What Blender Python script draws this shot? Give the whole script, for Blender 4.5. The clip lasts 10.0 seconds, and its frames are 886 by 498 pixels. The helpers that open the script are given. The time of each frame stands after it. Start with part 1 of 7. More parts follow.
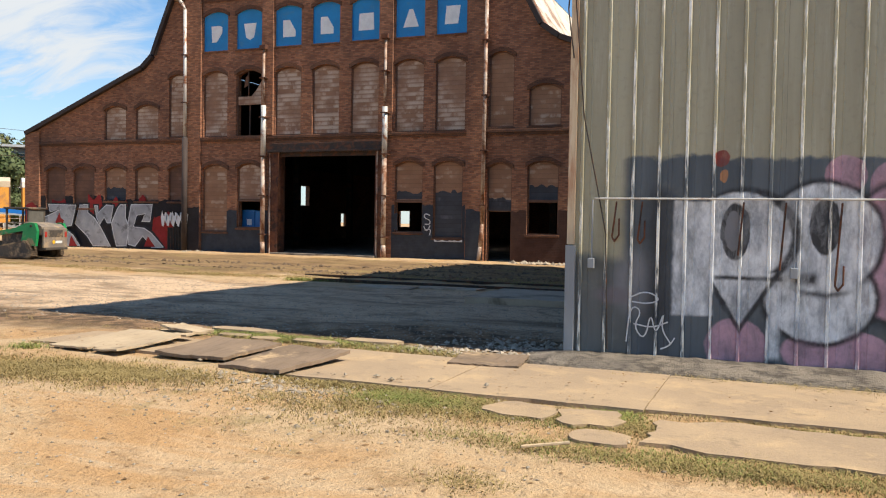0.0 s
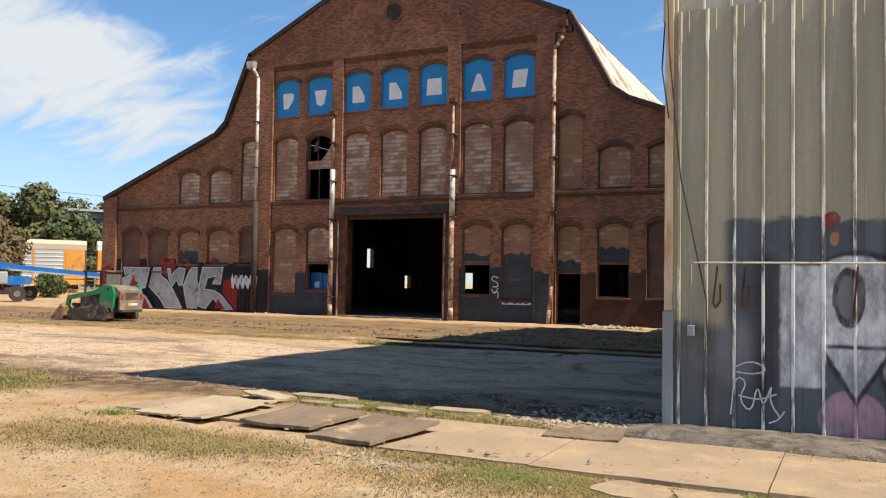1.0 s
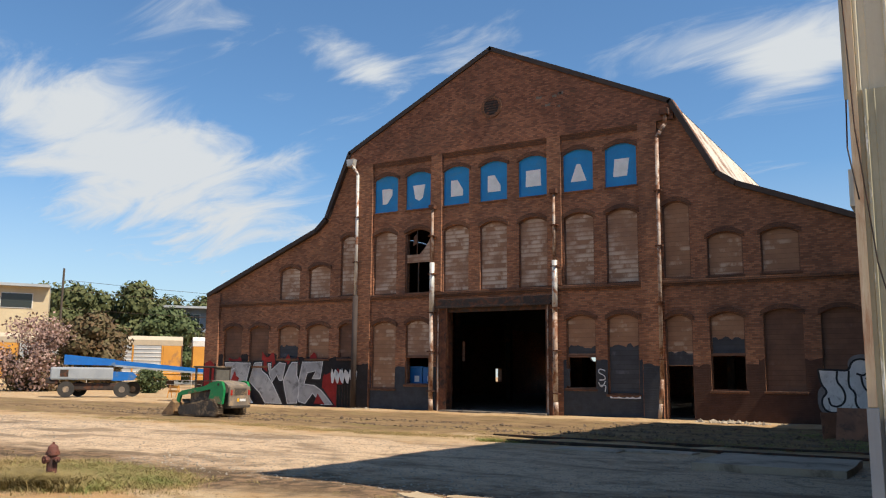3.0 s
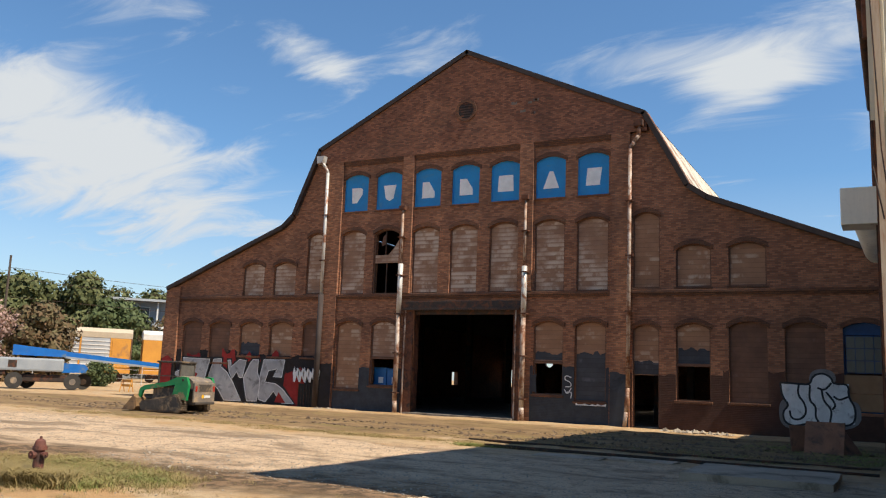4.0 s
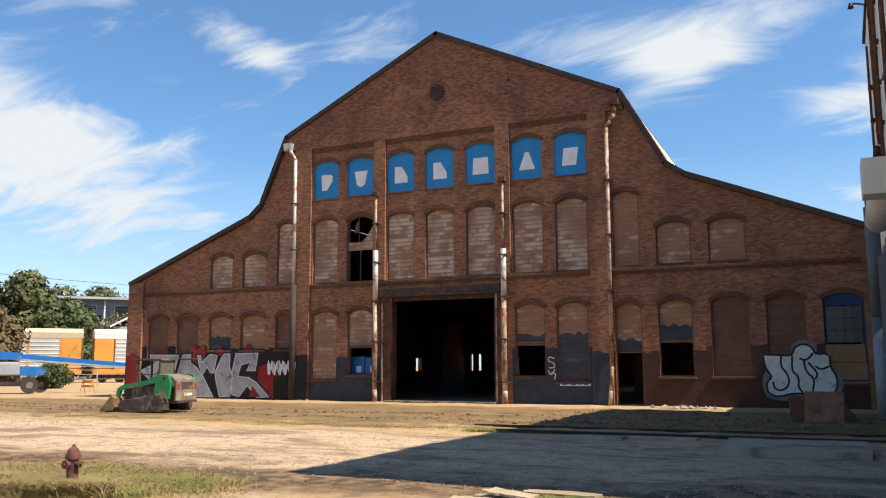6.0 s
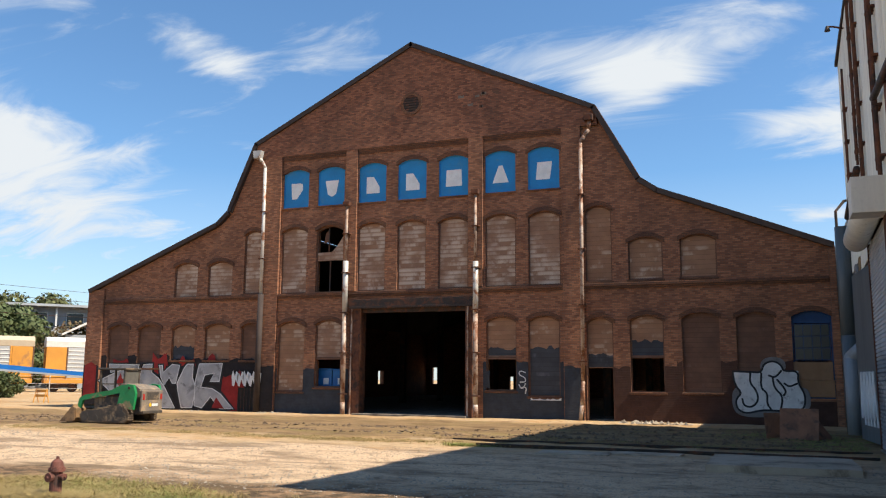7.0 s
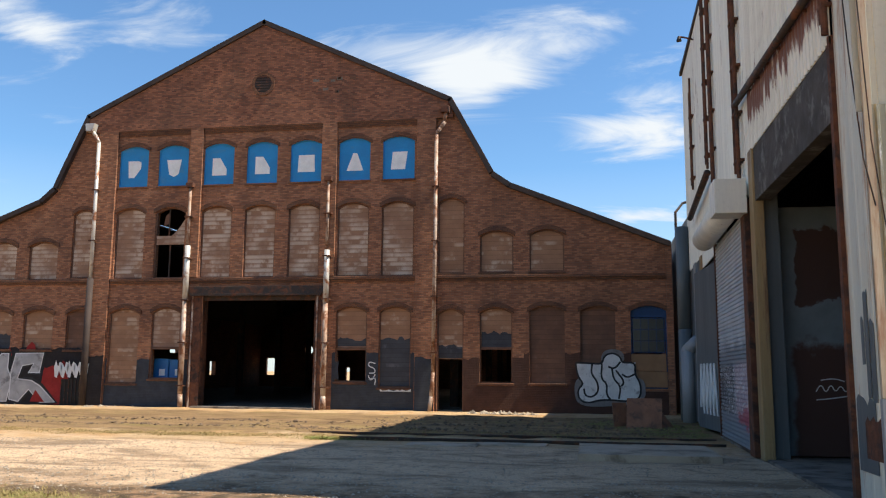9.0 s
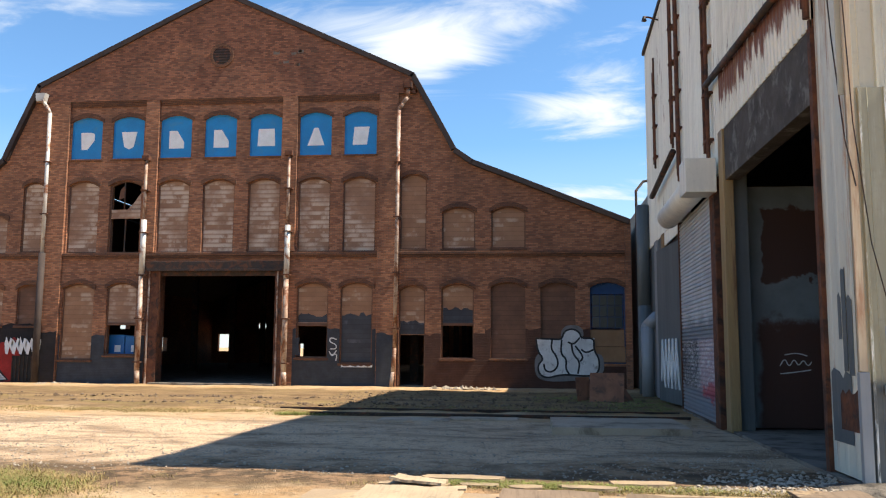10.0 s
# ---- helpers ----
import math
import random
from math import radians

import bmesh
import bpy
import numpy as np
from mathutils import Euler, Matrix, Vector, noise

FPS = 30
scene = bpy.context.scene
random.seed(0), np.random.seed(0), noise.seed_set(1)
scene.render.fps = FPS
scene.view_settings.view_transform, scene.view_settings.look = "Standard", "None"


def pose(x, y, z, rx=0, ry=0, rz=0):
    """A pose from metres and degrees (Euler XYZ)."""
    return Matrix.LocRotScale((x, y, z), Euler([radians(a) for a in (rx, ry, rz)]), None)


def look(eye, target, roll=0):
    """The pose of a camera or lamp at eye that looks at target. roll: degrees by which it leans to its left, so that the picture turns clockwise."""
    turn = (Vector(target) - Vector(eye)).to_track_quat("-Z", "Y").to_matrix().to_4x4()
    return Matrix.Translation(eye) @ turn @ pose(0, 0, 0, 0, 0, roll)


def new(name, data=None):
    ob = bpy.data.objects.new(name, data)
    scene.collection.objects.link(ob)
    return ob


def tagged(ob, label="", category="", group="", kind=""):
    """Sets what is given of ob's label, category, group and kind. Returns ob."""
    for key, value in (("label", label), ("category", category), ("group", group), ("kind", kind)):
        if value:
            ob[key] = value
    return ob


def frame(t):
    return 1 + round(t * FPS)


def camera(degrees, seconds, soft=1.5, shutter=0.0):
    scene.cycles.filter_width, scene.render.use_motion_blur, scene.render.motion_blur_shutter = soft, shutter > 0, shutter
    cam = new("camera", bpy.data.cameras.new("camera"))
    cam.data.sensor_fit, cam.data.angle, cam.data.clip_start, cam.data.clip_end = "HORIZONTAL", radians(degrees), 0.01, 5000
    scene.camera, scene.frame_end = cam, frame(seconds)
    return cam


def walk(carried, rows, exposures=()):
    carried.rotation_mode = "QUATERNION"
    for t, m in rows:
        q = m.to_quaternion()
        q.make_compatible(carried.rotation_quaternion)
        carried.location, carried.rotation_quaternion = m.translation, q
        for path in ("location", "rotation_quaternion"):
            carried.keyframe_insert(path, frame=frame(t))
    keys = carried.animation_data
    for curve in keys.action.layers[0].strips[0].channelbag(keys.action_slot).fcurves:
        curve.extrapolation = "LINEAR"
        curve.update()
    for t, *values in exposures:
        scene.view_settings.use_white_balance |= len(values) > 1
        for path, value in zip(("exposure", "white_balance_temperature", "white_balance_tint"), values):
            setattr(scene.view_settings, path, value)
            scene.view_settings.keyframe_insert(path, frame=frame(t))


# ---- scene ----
cam = camera(55.9, 10.0, soft=1.15)
PATH = [
    (0, (20.384, -34.831, 1.579), (19.633, -32.979, 1.519), 1.0),
    (0.5, (20.23, -34.739, 1.586), (19.375, -32.931, 1.591), 1.7),
    (1, (19.947, -34.702, 1.615), (19.063, -32.91, 1.7), 1.0),
    (1.5, (19.706, -34.702, 1.619), (18.778, -32.935, 1.757), 0.1),
    (2, (19.461, -34.63, 1.638), (18.49, -32.894, 1.848), 0.4),
    (2.5, (19.171, -34.745, 1.635), (18.162, -33.039, 1.905), 0.3),
    (2.7, (19.062, -34.824, 1.638), (18.019, -33.142, 1.925), 0.4),
    (3.8, (18.17, -35.12, 1.626), (17.185, -33.409, 1.942), 2.4),
    (4, (18.032, -35.218, 1.638), (17.092, -33.48, 1.947), 2.3),
    (4.5, (17.594, -35.211, 1.606), (16.727, -33.433, 1.9), 0.7),
    (5, (17.175, -35.306, 1.612), (16.35, -33.506, 1.897), -0.2),
    (5.5, (16.818, -35.45, 1.628), (15.993, -33.649, 1.9), -0.2),
    (7, (15.706, -35.464, 1.608), (14.98, -33.626, 1.918), 0.5),
    (7.5, (15.482, -35.246, 1.596), (14.882, -33.366, 1.919), 1.2),
    (8, (15.171, -35.346, 1.603), (14.701, -33.428, 1.92), 1.1),
    (8.5, (14.889, -35.332, 1.606), (14.495, -33.395, 1.908), 0.9),
    (9, (14.64, -35.258, 1.612), (14.302, -33.309, 1.904), 0.5),
    (9.5, (14.367, -35.324, 1.593), (14.098, -33.36, 1.854), 0.3),
    (10, (14.114, -35.385, 1.596), (13.895, -33.411, 1.833), 0.4),
]
walk(cam, [(t, look(eye, target, roll)) for t, eye, target, roll in PATH],
     exposures=[(0, 0.76), (1.5, 0.66), (2.5, 0.54), (3.8, 0.56), (4.5, 0.62), (5.5, 0.82), (7.0, 0.80), (9.0, 0.92), (10.0, 1.12)])
# ---- light ----
SUN_ELEV = 54.0
sun_data = bpy.data.lights.new("sun", "SUN")
sun_data.energy, sun_data.angle, sun_data.color = 5.0, radians(0.55), (1.0, 0.90, 0.74)
sun = new("sun", sun_data)
sun.matrix_world = look((60.0, -4.0, 80.0), (0.0, 0.0, 80.0 - 60.0 * math.tan(radians(SUN_ELEV))))

world = bpy.data.worlds.new("sky")
scene.world = world
world.use_nodes = True
wn, wl = world.node_tree.nodes, world.node_tree.links
wn.clear()


def wnode(kind, **kw):
    n = wn.new(kind)
    for k, v in kw.items():
        n.inputs[k].default_value = v
    return n


sky = wn.new("ShaderNodeTexSky")
sky.sky_type, sky.sun_disc = "NISHITA", False
sky.sun_elevation, sky.sun_rotation = radians(SUN_ELEV), radians(90)
sky.air_density, sky.dust_density, sky.ozone_density = 1.0, 0.3, 3.2
wtc = wn.new("ShaderNodeTexCoord")
wsep = wn.new("ShaderNodeSeparateXYZ")
wl.new(wtc.outputs["Generated"], wsep.inputs[0])
wz = wn.new("ShaderNodeMath")
wz.operation, wz.inputs[1].default_value = "ADD", 0.22
wl.new(wsep.outputs["Z"], wz.inputs[0])
wzm = wn.new("ShaderNodeMath")
wzm.operation, wzm.inputs[1].default_value = "MAXIMUM", 0.12
wl.new(wz.outputs[0], wzm.inputs[0])
wflat = []
for axis in ("X", "Y"):
    d = wn.new("ShaderNodeMath")
    d.operation = "DIVIDE"
    wl.new(wsep.outputs[axis], d.inputs[0])
    wl.new(wzm.outputs[0], d.inputs[1])
    wflat.append(d)
wcomb = wn.new("ShaderNodeCombineXYZ")
wl.new(wflat[0].outputs[0], wcomb.inputs[0])
wl.new(wflat[1].outputs[0], wcomb.inputs[1])
wmap = wn.new("ShaderNodeMapping")
wmap.inputs["Location"].default_value = (0.35, 0.9, 0.0)
wmap.inputs["Rotation"].default_value = (0, 0, radians(24))
wmap.inputs["Scale"].default_value = (1.0, 2.3, 1.0)
wl.new(wcomb.outputs[0], wmap.inputs[0])
cl1 = wnode("ShaderNodeTexNoise", Scale=2.6, Detail=11.0, Roughness=0.60, Distortion=0.9)
wl.new(wmap.outputs[0], cl1.inputs["Vector"])
cramp = wn.new("ShaderNodeMapRange")
cramp.interpolation_type = "SMOOTHSTEP"
cramp.inputs["From Min"].default_value, cramp.inputs["From Max"].default_value = 0.565, 0.93
# banks of cloud over thin veils: degrees west of north, height, half length, half depth, tilt, density
last = cl1.outputs["Fac"]


def wmath(op, a, b=0.0):
    n = wn.new("ShaderNodeMath")
    n.operation = op
    for i, v in enumerate((a, b)):
        if isinstance(v, (int, float)):
            n.inputs[i].default_value = v
        else:
            wl.new(v, n.inputs[i])
    return n.outputs[0]


west = wmath("MULTIPLY", wmath("ARCTAN2", wmath("MULTIPLY", wsep.outputs["X"], -1.0), wsep.outputs["Y"]), math.degrees(1))
rise = wmath("MULTIPLY", wmath("ARCSINE", wsep.outputs["Z"]), math.degrees(1))
# The last three banks lie out of view, added to whiten the fill light.
CLOUDS = ((51, 12.5, 15, 6.5, -16, 0.42), (58, 17, 9, 3.0, -10, 0.16), (38.5, 21.3, 6.0, 1.9, -24, 0.22), (28.6, 22.0, 5.5, 2.4, 14, 0.30), (14.5, 21.6, 7.0, 2.4, 8, 0.24), (5, 21.6, 9.5, 3.0, 12, 0.36), (8, 19.2, 4.5, 2.4, 6, 0.22),
          (-3.5, 16.3, 7.5, 2.6, 8, 0.33), (-5, 10.4, 8, 1.5, 2, 0.20), (21.5, 25.5, 1.6, 4.5, 0, 0.14), (53, 24, 12, 4, -14, 0.12), (85, 16, 20, 9, 0, 0.2), (140, 34, 40, 18, 0, 0.2), (-120, 34, 40, 16, 0, 0.16))
for az, el, long_, deep_, tilt, gain in CLOUDS:
    across = wmath("MULTIPLY", wmath("ADD", west, -az), -math.cos(radians(el)))
    up = wmath("ADD", rise, -el)
    ct, st = math.cos(radians(tilt)), math.sin(radians(tilt))
    u = wmath("MULTIPLY", wmath("ADD", wmath("MULTIPLY", across, ct), wmath("MULTIPLY", up, st)), 0.8 / long_)
    v = wmath("MULTIPLY", wmath("ADD", wmath("MULTIPLY", across, -st), wmath("MULTIPLY", up, ct)), 0.78 / deep_)
    d = wmath("SQRT", wmath("ADD", wmath("MULTIPLY", u, u), wmath("MULTIPLY", v, v)))
    lobe = wn.new("ShaderNodeMapRange")
    lobe.interpolation_type = "SMOOTHSTEP"
    for key, value in (("From Min", 0.0), ("From Max", 1.0), ("To Min", gain), ("To Max", 0.0)):
        lobe.inputs[key].default_value = value
    wl.new(d, lobe.inputs["Value"])
    last = wmath("ADD", last, lobe.outputs[0])
wl.new(last, cramp.inputs["Value"])
haze = wn.new("ShaderNodeMapRange")
haze.inputs["From Min"].default_value, haze.inputs["From Max"].default_value = 0.0, 0.24
haze.inputs["To Min"].default_value, haze.inputs["To Max"].default_value = 0.55, 0.0
wl.new(wsep.outputs["Z"], haze.inputs["Value"])
cmax = wn.new("ShaderNodeMath")
cmax.operation = "MAXIMUM"
wl.new(cramp.outputs[0], cmax.inputs[0])
wl.new(haze.outputs[0], cmax.inputs[1])
cmix = wn.new("ShaderNodeMixRGB")
cmix.inputs["Color2"].default_value = (4.75, 5.0, 5.2, 1)
wl.new(cmax.outputs[0], cmix.inputs["Fac"])
deep = wn.new("ShaderNodeMixRGB")
deep.blend_type, deep.inputs["Fac"].default_value, deep.inputs["Color2"].default_value = "MULTIPLY", 1.0, (0.70, 0.90, 1.0, 1)
wl.new(sky.outputs[0], deep.inputs["Color1"])
wl.new(deep.outputs[0], cmix.inputs["Color1"])
wbg = wnode("ShaderNodeBackground", Strength=0.10)
wl.new(cmix.outputs[0], wbg.inputs["Color"])
wout = wn.new("ShaderNodeOutputWorld")
wl.new(wbg.outputs[0], wout.inputs["Surface"])

# ---- materials ----


class Nodes:
    """A node material under construction."""

    def __init__(self, name):
        self.m = bpy.data.materials.new(name)
        self.m.use_nodes = True
        self.t = self.m.node_tree
        self.b = self.t.nodes["Principled BSDF"]

    def add(self, kind, op=None, **kw):
        n = self.t.nodes.new(kind)
        if op:
            n.operation = op
        for k, v in kw.items():
            n.inputs[k].default_value = v
        return n

    def link(self, a, b):
        self.t.links.new(a, b)

    def coord(self, stretch=(1, 1, 1)):
        tc = self.add("ShaderNodeTexCoord")
        mp = self.add("ShaderNodeMapping", Scale=stretch)
        self.link(tc.outputs["Object"], mp.inputs[0])
        return mp.outputs[0]

    def noise(self, vec, scale, detail=5.0, rough=0.6, distort=0.0):
        n = self.add("ShaderNodeTexNoise", Scale=scale, Detail=detail, Roughness=rough, Distortion=distort)
        self.link(vec, n.inputs["Vector"])
        return n.outputs["Fac"]

    def span(self, value, lo, hi, a=0.0, b=1.0):
        n = self.add("ShaderNodeMapRange")
        n.interpolation_type = "SMOOTHSTEP"
        for k, v in (("From Min", lo), ("From Max", hi), ("To Min", a), ("To Max", b)):
            n.inputs[k].default_value = v
        self.link(value, n.inputs["Value"])
        return n.outputs[0]

    def math(self, op, a, b):
        n = self.add("ShaderNodeMath", op)
        for i, v in enumerate((a, b)):
            if isinstance(v, (int, float)):
                n.inputs[i].default_value = v
            else:
                self.link(v, n.inputs[i])
        return n.outputs[0]

    def mix(self, fac, a, b, blend="MIX"):
        n = self.add("ShaderNodeMixRGB")
        n.blend_type = blend
        for key, v in (("Fac", fac), ("Color1", a), ("Color2", b)):
            if isinstance(v, (int, float)):
                n.inputs[key].default_value = v
            elif isinstance(v, tuple):
                n.inputs[key].default_value = (*v[:3], 1)
            else:
                self.link(v, n.inputs[key])
        return n.outputs[0]

    def bump(self, height, strength, distance=0.02):
        n = self.add("ShaderNodeBump", Strength=strength, Distance=distance)
        self.link(height, n.inputs["Height"])
        self.link(n.outputs[0], self.b.inputs["Normal"])

    def done(self, color, rough, metal=0.0, spec=0.4):
        if isinstance(color, tuple):
            self.b.inputs["Base Color"].default_value = (*color[:3], 1)
        else:
            self.link(color, self.b.inputs["Base Color"])
        if isinstance(rough, (int, float)):
            self.b.inputs["Roughness"].default_value = rough
        else:
            self.link(rough, self.b.inputs["Roughness"])
        self.b.inputs["Metallic"].default_value = metal
        self.b.inputs["Specular IOR Level"].default_value = spec
        return self.m


def mat(name, c1, c2, scale=2.0, rough=0.8, metal=0.0, grain=40.0, bump=0.25, stain=None, amount=0.35, stain_scale=0.8, stretch=(1, 1, 1), spec=0.35, dist=0.01):
    """Two-tone weathered surface with grain and optional stains."""
    n = Nodes(name)
    v = n.coord(stretch)
    base = n.mix(n.span(n.noise(v, scale), 0.3, 0.7), c1, c2)
    fine = n.noise(v, grain, 4.0, 0.65)
    base = n.mix(n.span(fine, 0.3, 0.75, 0.0, 0.35), base, tuple(x * 0.6 for x in c1))
    if stain:
        s = n.span(n.noise(v, stain_scale, 7.0, 0.68, 0.4), 0.62 - amount * 0.35, 0.72 - amount * 0.2)
        base = n.mix(s, base, stain)
    n.bump(fine, bump, dist)
    rr = n.span(n.noise(v, scale * 1.7), 0.2, 0.8, max(rough - 0.12, 0.05), min(rough + 0.1, 1.0))
    return n.done(base, rr, metal, spec)


def brick_mat(name, c1, c2, mortar, soot, soot_amount=0.5, pale=None, paint=None, paint_cover=0.0):
    n = Nodes(name)
    tc = n.add("ShaderNodeTexCoord")
    sp = n.add("ShaderNodeSeparateXYZ")
    n.link(tc.outputs["Object"], sp.inputs[0])
    cb = n.add("ShaderNodeCombineXYZ")
    n.link(n.math("ADD", sp.outputs["X"], sp.outputs["Y"]), cb.inputs[0])
    n.link(sp.outputs["Z"], cb.inputs[1])
    bt = n.add("ShaderNodeTexBrick", Scale=1.0)
    bt.inputs["Brick Width"].default_value, bt.inputs["Row Height"].default_value = 0.205, 0.070
    bt.inputs["Mortar Size"].default_value, bt.inputs["Mortar Smooth"].default_value = 0.007, 0.3
    bt.inputs["Color1"].default_value, bt.inputs["Color2"].default_value = (*c1, 1), (*c2, 1)
    bt.inputs["Mortar"].default_value = (*mortar, 1)
    bt.inputs["Bias"].default_value = -0.1
    n.link(cb.outputs[0], bt.inputs["Vector"])
    o = tc.outputs["Object"]
    big = n.noise(o, 0.32, 6.0, 0.62, 0.3)
    mid = n.noise(o, 2.3, 6.0, 0.7)
    col = n.mix(n.span(big, 0.42, 0.72, 0.0, soot_amount), bt.outputs["Color"], soot)
    col = n.mix(n.span(mid, 0.5, 0.8, 0.0, 0.30), col, tuple(0.6 * a for a in c1))
    streak = n.add("ShaderNodeMapping", Scale=(2.2, 2.2, 0.16))
    n.link(o, streak.inputs[0])
    col = n.mix(n.span(n.noise(streak.outputs[0], 1.0, 5.0), 0.55, 0.8, 0.0, 0.4), col, soot)
    if pale:
        col = n.mix(n.span(n.noise(o, 3.6, 8.0, 0.75), 0.66, 0.76, 0.0, 0.30), col, pale)
    if paint:
        wear = n.math("ADD", n.noise(o, 1.1, 6.0, 0.7), n.math("MULTIPLY", bt.outputs["Fac"], -0.12))
        col = n.mix(n.span(wear, 0.34 - 0.2 * paint_cover, 0.42 - 0.2 * paint_cover), col, n.mix(n.span(mid, 0.3, 0.7), paint, tuple(0.7 * a for a in paint)))
    h = n.math("ADD", n.math("MULTIPLY", bt.outputs["Fac"], -0.8), n.math("MULTIPLY", n.noise(o, 26.0), 0.5))
    n.bump(h, 0.8, 0.014)
    return n.done(col, 0.88, 0.0, 0.25)


def board_mat(name, c1, c2, peel, amount, plank=0.20):
    """Painted horizontal boarding; bare streaks follow the planks."""
    n = Nodes(name)
    o = n.coord()
    sp = n.add("ShaderNodeSeparateXYZ")
    n.link(o, sp.inputs[0])
    row = n.math("FLOOR", n.math("MULTIPLY", sp.outputs["Z"], 1 / plank), 0)
    within = n.math("FRACT", n.math("MULTIPLY", sp.outputs["Z"], 1 / plank), 0)
    cell = n.add("ShaderNodeCombineXYZ")
    n.link(n.math("MULTIPLY", n.math("ADD", sp.outputs["X"], sp.outputs["Y"]), 0.9), cell.inputs[0])
    n.link(n.math("MULTIPLY", row, 3.7), cell.inputs[1])
    n.link(n.math("MULTIPLY", sp.outputs["Z"], 0.5), cell.inputs[2])
    base = n.mix(n.span(n.noise(o, 1.6), 0.3, 0.7), c1, c2)
    base = n.mix(n.span(n.noise(cell.outputs[0], 0.9, 2.0), 0.35, 0.65, 0.0, 0.35), base, tuple(0.7 * v for v in c2))
    bare = n.span(n.noise(cell.outputs[0], 1.3, 5.0, 0.6), 0.62 - amount, 0.74 - amount)
    large = n.span(n.noise(o, 0.55, 4.0), 0.36, 0.58)
    edge = n.span(within, 0.55, 0.95, 1.0, 0.25)
    base = n.mix(n.math("MULTIPLY", n.math("MULTIPLY", bare, large), n.math("MULTIPLY", edge, 0.8)), base, peel)
    base = n.mix(n.span(within, 0.03, 0.10, 0.6, 0.0), base, tuple(0.35 * v for v in c1))
    base = n.mix(n.span(n.noise(o, 9.0, 6.0, 0.7), 0.55, 0.78, 0.0, 0.35), base, tuple(0.55 * v for v in c1))
    n.bump(n.math("ADD", n.noise(o, 12.0), n.span(within, 0.0, 0.12)), 0.3, 0.015)
    return n.done(base, 0.82, 0.0, 0.3)


BRICK = brick_mat("brick", (0.40, 0.176, 0.092), (0.176, 0.071, 0.041), (0.150, 0.112, 0.082), (0.070, 0.042, 0.030), 0.5, (0.36, 0.21, 0.125))
BRICK_GABLE = brick_mat("gable_brick", (0.330, 0.138, 0.076), (0.130, 0.050, 0.032), (0.125, 0.090, 0.066), (0.062, 0.036, 0.027), 0.6)
BRICK_TRIM = brick_mat("brick_trim", (0.205, 0.092, 0.048), (0.125, 0.056, 0.034), (0.06, 0.045, 0.036), (0.04, 0.028, 0.025), 0.6)
BRICK_GREY = brick_mat("brick_grey_paint", (0.16, 0.07, 0.05), (0.10, 0.045, 0.032), (0.08, 0.06, 0.05), (0.04, 0.03, 0.028), 0.4, None, (0.052, 0.058, 0.070), 0.9)
BRICK_BLACK = brick_mat("brick_black_paint", (0.13, 0.055, 0.04), (0.08, 0.04, 0.03), (0.05, 0.04, 0.035), (0.03, 0.025, 0.022), 0.4, None, (0.026, 0.022, 0.024), 0.7)
BRICK_RED = brick_mat("brick_red_paint", (0.15, 0.05, 0.04), (0.10, 0.035, 0.028), (0.05, 0.03, 0.025), (0.05, 0.02, 0.018), 0.4, None, (0.30, 0.028, 0.026), 0.9)
BRICK_MAROON = brick_mat("brick_maroon_paint", (0.14, 0.05, 0.036), (0.09, 0.036, 0.028), (0.05, 0.03, 0.026), (0.04, 0.025, 0.02), 0.4, None, (0.078, 0.038, 0.027), 0.75)
BOARD = board_mat("boarding", (0.33, 0.182, 0.106), (0.275, 0.150, 0.088), (0.50, 0.38, 0.28), 0.10)
BOARD_PEEL = board_mat("boarding_peeled", (0.32, 0.182, 0.112), (0.27, 0.152, 0.096), (0.58, 0.47, 0.37), 0.22)
BOARD_DARK = board_mat("boarding_dark", (0.19, 0.098, 0.060), (0.125, 0.066, 0.044), (0.20, 0.13, 0.10), 0.04)
BOARD_GREY = board_mat("boarding_grey", (0.060, 0.064, 0.074), (0.045, 0.048, 0.056), (0.11, 0.115, 0.13), 0.05)
BLUE = mat("blue_panel_paint", (0.016, 0.25, 0.56), (0.020, 0.21, 0.48), 1.4, 0.6, 0, 30, 0.12, (0.05, 0.22, 0.42), 0.2, 1.5)
WHITE = mat("white_paint", (0.82, 0.82, 0.80), (0.70, 0.70, 0.68), 3.0, 0.6, 0, 30, 0.1)
DARK_STEEL = mat("dark_steel", (0.035, 0.028, 0.025), (0.06, 0.04, 0.03), 4, 0.65, 0.3, 40, 0.3, (0.13, 0.05, 0.025), 0.4, 3)
RUST = mat("rusty_steel", (0.16, 0.062, 0.030), (0.09, 0.036, 0.022), 5, 0.85, 0.1, 40, 0.45, (0.04, 0.025, 0.02), 0.45, 3)
PIPE_WHITE = mat("galvanised_pipe", (0.60, 0.58, 0.54), (0.44, 0.42, 0.39), 2.4, 0.5, 0.25, 40, 0.15, (0.24, 0.10, 0.05), 0.30, 1.6)
PIPE_RUST = mat("rusting_pipe", (0.50, 0.43, 0.37), (0.33, 0.21, 0.14), 1.6, 0.65, 0.2, 40, 0.25, (0.17, 0.07, 0.035), 0.5, 2.0)
ROOF_DARK = mat("roof_edge", (0.035, 0.026, 0.024), (0.055, 0.038, 0.032), 2, 0.8, 0, 20, 0.3)
ROOF_PALE = mat("pale_roofing", (0.62, 0.56, 0.45), (0.48, 0.40, 0.30), 0.9, 0.6, 0, 12, 0.25, (0.25, 0.14, 0.08), 0.35, 0.9)
CONCRETE = mat("concrete", (0.36, 0.31, 0.25), (0.27, 0.23, 0.185), 1.1, 0.9, 0, 45, 0.45, (0.17, 0.145, 0.12), 0.4, 0.9)
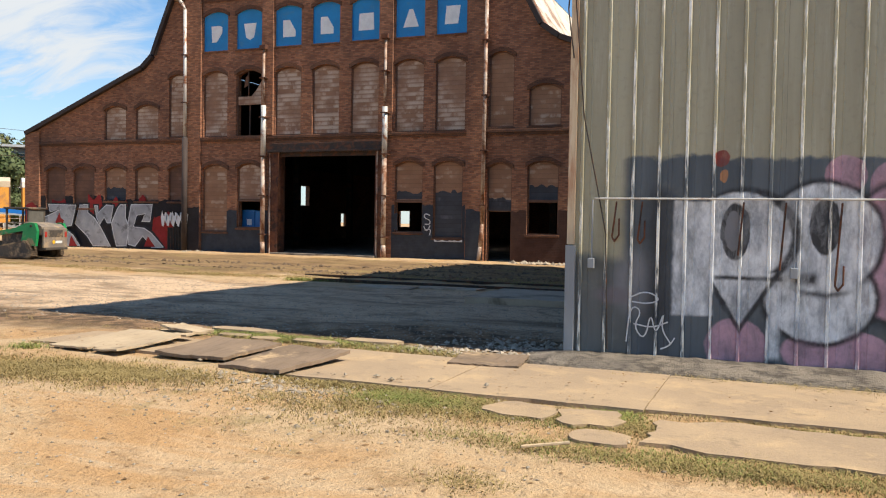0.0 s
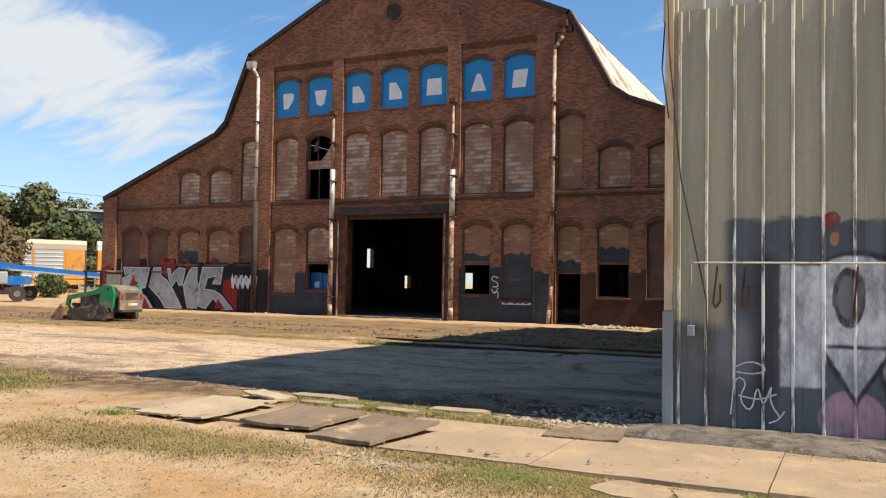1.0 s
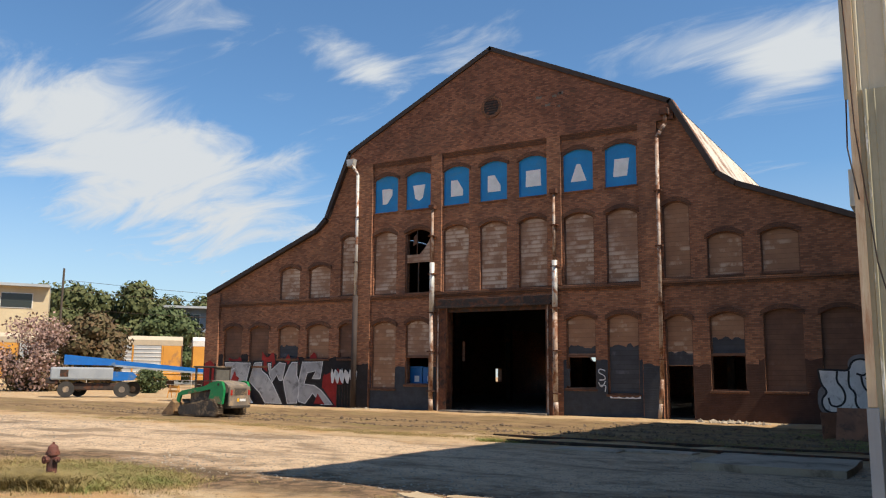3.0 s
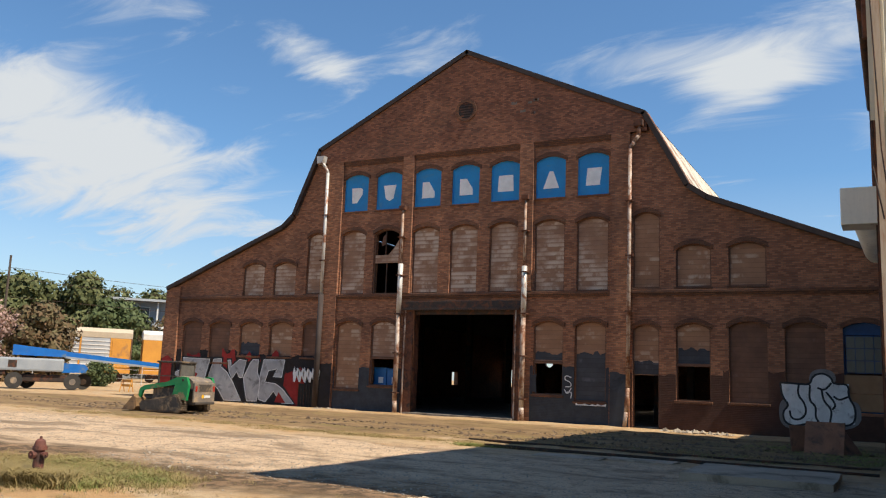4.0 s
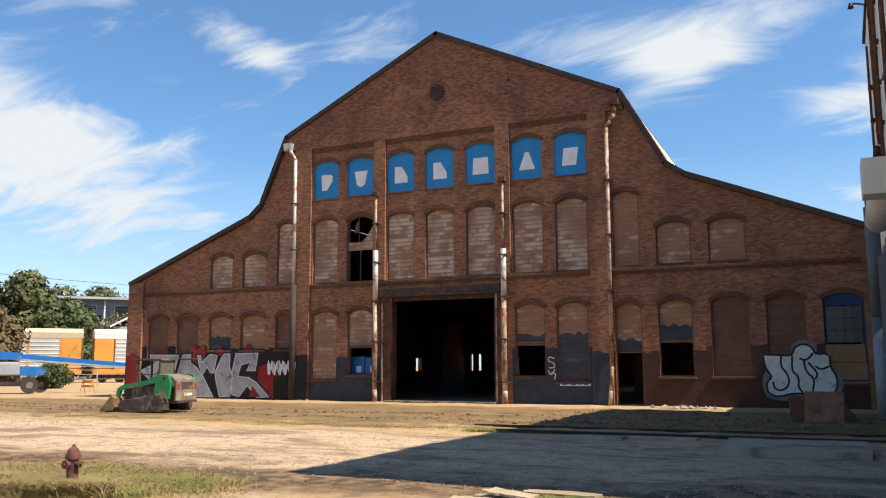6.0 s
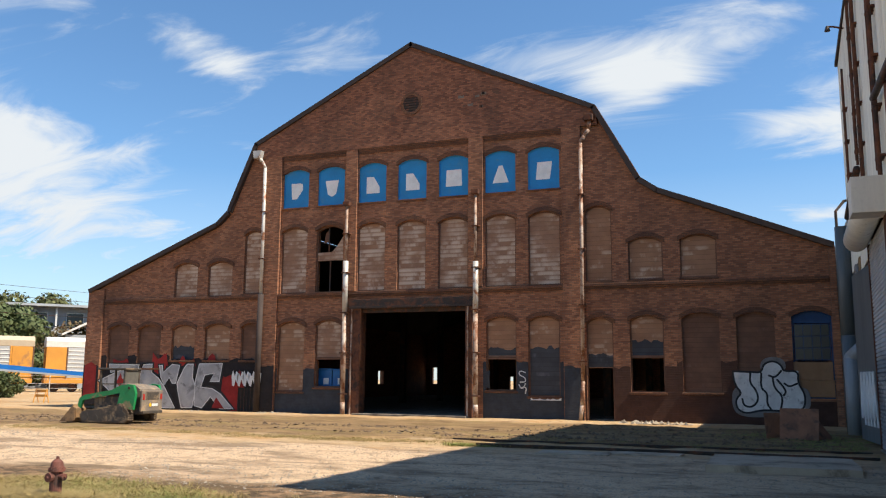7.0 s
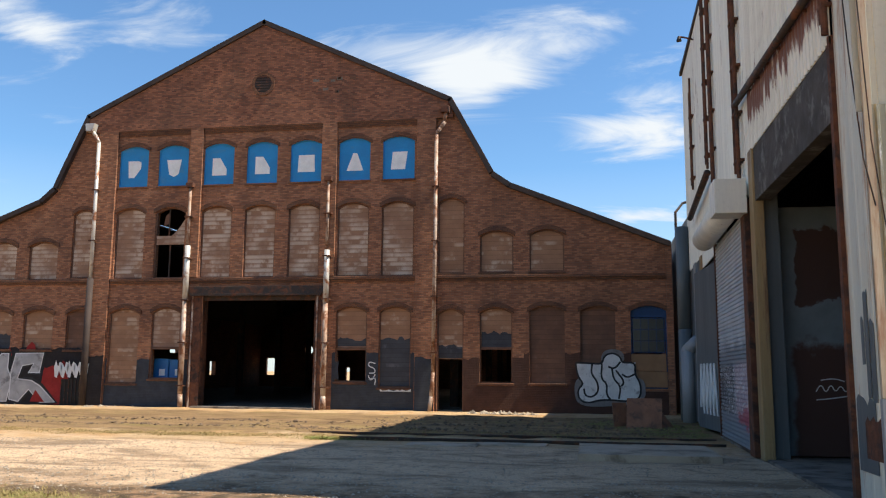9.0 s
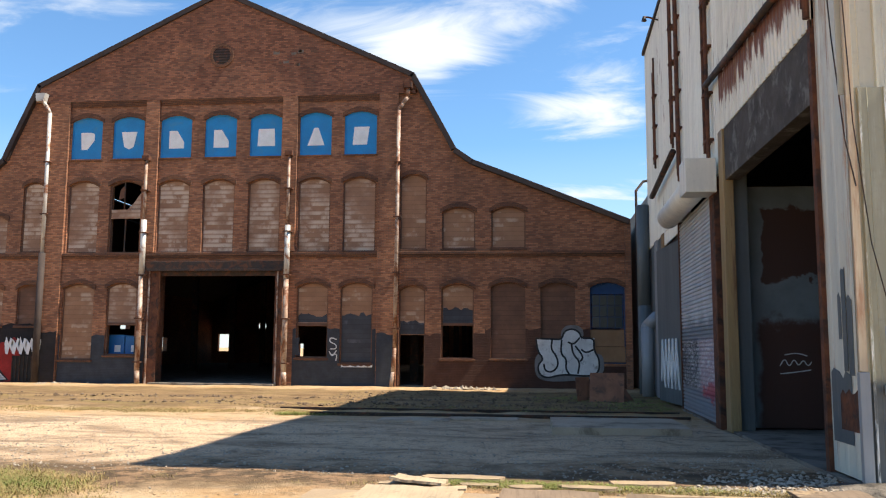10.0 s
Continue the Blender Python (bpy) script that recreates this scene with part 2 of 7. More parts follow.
CONCRETE_DIRTY = mat("dirty_concrete", (0.248, 0.210, 0.171), (0.157, 0.135, 0.111), 1.6, 0.92, 0, 30, 0.6, (0.086, 0.070, 0.056), 0.45, 1.6, dist=0.03)
# Near-black colour that stands for shade inside openings.
SHADE_BLACK = mat("interior_shade_black", (0.03, 0.027, 0.025), (0.018, 0.017, 0.017), 1, 0.9, 0, 12, 0.2)


def ground_mat():
    n = Nodes("ground")
    o = n.add("ShaderNodeTexCoord").outputs["Object"]
    sp = n.add("ShaderNodeSeparateXYZ")
    n.link(o, sp.inputs[0])
    wob = n.noise(o, 0.35, 5.0, 0.6, 0.5)
    wob2 = n.noise(o, 1.6, 6.0, 0.65)
    y = n.math("ADD", sp.outputs["Y"], n.math("MULTIPLY", n.math("ADD", wob, -0.5), 5.0))
    y = n.math("ADD", y, n.math("MULTIPLY", n.math("ADD", wob2, -0.5), 1.6))
    long = n.add("ShaderNodeMapping", Scale=(0.25, 1.6, 1.0))
    n.link(o, long.inputs[0])
    tracks = n.noise(long.outputs[0], 1.0, 6.0, 0.65, 0.4)
    grit = n.noise(o, 38.0, 3.0, 0.7)
    fine = n.noise(o, 150.0, 2.0, 0.6)
    clods = n.noise(o, 7.0, 6.0, 0.7)
    patches = n.noise(o, 0.55, 6.0, 0.66, 0.8)
    blotch = n.noise(o, 2.6, 6.0, 0.70, 0.3)
    dirt = n.mix(n.span(patches, 0.36, 0.62), (0.459, 0.275, 0.128), (0.486, 0.345, 0.200))
    dirt = n.mix(n.span(tracks, 0.48, 0.66, 0.0, 0.7), dirt, (0.531, 0.396, 0.250))
    dirt = n.mix(n.span(blotch, 0.50, 0.70, 0.0, 0.65), dirt, (0.255, 0.156, 0.075))
    dirt = n.mix(n.span(n.noise(o, 1.15, 7.0, 0.70, 0.5), 0.56, 0.68, 0.0, 0.6), dirt, (0.282, 0.218, 0.104))
    streaky = n.add("ShaderNodeMapping", Scale=(0.28, 0.75, 1.0))
    n.link(o, streaky.inputs[0])
    bands = n.noise(streaky.outputs[0], 1.0, 7.0, 0.62, 0.6)
    gravel = n.mix(n.span(grit, 0.35, 0.65), (0.450, 0.316, 0.203), (0.695, 0.510, 0.344))
    gravel = n.mix(n.span(wob2, 0.42, 0.72, 0.0, 0.75), gravel, (0.642, 0.449, 0.286))
    gravel = n.mix(n.span(bands, 0.47, 0.62, 0.0, 0.8), gravel, (0.194, 0.133, 0.085))
    gravel = n.mix(n.span(blotch, 0.52, 0.66, 0.0, 0.6), gravel, (0.176, 0.119, 0.077))
    tar = n.mix(n.span(wob2, 0.35, 0.65), (0.358, 0.218, 0.122), (0.224, 0.138, 0.079))
    tar = n.mix(n.span(bands, 0.48, 0.60, 0.0, 0.85), n.mix(n.span(blotch, 0.42, 0.58), tar, (0.076, 0.052, 0.032)), (0.121, 0.080, 0.046))
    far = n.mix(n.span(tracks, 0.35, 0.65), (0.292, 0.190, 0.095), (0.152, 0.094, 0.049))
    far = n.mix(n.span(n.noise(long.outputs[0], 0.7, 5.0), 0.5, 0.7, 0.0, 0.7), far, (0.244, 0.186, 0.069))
    col = n.mix(n.span(y, -26.6, -24.6), dirt, tar)
    col = n.mix(n.span(y, -24.2, -22.4), col, gravel)
    col = n.mix(n.span(y, -17.2, -15.4), col, dirt)
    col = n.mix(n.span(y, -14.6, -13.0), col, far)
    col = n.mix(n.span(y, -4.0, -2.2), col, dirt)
    spots = n.noise(streaky.outputs[0], 2.3, 5.0, 0.62, 0.7)
    worn = n.math("MULTIPLY", n.span(spots, 0.60, 0.68, 0.0, 0.5), n.math("MULTIPLY", n.span(y, -26.0, -24.8), n.span(y, -15.5, -14.5, 1.0, 0.0)))
    col = n.mix(worn, col, (0.10, 0.072, 0.044))
    col = n.mix(n.span(fine, 0.3, 0.7, 0.0, 0.22), col, (0.094, 0.070, 0.047))
    lumps = n.noise(o, 17.0, 5.0, 0.72)
    col = n.mix(n.span(lumps, 0.54, 0.70, 0.0, 0.5), col, (0.144, 0.104, 0.067))
    col = n.mix(n.span(lumps, 0.40, 0.30, 0.0, 0.35), col, (0.449, 0.369, 0.269))
    h = n.math("ADD", n.math("MULTIPLY", grit, 0.6), n.math("ADD", n.math("MULTIPLY", clods, 1.2), lumps))
    n.bump(h, 0.9, 0.035)
    return n.done(col, 0.95, 0.0, 0.15)


GROUND = ground_mat()


def cladding_mat(name, c1, c2, streak, rust, rust_amount):
    """Old ribbed sheet: paint gone chalky, streaks running down, rust."""
    n = Nodes(name)
    o = n.coord()
    down = n.coord((2.6, 2.6, 0.22))
    base = n.mix(n.span(n.noise(down, 1.0, 6.0, 0.62), 0.34, 0.66), c1, c2)
    base = n.mix(n.span(n.noise(down, 3.1, 6.0, 0.7), 0.5, 0.75, 0.0, 0.6), base, streak)
    base = n.mix(n.span(n.noise(down, 1.7, 8.0, 0.74, 0.3), 0.72 - rust_amount * 0.3, 0.80 - rust_amount * 0.2, 0.0, 0.85), base, rust)
    base = n.mix(n.span(n.noise(o, 14.0, 6.0, 0.7), 0.5, 0.8, 0.0, 0.3), base, tuple(0.6 * a for a in c1))
    n.bump(n.noise(o, 5.0, 4.0), 0.15, 0.02)
    return n.done(base, 0.55, 0.15, 0.4)


CLAD = cladding_mat("cream_cladding", (0.50, 0.465, 0.36), (0.60, 0.565, 0.45), (0.68, 0.64, 0.52), (0.26, 0.14, 0.07), 0.22)
CLAD_SIDE = cladding_mat("pale_cladding", (0.80, 0.775, 0.68), (0.70, 0.68, 0.60), (0.84, 0.80, 0.69), (0.19, 0.075, 0.035), 0.46)
CLAD_CORNER = cladding_mat("corner_cladding", (0.66, 0.63, 0.52), (0.54, 0.55, 0.49), (0.76, 0.71, 0.58), (0.36, 0.16, 0.06), 0.62)
FLASHING = cladding_mat("rusty_flashing", (0.58, 0.46, 0.31), (0.46, 0.36, 0.25), (0.70, 0.60, 0.45), (0.34, 0.12, 0.045), 1.0)
OCHRE = cladding_mat("ochre_steel", (0.34, 0.235, 0.11), (0.25, 0.17, 0.085), (0.42, 0.33, 0.19), (0.14, 0.065, 0.035), 0.7)
CLAD_BLUE = cladding_mat("grey_blue_door_sheet", (0.085, 0.105, 0.115), (0.12, 0.14, 0.15), (0.18, 0.19, 0.19), (0.11, 0.055, 0.035), 0.2)
ROLLER = cladding_mat("roller_steel", (0.30, 0.31, 0.32), (0.23, 0.245, 0.26), (0.36, 0.36, 0.36), (0.15, 0.08, 0.05), 0.1)

# ---- builders ----


def thing(name, loc, label, category, group="", kind=""):
    ob = new(name)
    ob.location = loc
    return tagged(ob, label, category, group, kind)


def part(name, bm, material, parent=None, label="", smooth=False):
    """Links a bmesh, in world coordinates, as one mesh object under a thing or a part."""
    bmesh.ops.recalc_face_normals(bm, faces=bm.faces)
    me = bpy.data.meshes.new(name)
    bm.to_mesh(me)
    bm.free()
    me.materials.append(material)
    if smooth:
        me.polygons.foreach_set("use_smooth", [True] * len(me.polygons))
    ob = new(name, me)
    if parent:
        ob.parent = parent
        if parent.type == "EMPTY":
            ob.matrix_parent_inverse = Matrix.Translation(parent.location).inverted()
    if label:
        ob["label"] = label
    return ob


def box(bm, x0, x1, y0, y1, z0, z1, bevel=0.0):
    r = bmesh.ops.create_cube(bm, size=1.0, matrix=Matrix.Translation(((x0 + x1) / 2, (y0 + y1) / 2, (z0 + z1) / 2)) @ Matrix.Diagonal((abs(x1 - x0), abs(y1 - y0), abs(z1 - z0), 1)))
    if bevel:
        vs = set(r["verts"])
        bmesh.ops.bevel(bm, geom=[e for e in bm.edges if e.verts[0] in vs and e.verts[1] in vs], offset=bevel, segments=2, profile=0.6, affect="EDGES")
    return bm


def boxed(*a, **k):
    return box(bmesh.new(), *a, **k)


def rod(bm, p0, p1, r, r2=None, n=10):
    p0, p1 = Vector(p0), Vector(p1)
    d = p1 - p0
    m = Matrix.Translation((p0 + p1) / 2) @ d.to_track_quat("Z", "Y").to_matrix().to_4x4()
    bmesh.ops.create_cone(bm, cap_ends=True, segments=n, radius1=r, radius2=r if r2 is None else r2, depth=d.length, matrix=m)
    return bm


def pipe(bm, pts, r, n=10):
    for a, b in zip(pts, pts[1:]):
        rod(bm, a, b, r, n=n)
    for p in pts[1:-1]:
        bmesh.ops.create_uvsphere(bm, u_segments=n, v_segments=6, radius=r, matrix=Matrix.Translation(p))
    return bm


def prism(pts, depth, axis="y", at=0.0, bm=None):
    """A solid from a closed outline: (x, z) pushed along y, (y, z) along x or (x, y) along z."""
    bm = bm or bmesh.new()
    put = {"y": lambda a, b, d: (a, d, b), "x": lambda a, b, d: (d, a, b), "z": lambda a, b, d: (a, b, d)}[axis]
    v0 = [bm.verts.new(put(a, b, at)) for a, b in pts]
    v1 = [bm.verts.new(put(a, b, at + depth)) for a, b in pts]
    bm.faces.new(v0)
    bm.faces.new(v1[::-1])
    for i in range(len(pts)):
        j = (i + 1) % len(pts)
        bm.faces.new((v0[i], v1[i], v1[j], v0[j]))
    return bm


def pierced(outer, holes, y0, y1):
    """A wall with openings through it, from an outline and hole outlines in x and z."""
    bm = bmesh.new()
    for y in (y0, y1):
        edges = []
        for loop in (outer, *holes):
            vs = [bm.verts.new((a, y, b)) for a, b in loop]
            edges += [bm.edges.new((vs[i], vs[(i + 1) % len(vs)])) for i in range(len(vs))]
        bmesh.ops.triangle_fill(bm, use_beauty=True, use_dissolve=False, edges=edges)
    for loop in (outer, *holes):
        a = [bm.verts.new((p, y0, q)) for p, q in loop]
        b = [bm.verts.new((p, y1, q)) for p, q in loop]
        for i in range(len(loop)):
            j = (i + 1) % len(loop)
            bm.faces.new((a[i], a[j], b[j], b[i]))
    bmesh.ops.remove_doubles(bm, verts=bm.verts, dist=0.0005)
    return bm


def arch(xl, xr, zb, zt, rise=0.22, n=8):
    """Outline of an opening with a segmental head."""
    pts = [(xl, zb), (xr, zb)]
    for i in range(n + 1):
        u = i / n
        pts.append((xr + (xl - xr) * u, zt - rise + rise * (1 - (2 * u - 1) ** 2)))
    return pts


def ragged(x0, x1, z0, z1, seed, jag=0.12, step=0.25):
    """A patch outline with uneven top and sides."""
    r = random.Random(seed)
    n = max(3, int((x1 - x0) / step))
    pts = [(x0, z0), (x1, z0)]
    pts += [(x1 - (x1 - x0) * i / n + (r.uniform(-1, 1) * step * 0.3 if 0 < i < n else 0), z1 + r.uniform(-jag, jag)) for i in range(n + 1)]
    return pts


def patch(name, pts, y, material, parent, label=""):
    """Flat paint on a wall that faces the yard."""
    bm = bmesh.new()
    vs = [bm.verts.new((a, y, b)) for a, b in pts]
    es = [bm.edges.new((vs[i], vs[(i + 1) % len(vs)])) for i in range(len(vs))]
    bmesh.ops.triangle_fill(bm, use_beauty=True, edges=es, normal=(0, -1, 0))
    return part(name, bm, material, parent, label)


# ---- ground ----


def ground_height(x, y):
    z = 0.035 * noise.noise((x * 0.5, y * 0.5, 0)) + 0.02 * noise.noise((x * 1.7, y * 1.7, 3))
    if -14.5 < y < -1:
        z += 0.05 * max(0, math.sin((y + 14.5) / 13.5 * math.pi)) * (0.5 + 0.7 * noise.noise((x * 0.6, y * 1.3, 7)))
        z += 0.05 * noise.noise((x * 1.2, y * 3.0, 1))
    return z - 0.02


def steps(lo, hi, fine, far):
    mid = list(np.arange(lo, hi + fine, fine))
    a, s = [lo], fine
    while a[-1] > -far:
        s *= 1.35
        a.append(a[-1] - s)
    b, s = [mid[-1]], fine
    while b[-1] < far:
        s *= 1.35
        b.append(b[-1] + s)
    return a[:0:-1] + mid + b[1:]


gx, gy = steps(-22, 24, 0.25, 2500), steps(-36, 0.5, 0.2, 2500)
near = lambda x, y: -24 < x < 26 and -38 < y < 1
verts = [(x, y, ground_height(x, y) if near(x, y) else -0.02) for y in gy for x in gx]
w = len(gx)
faces = [(j * w + i, j * w + i + 1, (j + 1) * w + i + 1, (j + 1) * w + i) for j in range(len(gy) - 1) for i in range(w - 1)]
gme = bpy.data.meshes.new("ground")
gme.from_pydata(verts, [], faces)
gme.polygons.foreach_set("use_smooth", [True] * len(gme.polygons))
gme.materials.append(GROUND)
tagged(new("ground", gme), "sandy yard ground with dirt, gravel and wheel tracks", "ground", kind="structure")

# ---- brick warehouse ----
hall = thing("brick_warehouse", (0, 0, 0), "old red brick rail warehouse with boarded arched windows", "warehouse")
OUTLINE = [(-19.1, -0.3), (18.1, -0.3), (18.1, 7.05), (13.6, 8.88), (11.5, 9.72), (10.75, 10.25), (10.3, 11.1), (8.9, 13.66), (0.0, 17.86),
           (-8.73, 13.62), (-9.85, 11.1), (-10.25, 10.15), (-10.9, 9.58), (-13.2, 8.68), (-19.1, 6.36)]
SIGN = [(-6.99, -5.53), (-5.0, -3.52), (-2.73, -1.27), (-0.64, 0.83), (1.46, 2.92), (3.75, 5.19), (5.77, 7.22)]
WINDOWS = []
for (a, b), m in zip(SIGN, (BOARD_PEEL, None, BOARD_PEEL, BOARD_PEEL, BOARD_PEEL, BOARD_PEEL, BOARD_PEEL)):
    WINDOWS.append((a, b, 5.76, 9.06, m, None))
WINDOWS += [(8.31, 9.46, 5.84, 9.14, BOARD, None), (-9.18, -8.10, 5.82, 9.04, BOARD_PEEL, None),
            (-11.36, -9.87, 5.74, 7.55, BOARD_PEEL, None), (-13.48, -12.02, 5.74, 7.56, BOARD_PEEL, None),
            (10.14, 11.57, 5.86, 7.66, BOARD, None), (12.26, 13.72, 5.87, 7.67, BOARD, None),
            (-17.66, -16.24, 2.1, 4.36, BOARD_DARK, None), (-15.65, -14.16, 2.1, 4.34, BOARD_DARK, None),
            (-13.45, -11.98, 2.5, 4.32, BOARD, None), (-11.37, -9.85, 2.5, 4.34, BOARD, None), (-9.17, -8.05, 2.5, 4.34, BOARD_DARK, None),
            (-7.0, -5.51, 1.0, 4.38, BOARD, None), (-4.9, -3.51, 1.22, 4.42, BOARD_PEEL, 2.62),
            (3.81, 5.2, 1.17, 4.42, BOARD, 2.62), (5.74, 7.15, 0.95, 4.41, BOARD, None), (8.3, 9.44, -0.15, 4.30, BOARD, 2.15),
            (10.13, 11.52, 1.18, 4.36, BOARD, 2.66), (12.23, 13.7, 1.2, 4.42, BOARD_DARK, None),
            (14.33, 15.77, 1.6, 4.40, BOARD_DARK, None), (16.39, 17.83, 1.02, 4.40, None, None)]
holes = [arch(a, b, 10.07, 12.02) for a, b in SIGN] + [arch(a, b, zb, zt) for a, b, zb, zt, m, o in WINDOWS]
holes.append([(-2.5, -0.15), (2.92, -0.15), (2.92, 5.0), (-2.5, 5.0)])
part("wall", pierced(OUTLINE, holes, 0.0, 0.42), BRICK, hall, "weathered red brick gable wall, sooty in streaks")
# raised brickwork: gable field, pilasters, bands
part("gable_field", prism([(-8.78, 12.74), (8.95, 12.74), (8.95, 13.55), (8.86, 13.62), (0.0, 17.80), (-8.68, 13.58), (-8.78, 13.5)], 0.14, "y", -0.14), BRICK_GABLE, hall)
for x0, x1, z0, z1 in ((-19.1, -18.05, -0.3, 6.3), (-8.07, -7.08, -0.3, 12.74), (-3.40, -2.78, 5.78, 12.74), (2.97, 3.66, 5.78, 12.74), (7.34, 8.2, -0.3, 12.74), (17.86, 18.1, -0.3, 6.9)):
    part("pilaster", boxed(x0, x1, -0.135, 0.0, z0, z1), BRICK, hall)
for x0, x1 in ((-7.05, -3.43), (-2.75, 2.94), (3.69, 7.31)):
    bm = bmesh.new()
    for k in range(3):
        box(bm, x0, x1, -0.05 - 0.03 * k, 0.0, 12.50 + 0.08 * k, 12.575 + 0.08 * k)
    part("corbel", bm, BRICK_TRIM, hall)
for x0, x1 in ((-18.03, -8.09), (-7.06, 7.32), (8.22, 17.84)):
    bm = box(bmesh.new(), x0, x1, -0.13, 0.0, 5.60, 5.74, bevel=0.02)
    box(bm, x0, x1, -0.07, 0.0, 5.50, 5.60)
    part("string_course", bm, BRICK_TRIM, hall)
for a, b in zip(OUTLINE[2:], OUTLINE[3:]):
    d = Vector((b[0] - a[0], 0, b[1] - a[1]))
    nrm = Vector((-d.z, 0, d.x)).normalized()
    if nrm.z < 0:
        nrm = -nrm
    pa, pb = Vector((a[0], 0, a[1])), Vector((b[0], 0, b[1]))
    bm = prism([(p.x, p.z) for p in (pa - nrm * 0.24, pb - nrm * 0.24, pb - nrm * 0.02, pa - nrm * 0.02)], 0.75, "y", -0.24)
    part("coping", bm, ROOF_DARK, hall)


def arch_ring(xl, xr, zt, rise=0.22, wide=0.20, n=10):
    lo, hi = [], []
    for i in range(n + 1):
        u = -0.06 + 1.12 * i / n
        x = xl + (xr - xl) * u
        z = zt - rise + rise * (1 - (2 * u - 1) ** 2)
        lo.append((x, z + 0.005))
        hi.append((x, z + wide))
    return prism(lo + hi[::-1], 0.055, "y", -0.055)


def casing(xl, xr, zb, zt, y0=0.10, t=0.06):
    """A timber frame inside an arched opening."""
    bm = bmesh.new()
    a, b = arch(xl, xr, zb, zt), arch(xl + t, xr - t, zb + t, zt - t)
    for i in range(len(a)):
        j = (i + 1) % len(a)
        prism([a[i], a[j], b[j], b[i]], 0.07, "y", y0, bm)
    return bm


for a, b in SIGN:
    win = part("window", casing(a, b, 10.07, 12.02, 0.05, 0.05), BLUE, hall, "arched opening closed by a bright blue panel")
    part("panel", prism(arch(a + 0.02, b - 0.02, 10.09, 12.0), 0.04, "y", 0.08), BLUE, win, "bright blue painted panel")
    part("arch", arch_ring(a, b, 12.02), BRICK_TRIM, win)
    part("sill", boxed(a - 0.06, b + 0.06, -0.06, 0.1, 9.98, 10.065, bevel=0.012), BRICK_TRIM, win)

# plain white shapes on the blue panels
MARKS = ([(-0.30, -0.42), (0.0, -0.42), (0.36, 0.05), (0.36, 0.36), (0.2, 0.43), (-0.36, 0.43)], [(-0.25, -0.30), (0.0, -0.43), (0.25, -0.30), (0.40, 0.43), (-0.40, 0.43)],
         [(-0.38, -0.43), (0.38, -0.43), (0.38, -0.12), (0.02, 0.43), (-0.38, 0.43)], [(-0.38, -0.43), (0.38, -0.43), (0.38, -0.12), (0.02, 0.43), (-0.38, 0.43)],
         [(-0.44, -0.40), (0.44, -0.40), (0.40, 0.43), (-0.40, 0.43)], [(-0.42, -0.42), (0.42, -0.42), (0.10, 0.43), (-0.10, 0.43)], [(-0.40, -0.42), (0.30, -0.42), (0.42, 0.43), (-0.32, 0.43)])
for (a, b), shape in zip(SIGN, MARKS):
    c = (a + b) / 2
    part("white_mark", prism([(c + p * 0.92, 10.92 + q * 0.95) for p, q in shape], 0.012, "y", 0.064), WHITE, hall, "plain white painted shape on a blue panel")

